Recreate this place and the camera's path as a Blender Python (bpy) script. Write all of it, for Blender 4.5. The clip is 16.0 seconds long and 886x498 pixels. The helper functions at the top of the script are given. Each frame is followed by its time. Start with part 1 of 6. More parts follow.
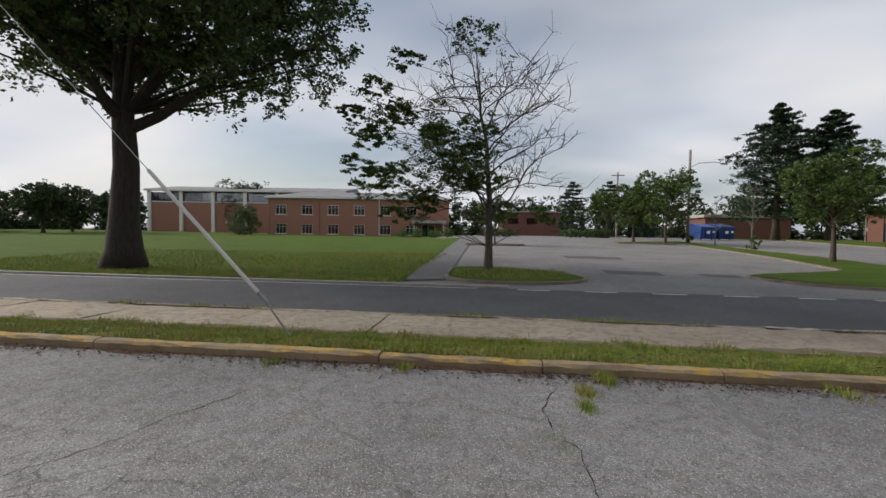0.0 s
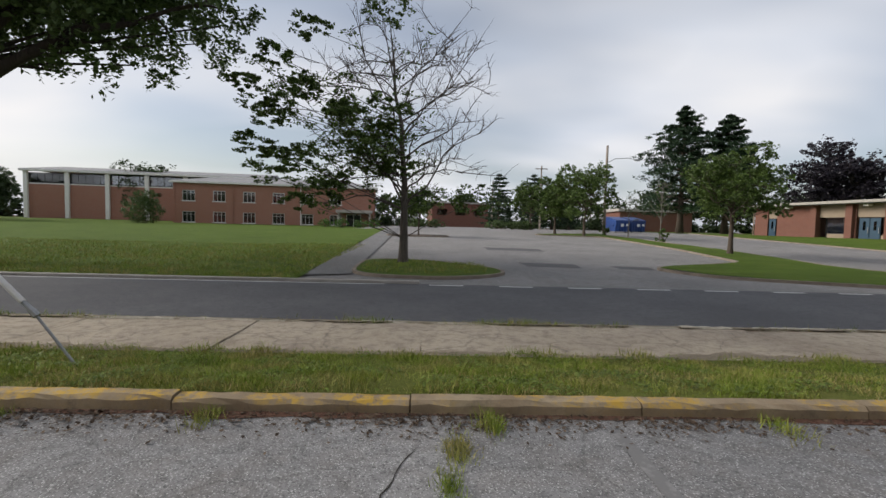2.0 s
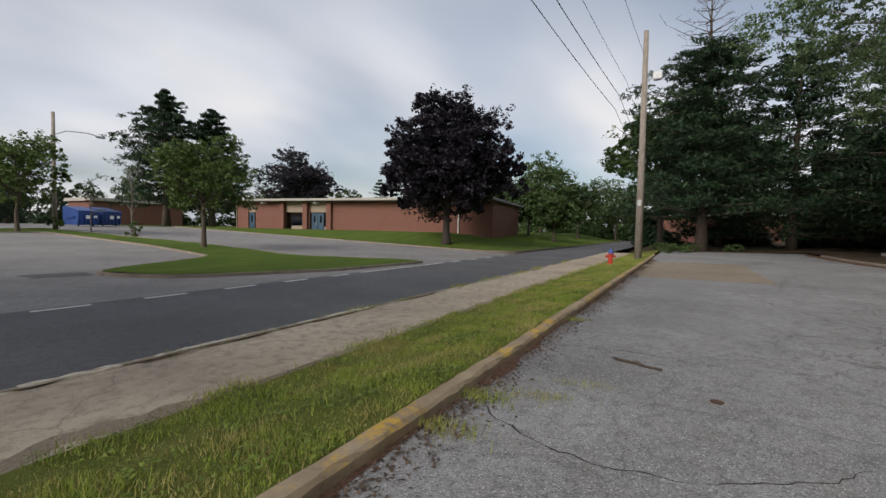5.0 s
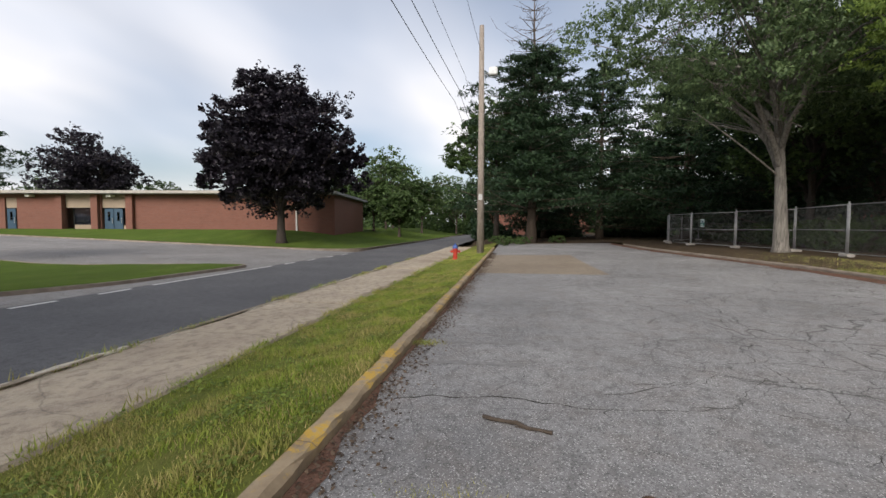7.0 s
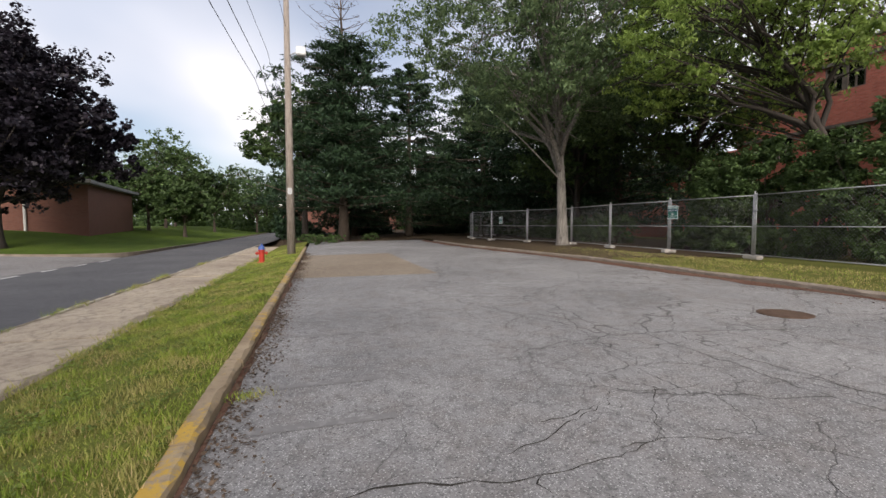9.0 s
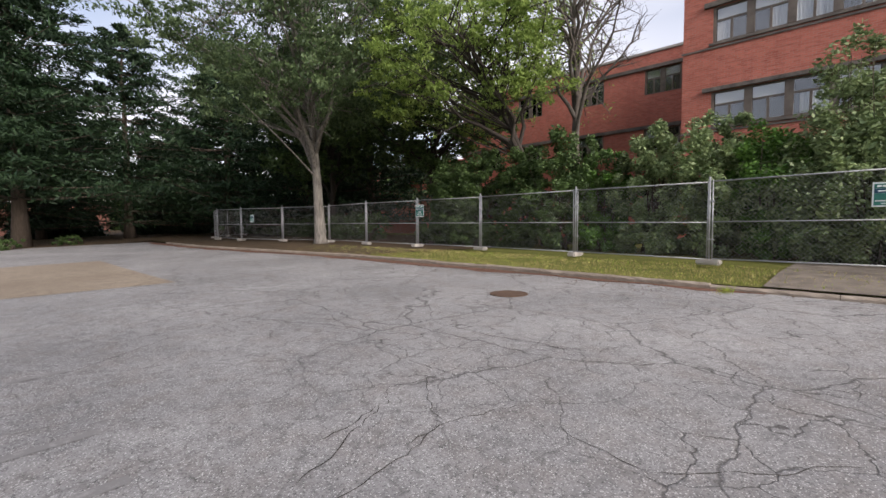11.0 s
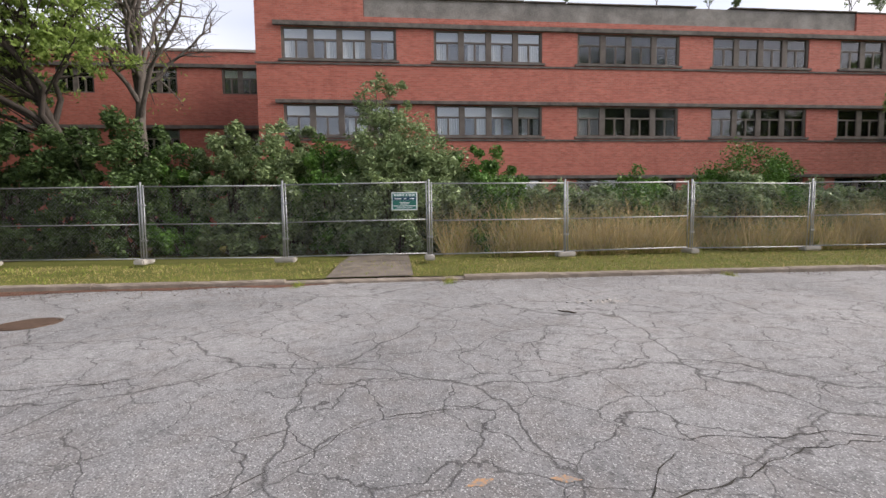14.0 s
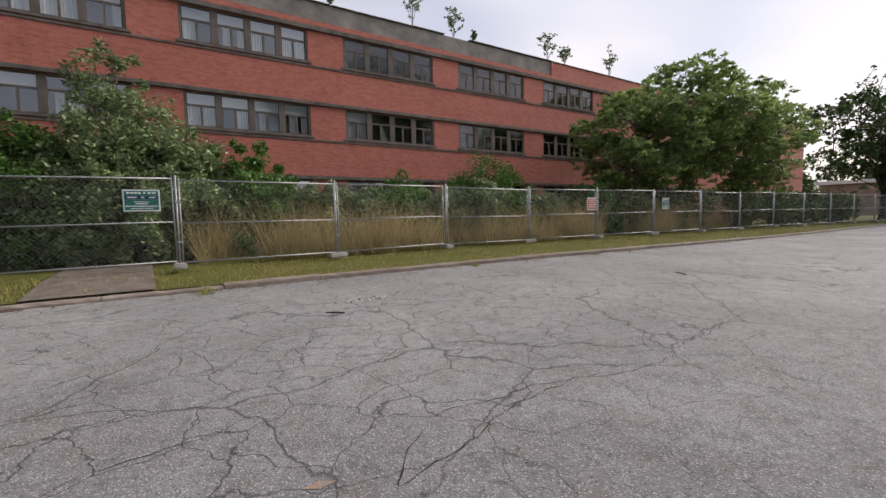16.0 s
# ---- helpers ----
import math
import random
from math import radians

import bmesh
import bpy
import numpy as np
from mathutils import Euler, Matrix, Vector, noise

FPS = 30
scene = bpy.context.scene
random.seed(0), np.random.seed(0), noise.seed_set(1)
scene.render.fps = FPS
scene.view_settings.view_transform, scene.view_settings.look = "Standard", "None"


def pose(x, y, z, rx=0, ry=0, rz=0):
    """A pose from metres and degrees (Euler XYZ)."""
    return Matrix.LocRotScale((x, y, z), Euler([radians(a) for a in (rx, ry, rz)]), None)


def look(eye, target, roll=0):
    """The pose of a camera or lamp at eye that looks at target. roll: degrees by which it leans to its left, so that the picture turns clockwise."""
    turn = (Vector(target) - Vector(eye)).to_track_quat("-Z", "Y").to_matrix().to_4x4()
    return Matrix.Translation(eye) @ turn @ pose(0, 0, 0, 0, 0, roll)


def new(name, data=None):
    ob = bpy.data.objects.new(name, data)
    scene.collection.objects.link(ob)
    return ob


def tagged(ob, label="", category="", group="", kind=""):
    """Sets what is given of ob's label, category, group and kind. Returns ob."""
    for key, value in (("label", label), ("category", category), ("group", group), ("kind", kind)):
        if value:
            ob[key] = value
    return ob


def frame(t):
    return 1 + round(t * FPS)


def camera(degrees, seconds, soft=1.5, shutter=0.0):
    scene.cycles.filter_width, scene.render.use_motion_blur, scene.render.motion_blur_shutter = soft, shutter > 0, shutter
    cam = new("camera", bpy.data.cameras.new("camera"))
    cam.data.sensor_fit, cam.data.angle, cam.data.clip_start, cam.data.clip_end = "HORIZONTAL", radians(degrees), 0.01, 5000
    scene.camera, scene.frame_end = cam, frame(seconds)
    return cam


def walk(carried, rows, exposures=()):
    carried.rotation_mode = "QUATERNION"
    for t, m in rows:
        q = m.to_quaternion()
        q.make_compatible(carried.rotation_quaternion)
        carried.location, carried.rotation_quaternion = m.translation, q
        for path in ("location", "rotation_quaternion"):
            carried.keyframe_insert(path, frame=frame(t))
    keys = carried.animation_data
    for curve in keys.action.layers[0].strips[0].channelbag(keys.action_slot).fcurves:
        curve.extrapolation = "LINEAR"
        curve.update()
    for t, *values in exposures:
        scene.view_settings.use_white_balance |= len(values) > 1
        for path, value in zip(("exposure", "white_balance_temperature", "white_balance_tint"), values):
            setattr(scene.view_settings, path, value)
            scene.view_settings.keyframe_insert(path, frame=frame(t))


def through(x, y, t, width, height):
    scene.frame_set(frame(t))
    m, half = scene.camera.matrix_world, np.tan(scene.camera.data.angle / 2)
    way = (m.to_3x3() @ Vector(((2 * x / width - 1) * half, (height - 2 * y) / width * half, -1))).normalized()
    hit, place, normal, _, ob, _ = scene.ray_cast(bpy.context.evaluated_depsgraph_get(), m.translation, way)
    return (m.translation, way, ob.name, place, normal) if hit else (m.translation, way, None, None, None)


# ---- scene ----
cam = camera(90.6, 16.0)
METRES, EYE, TILT, LEAN, TURN = 9.16, 1.5, 0.0, 0.0, 8.6
ROWS = [
    (0.0, 0.0, 0.0, 0.0, 0.03, -2.15, -0.82),
    (0.5, 0.0162, 0.0357, -0.0033, -3.86, -1.73, -1.59),
    (1.0, 0.0379, 0.0767, -0.0029, -7.51, -1.69, -2.12),
    (1.5, 0.0647, 0.1125, -0.0018, -8.78, -2.43, -1.98),
    (2.0, 0.0874, 0.1493, -0.0029, -8.93, -3.16, -1.43),
    (2.5, 0.1218, 0.178, -0.0028, -10.01, -3.61, -1.1),
    (3.0, 0.1641, 0.205, -0.0014, -16.59, -4.28, -1.81),
    (3.5, 0.2107, 0.241, -0.0027, -27.37, -4.34, -2.41),
    (4.0, 0.2681, 0.2623, -0.0036, -41.91, -3.77, -2.47),
    (4.5, 0.3294, 0.2833, -0.0031, -57.16, -3.14, -1.57),
    (5.0, 0.3917, 0.2906, -0.0035, -68.43, -2.58, -1.14),
    (7.5, 0.6573, 0.3217, -0.0009, -92.36, -3.19, -0.1),
    (8.0, 0.6968, 0.3339, -0.0012, -97.88, -3.35, -0.07),
    (8.5, 0.7341, 0.3414, -0.0011, -104.68, -3.3, -0.2),
    (9.0, 0.7668, 0.3401, -0.0003, -113.12, -3.22, 0.04),
    (11.5, 0.7965, 0.3348, 0.0007, -151.52, -3.89, 0.43),
    (12.0, 0.7914, 0.331, 0.0004, -158.87, -4.16, 0.37),
    (12.5, 0.7781, 0.322, 0.0017, -167.05, -4.42, 0.51),
    (13.0, 0.7681, 0.3125, 0.0006, -175.98, -4.46, 0.71),
    (13.5, 0.767, 0.3071, -0.0003, -185.16, -4.14, 0.82),
    (14.0, 0.7648, 0.3029, -0.0013, -193.94, -4.03, 0.78),
    (14.5, 0.7599, 0.3015, -0.0021, -201.85, -3.9, 0.74),
    (15.0, 0.756, 0.3036, -0.0024, -209.0, -3.98, 0.79),
    (15.5, 0.7511, 0.3061, -0.0021, -215.91, -4.14, 0.92),
    (16.0, 0.7445, 0.3081, -0.0019, -222.33, -4.39, 1.21),
]
walk(cam, [(t, pose(0, 0, EYE, TILT, LEAN, TURN) @ pose(METRES * x, METRES * y, METRES * z, 90 + pitch, roll, yaw)) for t, x, y, z, yaw, pitch, roll in ROWS],
     [(0.0, 0.32, 6750, 11), (2.5, 0.50, 6750, 11), (3.5, 0.50, 6750, 11), (5.0, 0.38, 6750, 11), (7.5, 0.80, 6800, 13), (9.0, 0.84, 6850, 15), (11.5, 1.10, 6750, 17),
      (12.5, 1.15, 6750, 17), (14.0, 1.18, 6750, 16), (15.0, 0.84, 6800, 17), (16.0, 0.68, 6850, 18)])

# ---- world and light ----
world = bpy.data.worlds.new("sky")
scene.world = world
world.use_nodes = True
wn = world.node_tree
wn.nodes.clear()
SUN_AZ, SUN_EL = 278.0, 30.0  # compass degrees clockwise from +y


def wnode(kind, **props):
    n = wn.nodes.new(kind)
    for k, v in props.items():
        n.inputs[k].default_value = v
    return n


sky = wn.nodes.new("ShaderNodeTexSky")
sky.sky_type = "NISHITA"
sky.sun_disc = False
sky.sun_elevation, sky.sun_rotation = radians(SUN_EL), radians(SUN_AZ)
sky.dust_density, sky.air_density, sky.ozone_density = 2.0, 1.0, 1.5
tc = wn.nodes.new("ShaderNodeTexCoord")
sep = wn.nodes.new("ShaderNodeSeparateXYZ")
wn.links.new(tc.outputs["Generated"], sep.inputs[0])
zc = wn.nodes.new("ShaderNodeMath")
zc.operation = "MAXIMUM"
wn.links.new(sep.outputs[2], zc.inputs[0])
zc.inputs[1].default_value = 0.0
za = wn.nodes.new("ShaderNodeMath")
wn.links.new(zc.outputs[0], za.inputs[0])
za.inputs[1].default_value = 0.22
dx = wn.nodes.new("ShaderNodeMath")
dx.operation = "DIVIDE"
dy = wn.nodes.new("ShaderNodeMath")
dy.operation = "DIVIDE"
wn.links.new(sep.outputs[0], dx.inputs[0])
wn.links.new(sep.outputs[1], dy.inputs[0])
wn.links.new(za.outputs[0], dx.inputs[1])
wn.links.new(za.outputs[0], dy.inputs[1])
comb = wn.nodes.new("ShaderNodeCombineXYZ")
wn.links.new(dx.outputs[0], comb.inputs[0])
wn.links.new(dy.outputs[0], comb.inputs[1])
turned = wn.nodes.new("ShaderNodeMapping")
turned.inputs["Rotation"].default_value = (0, 0, 0.5)
turned.inputs["Scale"].default_value = (0.6, 0.95, 1)
turned.inputs["Location"].default_value = (0.35, 0.1, 0)
wn.links.new(comb.outputs[0], turned.inputs[0])
cl = wnode("ShaderNodeTexNoise", Scale=0.8, Detail=3.5, Roughness=0.42, Distortion=0.15)
wn.links.new(turned.outputs[0], cl.inputs["Vector"])
cover = wn.nodes.new("ShaderNodeMapRange")
wn.links.new(cl.outputs[0], cover.inputs[0])
for k, v in ((1, 0.38), (2, 0.58), (3, 0.22), (4, 0.97)):
    cover.inputs[k].default_value = v
tone_noise = wnode("ShaderNodeTexNoise", Scale=1.5, Detail=3.0, Roughness=0.42)
wn.links.new(turned.outputs[0], tone_noise.inputs["Vector"])
tone = wn.nodes.new("ShaderNodeValToRGB")
tone.color_ramp.elements[0].position, tone.color_ramp.elements[0].color = 0.30, (0.60, 0.67, 0.79, 1)
tone.color_ramp.elements[1].position, tone.color_ramp.elements[1].color = 0.70, (0.86, 0.87, 0.90, 1)
wn.links.new(tone_noise.outputs[0], tone.inputs[0])
skyk = wn.nodes.new("ShaderNodeVectorMath")
skyk.operation = "SCALE"
wn.links.new(sky.outputs[0], skyk.inputs[0])
skyk.inputs["Scale"].default_value = 0.105
mixed = wn.nodes.new("ShaderNodeMix")
mixed.data_type = "RGBA"
wn.links.new(cover.outputs[0], mixed.inputs[0])
wn.links.new(skyk.outputs[0], mixed.inputs[6])
wn.links.new(tone.outputs[0], mixed.inputs[7])
bg = wn.nodes.new("ShaderNodeBackground")
low_sky = wn.nodes.new("ShaderNodeMapRange")  # thin cloud is brighter towards the horizon
wn.links.new(zc.outputs[0], low_sky.inputs[0])
for k, v in ((1, 0.0), (2, 0.75), (3, 1.06), (4, 0.95)):
    low_sky.inputs[k].default_value = v
lit = wn.nodes.new("ShaderNodeVectorMath")
lit.operation = "SCALE"
wn.links.new(mixed.outputs[2], lit.inputs[0])
wn.links.new(low_sky.outputs[0], lit.inputs["Scale"])
wn.links.new(lit.outputs[0], bg.inputs[0])
bg.inputs[1].default_value = 0.74
wout = wn.nodes.new("ShaderNodeOutputWorld")
wn.links.new(bg.outputs[0], wout.inputs[0])

sun_data = bpy.data.lights.new("sun", "SUN")
sun_data.energy, sun_data.angle, sun_data.color = 2.3, radians(30), (1.0, 0.965, 0.925)
sun = new("sun", sun_data)
_az, _el = radians(SUN_AZ), radians(SUN_EL)
sun.matrix_world = look((math.sin(_az) * math.cos(_el) * 60, math.cos(_az) * math.cos(_el) * 60, math.sin(_el) * 60), (0, 0, 0))


# ---- materials ----
class Mat:
    """A node material with short calls to build it."""

    def __init__(self, name, rough=0.8, metallic=0.0, coord="Position"):
        self.m = bpy.data.materials.new(name)
        self.m.use_nodes = True
        self.nt = self.m.node_tree
        self.b = self.nt.nodes["Principled BSDF"]
        self.b.inputs["Roughness"].default_value = rough
        self.b.inputs["Metallic"].default_value = metallic
        if coord == "Position":
            self.vec = self.nt.nodes.new("ShaderNodeNewGeometry").outputs["Position"]
        else:
            self.vec = self.nt.nodes.new("ShaderNodeTexCoord").outputs["Object"]

    def link(self, a, b):
        self.nt.links.new(a, b)

    def noise(self, scale, detail=4, rough=0.55, dist=0.0, vec=None):
        n = self.nt.nodes.new("ShaderNodeTexNoise")
        n.inputs["Scale"].default_value, n.inputs["Detail"].default_value = scale, detail
        n.inputs["Roughness"].default_value, n.inputs["Distortion"].default_value = rough, dist
        self.link(vec or self.vec, n.inputs["Vector"])
        return n.outputs[0]

    def ramp(self, fac, *stops):
        r = self.nt.nodes.new("ShaderNodeValToRGB")
        el = r.color_ramp.elements
        while len(el) < len(stops):
            el.new(0.5)
        for e, (p, c) in zip(el, stops):
            e.position = p
            e.color = (*c, 1) if not isinstance(c, (int, float)) else (c, c, c, 1)
        self.link(fac, r.inputs[0])
        return r.outputs[0]

    def mix(self, fac, a, b, blend="MIX"):
        n = self.nt.nodes.new("ShaderNodeMix")
        n.data_type, n.blend_type = "RGBA", blend
        for sock, v in ((n.inputs[0], fac), (n.inputs[6], a), (n.inputs[7], b)):
            if isinstance(v, (int, float)):
                sock.default_value = v if sock == n.inputs[0] else (v, v, v, 1)
            elif isinstance(v, tuple):
                sock.default_value = (*v, 1)
            else:
                self.link(v, sock)
        return n.outputs[2]

    def math(self, op, a, b=0.0, c=0.0):
        n = self.nt.nodes.new("ShaderNodeMath")
        n.operation = op
        for s, v in zip(n.inputs, (a, b, c)):
            if isinstance(v, (int, float)):
                s.default_value = v
            else:
                self.link(v, s)
        return n.outputs[0]

    def voronoi(self, scale, feature="DISTANCE_TO_EDGE", vec=None):
        n = self.nt.nodes.new("ShaderNodeTexVoronoi")
        n.feature = feature
        n.inputs["Scale"].default_value = scale
        self.link(vec or self.vec, n.inputs["Vector"])
        return n.outputs[0]

    def warp(self, scale, amount):
        """The coordinate, pushed about by noise."""
        n = self.nt.nodes.new("ShaderNodeTexNoise")
        n.inputs["Scale"].default_value, n.inputs["Detail"].default_value = scale, 5
        self.link(self.vec, n.inputs["Vector"])
        s = self.nt.nodes.new("ShaderNodeVectorMath")
        s.operation = "MULTIPLY_ADD"
        self.link(n.outputs[1], s.inputs[0])
        s.inputs[1].default_value = (amount,) * 3
        self.link(self.vec, s.inputs[2])
        return s.outputs[0]

    def stretched(self, sx, sy, sz):
        n = self.nt.nodes.new("ShaderNodeMapping")
        n.inputs["Scale"].default_value = (sx, sy, sz)
        self.link(self.vec, n.inputs[0])
        return n.outputs[0]

    def random(self):
        return self.nt.nodes.new("ShaderNodeObjectInfo").outputs["Random"]

    def island(self):
        return self.nt.nodes.new("ShaderNodeNewGeometry").outputs["Random Per Island"]

    def bump(self, height, strength=0.3, distance=0.01):
        n = self.nt.nodes.new("ShaderNodeBump")
        n.inputs["Strength"].default_value, n.inputs["Distance"].default_value = strength, distance
        self.link(height, n.inputs["Height"])
        self.link(n.outputs[0], self.b.inputs["Normal"])

    def color(self, c):
        if isinstance(c, tuple):
            self.b.inputs["Base Color"].default_value = (*c, 1)
        else:
            self.link(c, self.b.inputs["Base Color"])
        return self

    def rough(self, r):
        self.link(r, self.b.inputs["Roughness"])


def speckled(name, dark, light, scale=3.0, rough=0.8, metallic=0.0, grain=60.0, coord="Object", bump=0.15):
    """A plain surface with blotches and fine grain."""
    m = Mat(name, rough, metallic, coord)
    big = m.ramp(m.noise(scale, 5), (0.3, dark), (0.7, light))
    fine = m.noise(grain, 3)
    m.color(m.mix(0.25, big, m.ramp(fine, (0.3, tuple(v * 0.6 for v in dark)), (0.7, tuple(min(1, v * 1.2) for v in light)))))
    m.bump(fine, bump, 0.004)
    return m.m


def asphalt(name, dark, light, cracks=0.0, aggregate=0.5, stain=(0.16, 0.12, 0.09)):
    m = Mat(name, 0.9)
    patch = m.noise(0.35, 6, 0.6)
    base = m.ramp(patch, (0.36, dark), (0.64, light))
    blotch = m.noise(7.0, 5, 0.7)
    base = m.mix(m.ramp(blotch, (0.36, 0.5), (0.52, 0.0)), base, tuple(v * 0.55 for v in dark))
    mid = m.noise(2.6, 5, 0.65)
    base = m.mix(m.ramp(mid, (0.45, 0.0), (0.75, 0.35)), base, stain)
    stones = m.voronoi(75, "F1")
    cell = m.nt.nodes.new("ShaderNodeTexVoronoi")
    cell.inputs["Scale"].default_value = 95
    m.link(m.vec, cell.inputs["Vector"])
    pick = m.nt.nodes.new("ShaderNodeSeparateXYZ")
    m.link(cell.outputs[1], pick.inputs[0])
    chips = m.math("MULTIPLY", m.ramp(pick.outputs[0], (0.62, 0.0), (0.95, 1.0)), m.ramp(cell.outputs[0], (0.35, 1.0), (0.6, 0.0)))
    base = m.mix(m.math("MULTIPLY", chips, aggregate), base, tuple(min(1, v * 2.4) for v in light))
    pits = m.math("MULTIPLY", m.ramp(pick.outputs[1], (0.6, 0.0), (0.9, 1.0)), m.ramp(m.noise(30, 3, 0.6), (0.4, 1.0), (0.6, 0.3)))
    base = m.mix(m.math("MULTIPLY", pits, 0.75), base, tuple(v * 0.35 for v in dark))
    height = m.math("SUBTRACT", 0.0, stones)
    if cracks:
        w = m.warp(2.2, 0.42)
        w2 = m.warp(5.0, 0.16)
        c1 = m.ramp(m.voronoi(0.42, vec=w), (0.0018, 1.0), (0.0058, 0.0))
        c2 = m.ramp(m.voronoi(1.45, vec=m.warp(3.0, 0.3)), (0.0028, 1.0), (0.0105, 0.0))
        fine = m.ramp(m.voronoi(2.3, vec=w2), (0.004, 1.0), (0.015, 0.0))
        spot = m.nt.nodes.new("ShaderNodeSeparateXYZ")
        m.link(m.vec, spot.inputs[0])
        south = m.nt.nodes.new("ShaderNodeMapRange")
        m.link(spot.outputs[1], south.inputs[0])
        for k, v in ((1, 3.2), (2, 1.2), (3, 0.06), (4, 1.0)):
            south.inputs[k].default_value = v
        k2 = m.math("MULTIPLY", south.outputs[0], m.ramp(m.noise(0.28, 3), (0.34, 0.12), (0.46, 1.0)))
        k3 = m.ramp(m.noise(0.6, 3, vec=m.stretched(1, 1, 2)), (0.5, 0.0), (0.6, 0.5))
        net = m.math("MAXIMUM", m.math("MULTIPLY", c1, m.math("MAXIMUM", south.outputs[0], 0.35)), m.math("MULTIPLY", c2, k2))
        net = m.math("MAXIMUM", net, m.math("MULTIPLY", fine, k3))
        net = m.math("MULTIPLY", net, cracks)
        base = m.mix(m.math("MULTIPLY", net, 0.75), base, (0.025, 0.022, 0.02))
        height = m.math("SUBTRACT", height, m.math("MULTIPLY", net, 1.6))
    m.color(base)
    m.bump(height, 0.5, 0.006)
    return m.m


def grass_ground(name, a, b, dry):
    m = Mat(name, 0.95)
    c = m.ramp(m.noise(0.25, 6, 0.6), (0.3, a), (0.7, b))
    c = m.mix(m.ramp(m.noise(0.9, 6, 0.7), (0.5, 0.0), (0.75, 0.75)), c, dry)
    c = m.mix(m.ramp(m.noise(0.5, 5, 0.6, vec=m.stretched(0.5, 2.2, 1)), (0.42, 0.55), (0.62, 0.0)), c, tuple(v * 0.45 for v in a))
    fine = m.noise(28, 4, 0.7)
    c = m.mix(0.5, c, m.mix(fine, tuple(v * 0.35 for v in a), tuple(v * 1.6 for v in b)))
    m.color(c)
    m.b.inputs["Specular IOR Level"].default_value = 0.12
    m.bump(m.noise(18, 5, 0.75), 0.9, 0.05)
    return m.m


def brick(name, tones, mortar, course=0.0762, length=0.21, coord="Object", stain=0.3):
    """Running-bond brickwork along x + y, courses along z."""
    m = Mat(name, 0.85, 0, coord)
    s = m.nt.nodes.new("ShaderNodeSeparateXYZ")
    m.link(m.vec, s.inputs[0])
    u = m.math("ADD", s.outputs[0], s.outputs[1])
    cb = m.nt.nodes.new("ShaderNodeCombineXYZ")
    m.link(u, cb.inputs[0])
    m.link(s.outputs[2], cb.inputs[1])
    t = m.nt.nodes.new("ShaderNodeTexBrick")
    m.link(cb.outputs[0], t.inputs["Vector"])
    t.inputs["Scale"].default_value = 1.0
    t.inputs["Brick Width"].default_value, t.inputs["Row Height"].default_value = length, course
    t.inputs["Mortar Size"].default_value, t.inputs["Mortar Smooth"].default_value = 0.008, 0.2
    t.inputs["Bias"].default_value = 0.0
    t.inputs["Color1"].default_value, t.inputs["Color2"].default_value = (*tones[0], 1), (*tones[1], 1)
    t.inputs["Mortar"].default_value = (*mortar, 1)
    c = m.mix(m.ramp(m.noise(0.5, 6, 0.65), (0.35, 0.0), (0.75, stain)), t.outputs[0], tones[2])
    streak = m.noise(1.0, 4, 0.6, vec=m.stretched(3.0, 3.0, 0.35))
    c = m.mix(m.ramp(streak, (0.55, 0.0), (0.8, stain)), c, tuple(v * 0.45 for v in tones[0]))
    rows_n = m.noise(1.0, 4, 0.7, vec=m.stretched(1.3, 1.3, 13.0))
    c = m.mix(m.ramp(rows_n, (0.56, 0.0), (0.68, 0.6)), c, tuple(v * 0.5 for v in tones[0]))
    c = m.mix(m.ramp(rows_n, (0.32, 0.4), (0.44, 0.0)), c, tuple(min(1, v * 1.25) for v in tones[1]))
    c = m.mix(0.25, c, m.ramp(m.noise(45, 3), (0.3, tuple(v * 0.6 for v in tones[0])), (0.7, tones[1])))
    m.color(c)
    m.bump(m.math("SUBTRACT", m.math("MULTIPLY", m.noise(70, 2), 0.3), t.outputs[1]), 0.5, 0.008)
    return m.m


def leaf(name, a, b, rough=0.55, through=0.25):
    m = Mat(name, rough, 0, "Object")
    c = m.ramp(m.island(), (0.0, a), (0.75, b), (1.0, tuple(min(1, v * 1.35) for v in b)))
    c = m.mix(m.ramp(m.noise(0.6, 3), (0.35, 0.0), (0.7, 0.45)), c, tuple(v * 0.6 for v in a))
    m.color(c)
    m.b.inputs["Specular IOR Level"].default_value = 0.32
    tr = m.nt.nodes.new("ShaderNodeBsdfTranslucent")
    m.link(c, tr.inputs[0])
    mx = m.nt.nodes.new("ShaderNodeMixShader")
    mx.inputs[0].default_value = through
    m.link(m.b.outputs[0], mx.inputs[1])
    m.link(tr.outputs[0], mx.inputs[2])
    m.link(mx.outputs[0], m.nt.nodes["Material Output"].inputs[0])
    return m.m


def bark(name, dark, light):
    m = Mat(name, 0.95, 0, "Object")
    g = m.noise(6, 5, 0.7, vec=m.stretched(2.2, 2.2, 0.35))
    m.color(m.mix(m.ramp(m.noise(1.3, 4), (0.4, 0.0), (0.7, 0.4)), m.ramp(g, (0.3, dark), (0.7, light)), tuple(v * 0.7 for v in light)))
    m.bump(g, 1.0, 0.03)
    return m.m


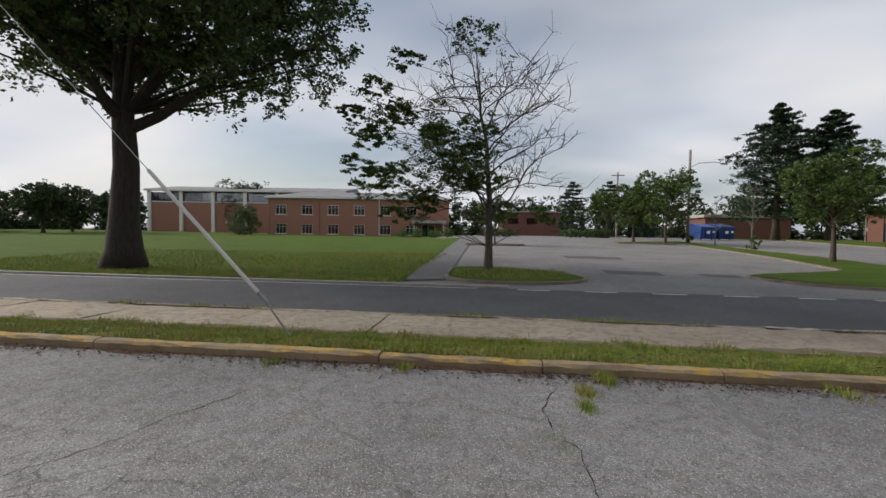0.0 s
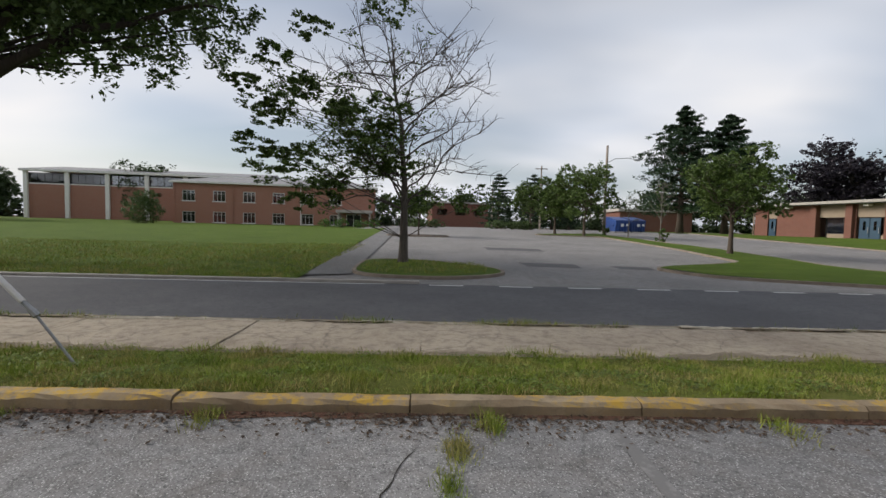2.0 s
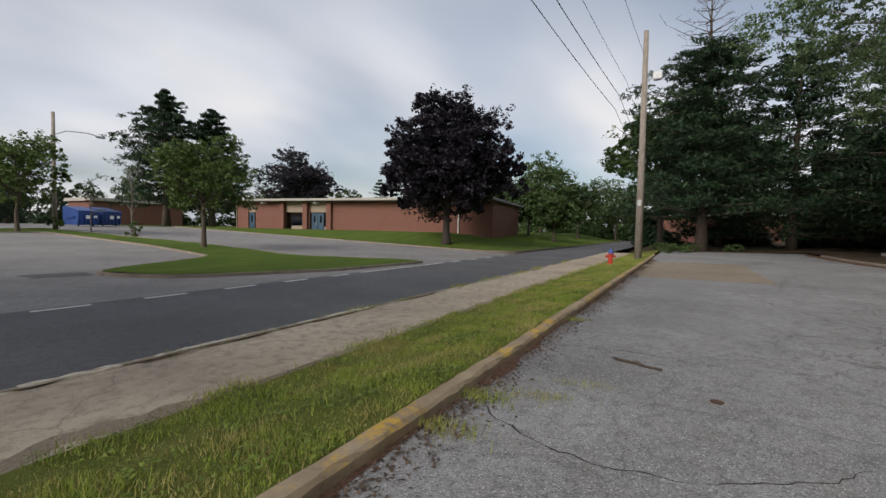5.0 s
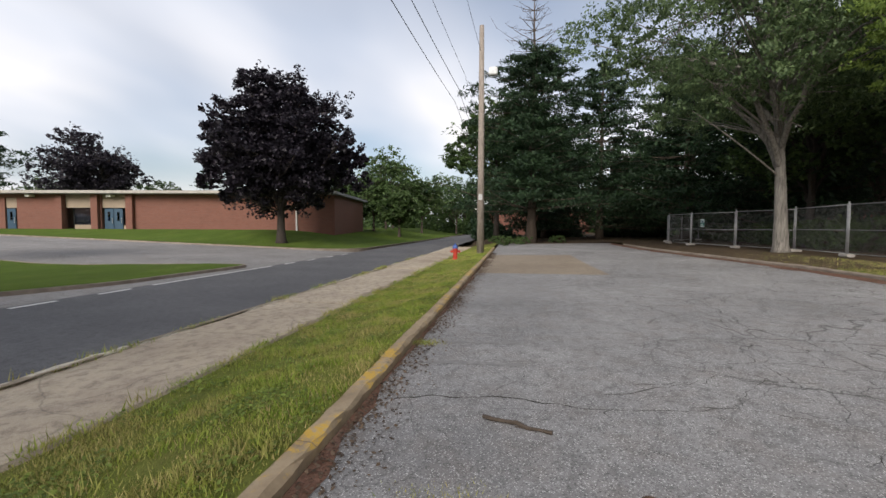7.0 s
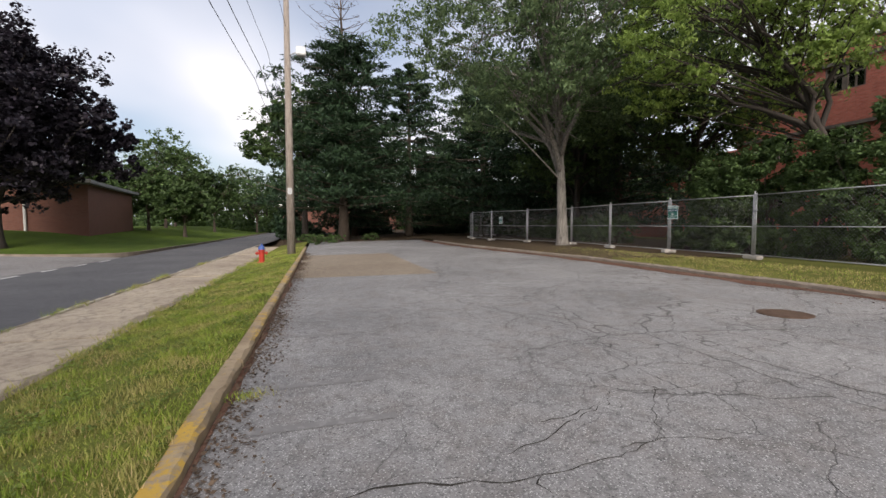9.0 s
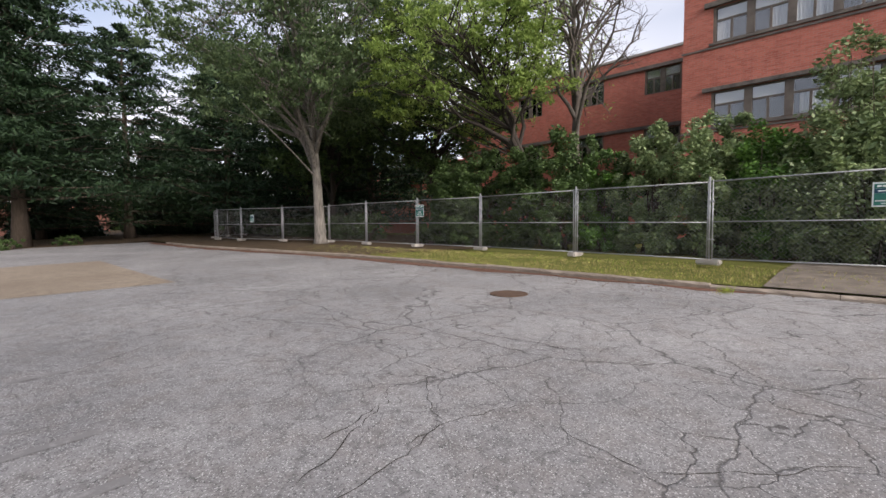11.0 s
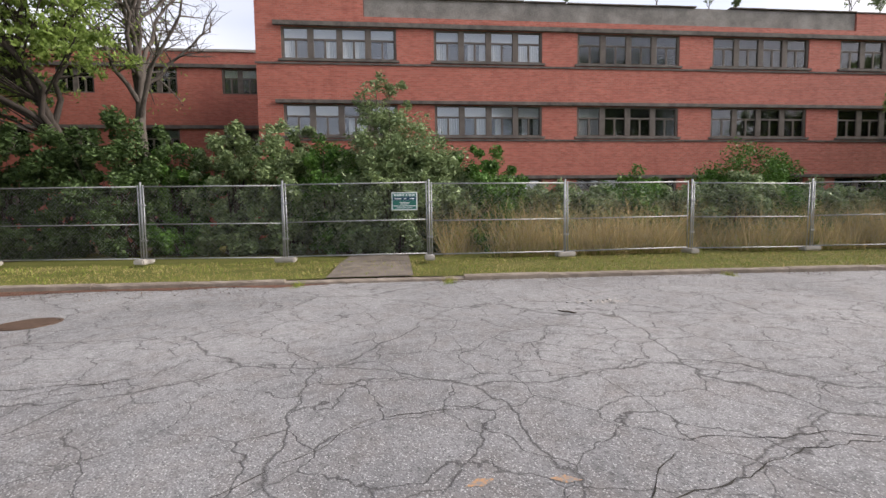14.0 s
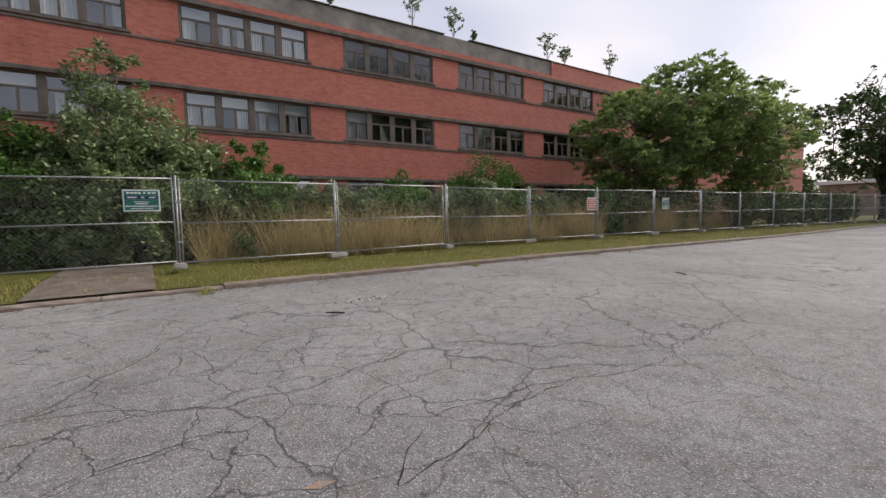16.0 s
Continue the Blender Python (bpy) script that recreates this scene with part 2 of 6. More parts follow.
def pane_glass(name, tint=(0.05, 0.06, 0.07), rough=0.06):
    """Old dusty glazing: clear enough to see blinds close behind it, glossy outside."""
    m = Mat(name, rough, 0, "Object")
    m.color(tint)
    tr = m.nt.nodes.new("ShaderNodeBsdfTransparent")
    tr.inputs[0].default_value = (0.93, 0.95, 0.96, 1)
    gl = m.nt.nodes.new("ShaderNodeBsdfGlossy")
    gl.inputs["Roughness"].default_value = rough
    fr = m.nt.nodes.new("ShaderNodeFresnel")
    fr.inputs[0].default_value = 2.1
    mx = m.nt.nodes.new("ShaderNodeMixShader")
    m.link(fr.outputs[0], mx.inputs[0])
    m.link(tr.outputs[0], mx.inputs[1])
    m.link(gl.outputs[0], mx.inputs[2])
    m.bump(m.noise(1.5, 2), 0.05, 0.02)
    m.link(mx.outputs[0], m.nt.nodes["Material Output"].inputs[0])
    return m.m


M_LOT = asphalt("cracked_asphalt", (0.20, 0.198, 0.196), (0.31, 0.305, 0.298), cracks=1.0, aggregate=0.6)
M_ROAD = asphalt("road_asphalt", (0.088, 0.089, 0.094), (0.13, 0.13, 0.134), aggregate=0.15, stain=(0.08, 0.08, 0.085))
M_LOT2 = asphalt("pale_asphalt", (0.20, 0.195, 0.19), (0.28, 0.27, 0.262), cracks=0.6, aggregate=0.3)
M_PATCH = asphalt("patch_asphalt", (0.09, 0.09, 0.095), (0.12, 0.12, 0.125), aggregate=0.2)
M_PATH = asphalt("path_asphalt", (0.15, 0.15, 0.152), (0.2, 0.2, 0.2), aggregate=0.2)
M_LAWN = grass_ground("lawn_grass", (0.052, 0.094, 0.014), (0.108, 0.163, 0.025), (0.17, 0.165, 0.05))
M_VERGE = grass_ground("verge_grass", (0.10, 0.12, 0.026), (0.19, 0.215, 0.045), (0.30, 0.22, 0.105))
M_SOUTH = grass_ground("worn_south_grass", (0.09, 0.1, 0.028), (0.17, 0.175, 0.045), (0.22, 0.155, 0.09))
M_GRIT = grass_ground("dark_grit", (0.25, 0.205, 0.15), (0.42, 0.355, 0.27), (0.27, 0.24, 0.12))
M_SOIL = grass_ground("leaf_litter", (0.06, 0.045, 0.03), (0.11, 0.08, 0.05), (0.15, 0.09, 0.05))
def turf(name):
    """Grass blades whose colour drifts in patches from deep green to straw."""
    m = Mat(name, 0.75)
    patch = m.ramp(m.noise(1.3, 5, 0.65), (0.36, (0.11, 0.17, 0.026)), (0.44, (0.25, 0.35, 0.048)), (0.50, (0.35, 0.36, 0.085)), (0.57, (0.45, 0.34, 0.16)))
    c = m.mix(0.55, patch, m.ramp(m.island(), (0.0, (0.08, 0.115, 0.018)), (0.72, (0.28, 0.37, 0.06)), (1.0, (0.48, 0.40, 0.17))))
    m.color(c)
    m.b.inputs["Specular IOR Level"].default_value = 0.15
    return m.m


M_BLADE = turf("grass_blades")
L_AIL = leaf("ailanthus_leaves", (0.13, 0.21, 0.065), (0.34, 0.44, 0.155), 0.5, 0.55)
M_KERB_S = speckled("brown_kerb_concrete", (0.16, 0.125, 0.095), (0.33, 0.28, 0.225), 2.2, 0.95, grain=40, coord="Position", bump=0.4)
M_DRYBLADE = leaf("dry_grass_blades", (0.34, 0.27, 0.115), (0.58, 0.45, 0.23), 0.8, 0.35)
_s = Mat("sidewalk_concrete", 0.92)
_c = _s.ramp(_s.noise(1.1, 6, 0.65), (0.3, (0.35, 0.285, 0.205)), (0.7, (0.56, 0.475, 0.36)))
_c = _s.mix(_s.ramp(_s.noise(0.55, 6, 0.7), (0.48, 0.0), (0.66, 0.8)), _c, (0.23, 0.175, 0.13))
_c = _s.mix(_s.ramp(_s.noise(5.5, 6, 0.75), (0.48, 0.0), (0.62, 0.6)), _c, (0.17, 0.135, 0.10))
_c = _s.mix(_s.ramp(_s.noise(80, 3, 0.6), (0.52, 0.0), (0.64, 0.35)), _c, (0.58, 0.53, 0.46))
_c = _s.mix(_s.ramp(_s.voronoi(0.45, vec=_s.warp(1.3, 0.6)), (0.0015, 0.45), (0.006, 0.0)), _c, (0.1, 0.085, 0.07))
_s.color(_c)
_s.bump(_s.mix(0.5, _s.noise(70, 4), _s.noise(9, 6, 0.7)), 0.8, 0.02)
M_WALK = _s.m
M_PATH_OLD = speckled("old_dirty_concrete", (0.08, 0.066, 0.052), (0.22, 0.185, 0.145), 3.2, 0.95, grain=40, coord="Position", bump=0.5)
M_TAN = asphalt("tan_patch", (0.25, 0.2, 0.145), (0.33, 0.27, 0.2), cracks=0.6, aggregate=0.35)
M_NEEDLES = grass_ground("needle_litter", (0.13, 0.065, 0.045), (0.22, 0.125, 0.09), (0.25, 0.19, 0.165))
M_CRACK = speckled("crack_fill", (0.02, 0.018, 0.015), (0.05, 0.045, 0.035), 5.0, 1.0, coord="Position")
M_CONC = speckled("weathered_concrete", (0.3, 0.28, 0.25), (0.46, 0.43, 0.39), 2.5, 0.9, grain=50)
M_BAND = speckled("stained_concrete_band", (0.06, 0.053, 0.048), (0.21, 0.185, 0.16), 2.4, 0.9, grain=20)
M_PARAPET = speckled("stained_parapet_concrete", (0.12, 0.11, 0.10), (0.36, 0.335, 0.30), 1.3, 0.9, grain=20)
M_BRICK_C = brick("old_red_brick", ((0.42, 0.112, 0.074), (0.62, 0.195, 0.14), (0.27, 0.07, 0.05)), (0.42, 0.27, 0.215), stain=0.42)
M_BRICK_A = brick("brown_brick", ((0.30, 0.13, 0.09), (0.37, 0.17, 0.115), (0.25, 0.10, 0.07)), (0.33, 0.24, 0.2), stain=0.15)
M_BRICK_B = brick("orange_brick", ((0.165, 0.066, 0.045), (0.215, 0.088, 0.06), (0.13, 0.052, 0.038)), (0.18, 0.12, 0.098), stain=0.2)
M_WHITE = speckled("white_paint", (0.68, 0.67, 0.64), (0.8, 0.79, 0.76), 1.0, 0.6)
M_CREAM = speckled("cream_panel", (0.26, 0.2, 0.14), (0.33, 0.26, 0.19), 1.0, 0.7)
M_ROOF = speckled("grey_roofing", (0.2, 0.2, 0.205), (0.3, 0.3, 0.305), 0.6, 0.85)
# near-black colour carries the shade of unlit rooms; the entrance door shares it
M_DARK = speckled("dark_interior_shade", (0.02, 0.02, 0.022), (0.05, 0.05, 0.05), 1.0, 0.9)
M_FRAME = speckled("weathered_window_frame", (0.085, 0.07, 0.058), (0.19, 0.16, 0.135), 3.0, 0.8)
M_FRAME_W = speckled("white_window_frame", (0.5, 0.5, 0.48), (0.66, 0.65, 0.63), 3.0, 0.6)
M_BLIND = speckled("white_blind", (0.8, 0.8, 0.78), (0.92, 0.92, 0.90), 1.4, 0.9)
M_GLASS = pane_glass("window_glass")
M_BLUE = speckled("blue_paint", (0.012, 0.045, 0.19), (0.02, 0.075, 0.28), 1.5, 0.45)
M_BLUE_DARK = speckled("dark_blue_paint", (0.015, 0.04, 0.15), (0.02, 0.06, 0.2), 1.5, 0.5)
M_TEAL = speckled("blue_door_paint", (0.018, 0.05, 0.085), (0.03, 0.075, 0.12), 2.0, 0.5)
M_STEEL = speckled("galvanised_steel", (0.3, 0.31, 0.31), (0.45, 0.46, 0.46), 8.0, 0.55, 0.6)
M_WIRE = speckled("chain_link_wire", (0.22, 0.23, 0.23), (0.38, 0.39, 0.39), 8.0, 0.6, 0.3)
M_CABLE = speckled("black_cable", (0.012, 0.012, 0.013), (0.03, 0.03, 0.03), 8.0, 0.6)
M_POLE = bark("weathered_pole_wood", (0.17, 0.14, 0.115), (0.36, 0.315, 0.27))
M_RED = speckled("red_paint", (0.42, 0.035, 0.02), (0.58, 0.06, 0.035), 6.0, 0.45)
M_HBLUE = speckled("blue_cap_paint", (0.04, 0.09, 0.3), (0.07, 0.14, 0.4), 6.0, 0.45)
M_GREEN_SIGN = speckled("green_sign", (0.012, 0.13, 0.10), (0.02, 0.17, 0.13), 4.0, 0.4)
M_NAVY_SIGN = speckled("navy_sign", (0.01, 0.05, 0.09), (0.015, 0.07, 0.12), 4.0, 0.4)
M_RED_SIGN = speckled("faded_red_sign", (0.55, 0.1, 0.08), (0.65, 0.16, 0.12), 4.0, 0.5)
M_SIGN_W = speckled("sign_white", (0.7, 0.76, 0.73), (0.82, 0.86, 0.84), 4.0, 0.45)
M_RUST = speckled("rusty_iron", (0.07, 0.042, 0.028), (0.14, 0.088, 0.058), 9.0, 0.85, 0.3)
M_MULCH = speckled("dark_mulch", (0.03, 0.022, 0.016), (0.075, 0.05, 0.035), 6.0, 0.95, grain=30)
M_LINE = Mat("worn_white_line", 0.8)
_w = M_LINE.ramp(M_LINE.noise(9, 5, 0.7), (0.52, 0.0), (0.72, 0.5))
M_LINE.color(M_LINE.mix(_w, (0.2, 0.195, 0.19), (0.46, 0.45, 0.43)))
M_LINE = M_LINE.m
_o = Mat("worn_orange_paint", 0.85)
_o.color(_o.mix(_o.ramp(_o.noise(40, 4, 0.7), (0.45, 0.0), (0.62, 0.8)), (0.24, 0.225, 0.21), (0.62, 0.3, 0.09)))
M_ORANGE = _o.m
M_LINE_NEW = speckled("white_line", (0.5, 0.5, 0.48), (0.68, 0.67, 0.65), 5.0, 0.7, coord="Position")

_q = Mat("dirty_kerb_concrete", 0.95)
_c = _q.ramp(_q.noise(4.0, 5, 0.7), (0.3, (0.40, 0.35, 0.27)), (0.7, (0.66, 0.61, 0.51)))
_q.color(_q.mix(_q.ramp(_q.noise(1.6, 6, 0.75), (0.52, 0.0), (0.6, 0.75)), _c, (0.2, 0.165, 0.10)))
_q.bump(_q.noise(50, 4), 0.6, 0.008)
M_KERB_D = _q.m

_k = Mat("yellow_kerb_stone", 0.9)
_body = _k.ramp(_k.noise(3.0, 6, 0.65), (0.3, (0.22, 0.16, 0.10)), (0.7, (0.47, 0.37, 0.24)))
_n = _k.noise(1.3, 6, 0.75)
_yl = _k.math("MULTIPLY", _k.ramp(_n, (0.49, 0.0), (0.57, 1.0)), _k.ramp(_k.noise(14, 4, 0.7), (0.41, 0.0), (0.53, 1.0)))
_geo = _k.nt.nodes.new("ShaderNodeNewGeometry")
_sx = _k.nt.nodes.new("ShaderNodeSeparateXYZ")
_k.link(_geo.outputs["Normal"], _sx.inputs[0])
_up = _k.math("ADD", _k.math("MULTIPLY", _k.ramp(_sx.outputs[2], (0.3, 0.0), (0.8, 1.0)), 0.85), 0.12)
_k.color(_k.mix(_k.math("MULTIPLY", _yl, _up), _k.mix(_k.ramp(_k.noise(6, 5, 0.7), (0.5, 0.0), (0.7, 0.6)), _body, (0.07, 0.055, 0.04)), (0.54, 0.34, 0.055)))
_k.bump(_k.noise(60, 3), 0.5, 0.006)
M_KERB_Y = _k.m

L_OAK = leaf("oak_leaves", (0.045, 0.075, 0.024), (0.105, 0.16, 0.052))
L_GREEN = leaf("green_leaves", (0.052, 0.09, 0.022), (0.125, 0.19, 0.046))
L_LOCUST = leaf("locust_leaves", (0.13, 0.21, 0.045), (0.36, 0.48, 0.13), 0.55, 0.55)
L_LOC_DARK = leaf("deep_locust_leaves", (0.06, 0.105, 0.048), (0.165, 0.235, 0.105), 0.55, 0.45)
L_MID = leaf("mid_green_leaves", (0.04, 0.075, 0.025), (0.10, 0.16, 0.05))
L_MAPLE = leaf("purple_leaves", (0.012, 0.0105, 0.016), (0.030, 0.0245, 0.034), 0.5, 0.15)
L_PINE = leaf("pine_needles", (0.012, 0.032, 0.015), (0.032, 0.065, 0.026), 0.6, 0.12)
L_SHRUB = leaf("shrub_leaves", (0.115, 0.175, 0.075), (0.28, 0.355, 0.165), 0.45, 0.25)
L_YEW = leaf("yew_leaves", (0.045, 0.115, 0.02), (0.13, 0.255, 0.05), 0.5, 0.2)
L_FAR = leaf("far_leaves", (0.035, 0.06, 0.025), (0.07, 0.105, 0.045))
B_DARK = bark("dark_bark", (0.022, 0.018, 0.015), (0.065, 0.052, 0.042))
B_GREY = bark("grey_bark", (0.10, 0.09, 0.078), (0.25, 0.225, 0.195))
B_TWIG = bark("grey_brown_bark", (0.055, 0.046, 0.038), (0.15, 0.13, 0.112))
B_PALE = bark("pale_lichened_bark", (0.055, 0.048, 0.042), (0.30, 0.28, 0.245))
B_BROWN = bark("brown_bark", (0.05, 0.038, 0.028), (0.12, 0.092, 0.07))

# ---- building blocks ----
rng = np.random.default_rng(7)


def thing(name, x, y, z, rz=0, label="", category="", group="", kind=""):
    ob = new(name)
    ob.matrix_world = pose(x, y, z, 0, 0, rz)
    ob.empty_display_size = 0.1
    return tagged(ob, label, category, group, kind)


def link_part(name, mesh, parent=None, m=None, label=""):
    ob = new(name, mesh)
    if parent:
        ob.parent = parent
    if m is not None:
        ob.matrix_basis = m
    return tagged(ob, label)


class Geo:
    """Collects vertices and faces for one mesh."""

    def __init__(self):
        self.v, self.f = [], []

    def add(self, verts, faces):
        o = len(self.v)
        self.v += [tuple(p) for p in verts]
        self.f += [tuple(i + o for i in f) for f in faces]
        return self

    def box(self, x0, x1, y0, y1, z0, z1, c=0.0):
        if c <= 0:
            return self.add([(x0, y0, z0), (x1, y0, z0), (x1, y1, z0), (x0, y1, z0), (x0, y0, z1), (x1, y0, z1), (x1, y1, z1), (x0, y1, z1)],
                            [(0, 3, 2, 1), (4, 5, 6, 7), (0, 1, 5, 4), (1, 2, 6, 5), (2, 3, 7, 6), (3, 0, 4, 7)])
        bm = bmesh.new()
        bmesh.ops.create_cube(bm, size=1)
        bmesh.ops.scale(bm, vec=(x1 - x0, y1 - y0, z1 - z0), verts=bm.verts)
        bmesh.ops.translate(bm, vec=((x0 + x1) / 2, (y0 + y1) / 2, (z0 + z1) / 2), verts=bm.verts)
        bmesh.ops.bevel(bm, geom=bm.edges[:], offset=c, segments=2, affect="EDGES")
        bm.verts.index_update()
        self.add([v.co[:] for v in bm.verts], [[v.index for v in f.verts] for f in bm.faces])
        bm.free()
        return self

    def tube(self, pts, radii, n=8, cap=True):
        pts = [Vector(p) for p in pts]
        if isinstance(radii, (int, float)):
            radii = [radii] * len(pts)
        o = len(self.v)
        side = None
        for i, p in enumerate(pts):
            d = (pts[min(i + 1, len(pts) - 1)] - pts[max(i - 1, 0)]).normalized()
            if side is None:
                side = d.orthogonal().normalized()
            side = (side - d * side.dot(d)).normalized()
            other = d.cross(side)
            for k in range(n):
                a = 2 * math.pi * k / n
                self.v.append(tuple(p + (side * math.cos(a) + other * math.sin(a)) * radii[i]))
        for i in range(len(pts) - 1):
            for k in range(n):
                a, b = o + i * n + k, o + i * n + (k + 1) % n
                self.f.append((a, b, b + n, a + n))
        if cap:
            self.f.append(tuple(o + k for k in reversed(range(n))))
            self.f.append(tuple(o + (len(pts) - 1) * n + k for k in range(n)))
        return self

    def lathe(self, profile, n=16, axis=Matrix()):
        """A turned shape about z: rows of (radius, height)."""
        o = len(self.v)
        for r, h in profile:
            for k in range(n):
                a = 2 * math.pi * k / n
                self.v.append(tuple(axis @ Vector((r * math.cos(a), r * math.sin(a), h))))
        for i in range(len(profile) - 1):
            for k in range(n):
                a, b = o + i * n + k, o + i * n + (k + 1) % n
                self.f.append((a, b, b + n, a + n))
        self.f.append(tuple(o + k for k in reversed(range(n))))
        self.f.append(tuple(o + (len(profile) - 1) * n + k for k in range(n)))
        return self

    def mesh(self, name, mat, smooth=False):
        me = bpy.data.meshes.new(name)
        me.from_pydata(self.v, [], self.f)
        me.materials.append(mat)
        if smooth:
            me.shade_smooth()
        me.update()
        return me

    def make(self, name, mat, parent=None, m=None, label="", smooth=False):
        return link_part(name, self.mesh(name, mat, smooth), parent, m, label)


def structure(ob, label, category):
    return tagged(ob, label, category, kind="structure")


def quads_mesh(name, verts, mat, per=4):
    """Many separate faces of `per` corners each, from one array."""
    n = len(verts) // per
    me = bpy.data.meshes.new(name)
    me.vertices.add(n * per)
    me.vertices.foreach_set("co", np.ascontiguousarray(verts, dtype=np.float32).ravel())
    me.loops.add(n * per)
    me.loops.foreach_set("vertex_index", np.arange(n * per, dtype=np.int32))
    me.polygons.add(n)
    me.polygons.foreach_set("loop_start", np.arange(0, n * per, per, dtype=np.int32))
    me.materials.append(mat)
    me.update(calc_edges=True)
    return me


# ---- the lie of the land ----
def smooth01(t):
    t = min(1.0, max(0.0, t))
    return t * t * (3 - 2 * t)


def across(x, y):
    """Distance north, square to the road."""
    return y - 0.02 * x


K_N, ROAD_S, ROAD_N = 4.8, 8.95, 14.4  # lot kerb, and the road's two edges


def south_kerb(x):
    return -5.25 + 0.95 * smooth01((2 - x) / 24.0) + 1.5 * smooth01((x - 18) / 18.0)


def gz(x, y):
    v = across(x, y)
    if v > ROAD_N:
        a = -0.26 + 0.03 * (min(v, 60) - 14.5)
        b = -0.26 + 0.0165 * (min(v, 85) - 14.5)
        z = b + (a - b) * smooth01((x + 14) / 11)
        if x > 33:
            z += max(0.0, 1.05 - z) * smooth01((x - 34) / 9) * smooth01((v - 16) / 12)
        return z
    if v > ROAD_S - 0.2:
        return -0.30
    if v > 7.0:
        return -0.2
    if v > K_N:
        return 0.1 - 0.3 * smooth01((v - K_N) / 2.2)
    s = south_kerb(x)
    if y > s:
        return 0.018 * (K_N - v)
    base = 0.018 * (K_N - across(x, s)) + 0.1
    return base + 0.1 * smooth01((s - y) / 2.2)


def sheet(name, outline, mat, lift=0.0, step=2.0, label="", category="ground", rough=0.0, zfun=None):
    """A surface with this outline, laid over the land."""
    bm = bmesh.new()
    f = bm.faces.new([bm.verts.new((x, y, 0)) for x, y in outline])
    if f.normal.z < 0:
        f.normal_flip()
    xs, ys = [p[0] for p in outline], [p[1] for p in outline]
    for axis, vals in ((0, xs), (1, ys)):
        k = math.floor(min(vals) / step) * step
        while k < max(vals):
            co, no = [0, 0, 0], [0, 0, 0]
            co[axis], no[axis] = k, 1
            bmesh.ops.bisect_plane(bm, geom=bm.verts[:] + bm.edges[:] + bm.faces[:], plane_co=co, plane_no=no)
            k += step
    for v in bm.verts:
        v.co.z = (zfun or gz)(v.co.x, v.co.y) + lift + (rough * noise.noise(Vector((v.co.x * 0.9, v.co.y * 0.9, 3.3))) if rough else 0)
    bm.normal_update()
    for f in bm.faces:
        if f.normal.z < 0:
            f.normal_flip()
    me = bpy.data.meshes.new(name)
    bm.to_mesh(me)
    bm.free()
    me.materials.append(mat)
    return structure(new(name, me), label, category)


def strip(name, x0, x1, v0, v1, mat, lift=0.0, step=1.0, label="", category="ground", zfun=None, nv=2):
    """A long band parallel to the road."""
    g = Geo()
    nx = max(1, int((x1 - x0) / step))
    for i in range(nx + 1):
        x = x0 + (x1 - x0) * i / nx
        for j in range(nv):
            v = v0 + (v1 - v0) * j / (nv - 1)
            y = v + 0.02 * x
            g.v.append((x, y, (zfun(x, v) if zfun else gz(x, y)) + lift))
    for i in range(nx):
        for j in range(nv - 1):
            a = i * nv + j
            g.f.append((a, a + nv, a + nv + 1, a + 1))
    return structure(g.make(name, mat), label, category)


def kerb_run(name, path, mat, width=0.15, top=0.12, under=0.3, parent=None, zfun=None):
    """A kerb swept along a path, its inner side to the left of it."""
    g = Geo()
    pts = [Vector((x, y, 0)) for x, y in path]
    prof = [(0, -under), (0.0, top - 0.02), (-0.02, top), (-width, top), (-width, -under)]
    for i, p in enumerate(pts):
        d = (pts[min(i + 1, len(pts) - 1)] - pts[max(0, i - 1)]).normalized()
        n = Vector((d.y, -d.x, 0))
        z = zfun(p.x, p.y) if zfun else gz(p.x, p.y)
        for o, h in prof:
            g.v.append(tuple(p + n * o + Vector((0, 0, z + h))))
    k = len(prof)
    for i in range(len(pts) - 1):
        for j in range(k - 1):
            a = i * k + j
            g.f.append((a, a + k, a + k + 1, a + 1))
    g.f.append(tuple(range(k)))
    g.f.append(tuple(reversed(range(len(g.v) - k, len(g.v)))))
    return g.make(name, mat, parent)


# ---- plants ----
def leaf_cloud(centres, spreads, count, size, flat=0.7, droop=0.0, aspect=0.55):
    """Corner points of leaves scattered about cluster centres."""
    c = np.asarray(centres, dtype=np.float64)
    s = np.asarray(spreads, dtype=np.float64)
    if s.ndim == 1:
        s = np.repeat(s[:, None], 3, 1)
    pick = rng.integers(0, len(c), count)
    d = rng.normal(size=(count, 3))
    d /= np.linalg.norm(d, axis=1)[:, None]
    p = c[pick] + d * s[pick] * (rng.random((count, 1)) ** 0.45) * np.array([1, 1, flat])
    ax = rng.normal(size=(count, 3))
    ax[:, 2] = ax[:, 2] * 0.6 - droop
    ax /= np.linalg.norm(ax, axis=1)[:, None]
    up = rng.normal(size=(count, 3)) * 0.8 + np.array([0, 0, 1.0])
    sd = np.cross(ax, up)
    sd /= np.linalg.norm(sd, axis=1)[:, None] + 1e-9
    ln = size * (0.6 + 0.8 * rng.random((count, 1)))
    w = ln * aspect
    q = np.empty((count, 4, 3))
    q[:, 0] = p - ax * ln * 0.5
    q[:, 1] = p + sd * w * 0.5
    q[:, 2] = p + ax * ln * 0.5
    q[:, 3] = p - sd * w * 0.5
    return q.reshape(-1, 3)


def bezier(a, b, c, n):
    return [a * (1 - t) ** 2 + b * 2 * t * (1 - t) + c * t * t for t in [i / n for i in range(n + 1)]]


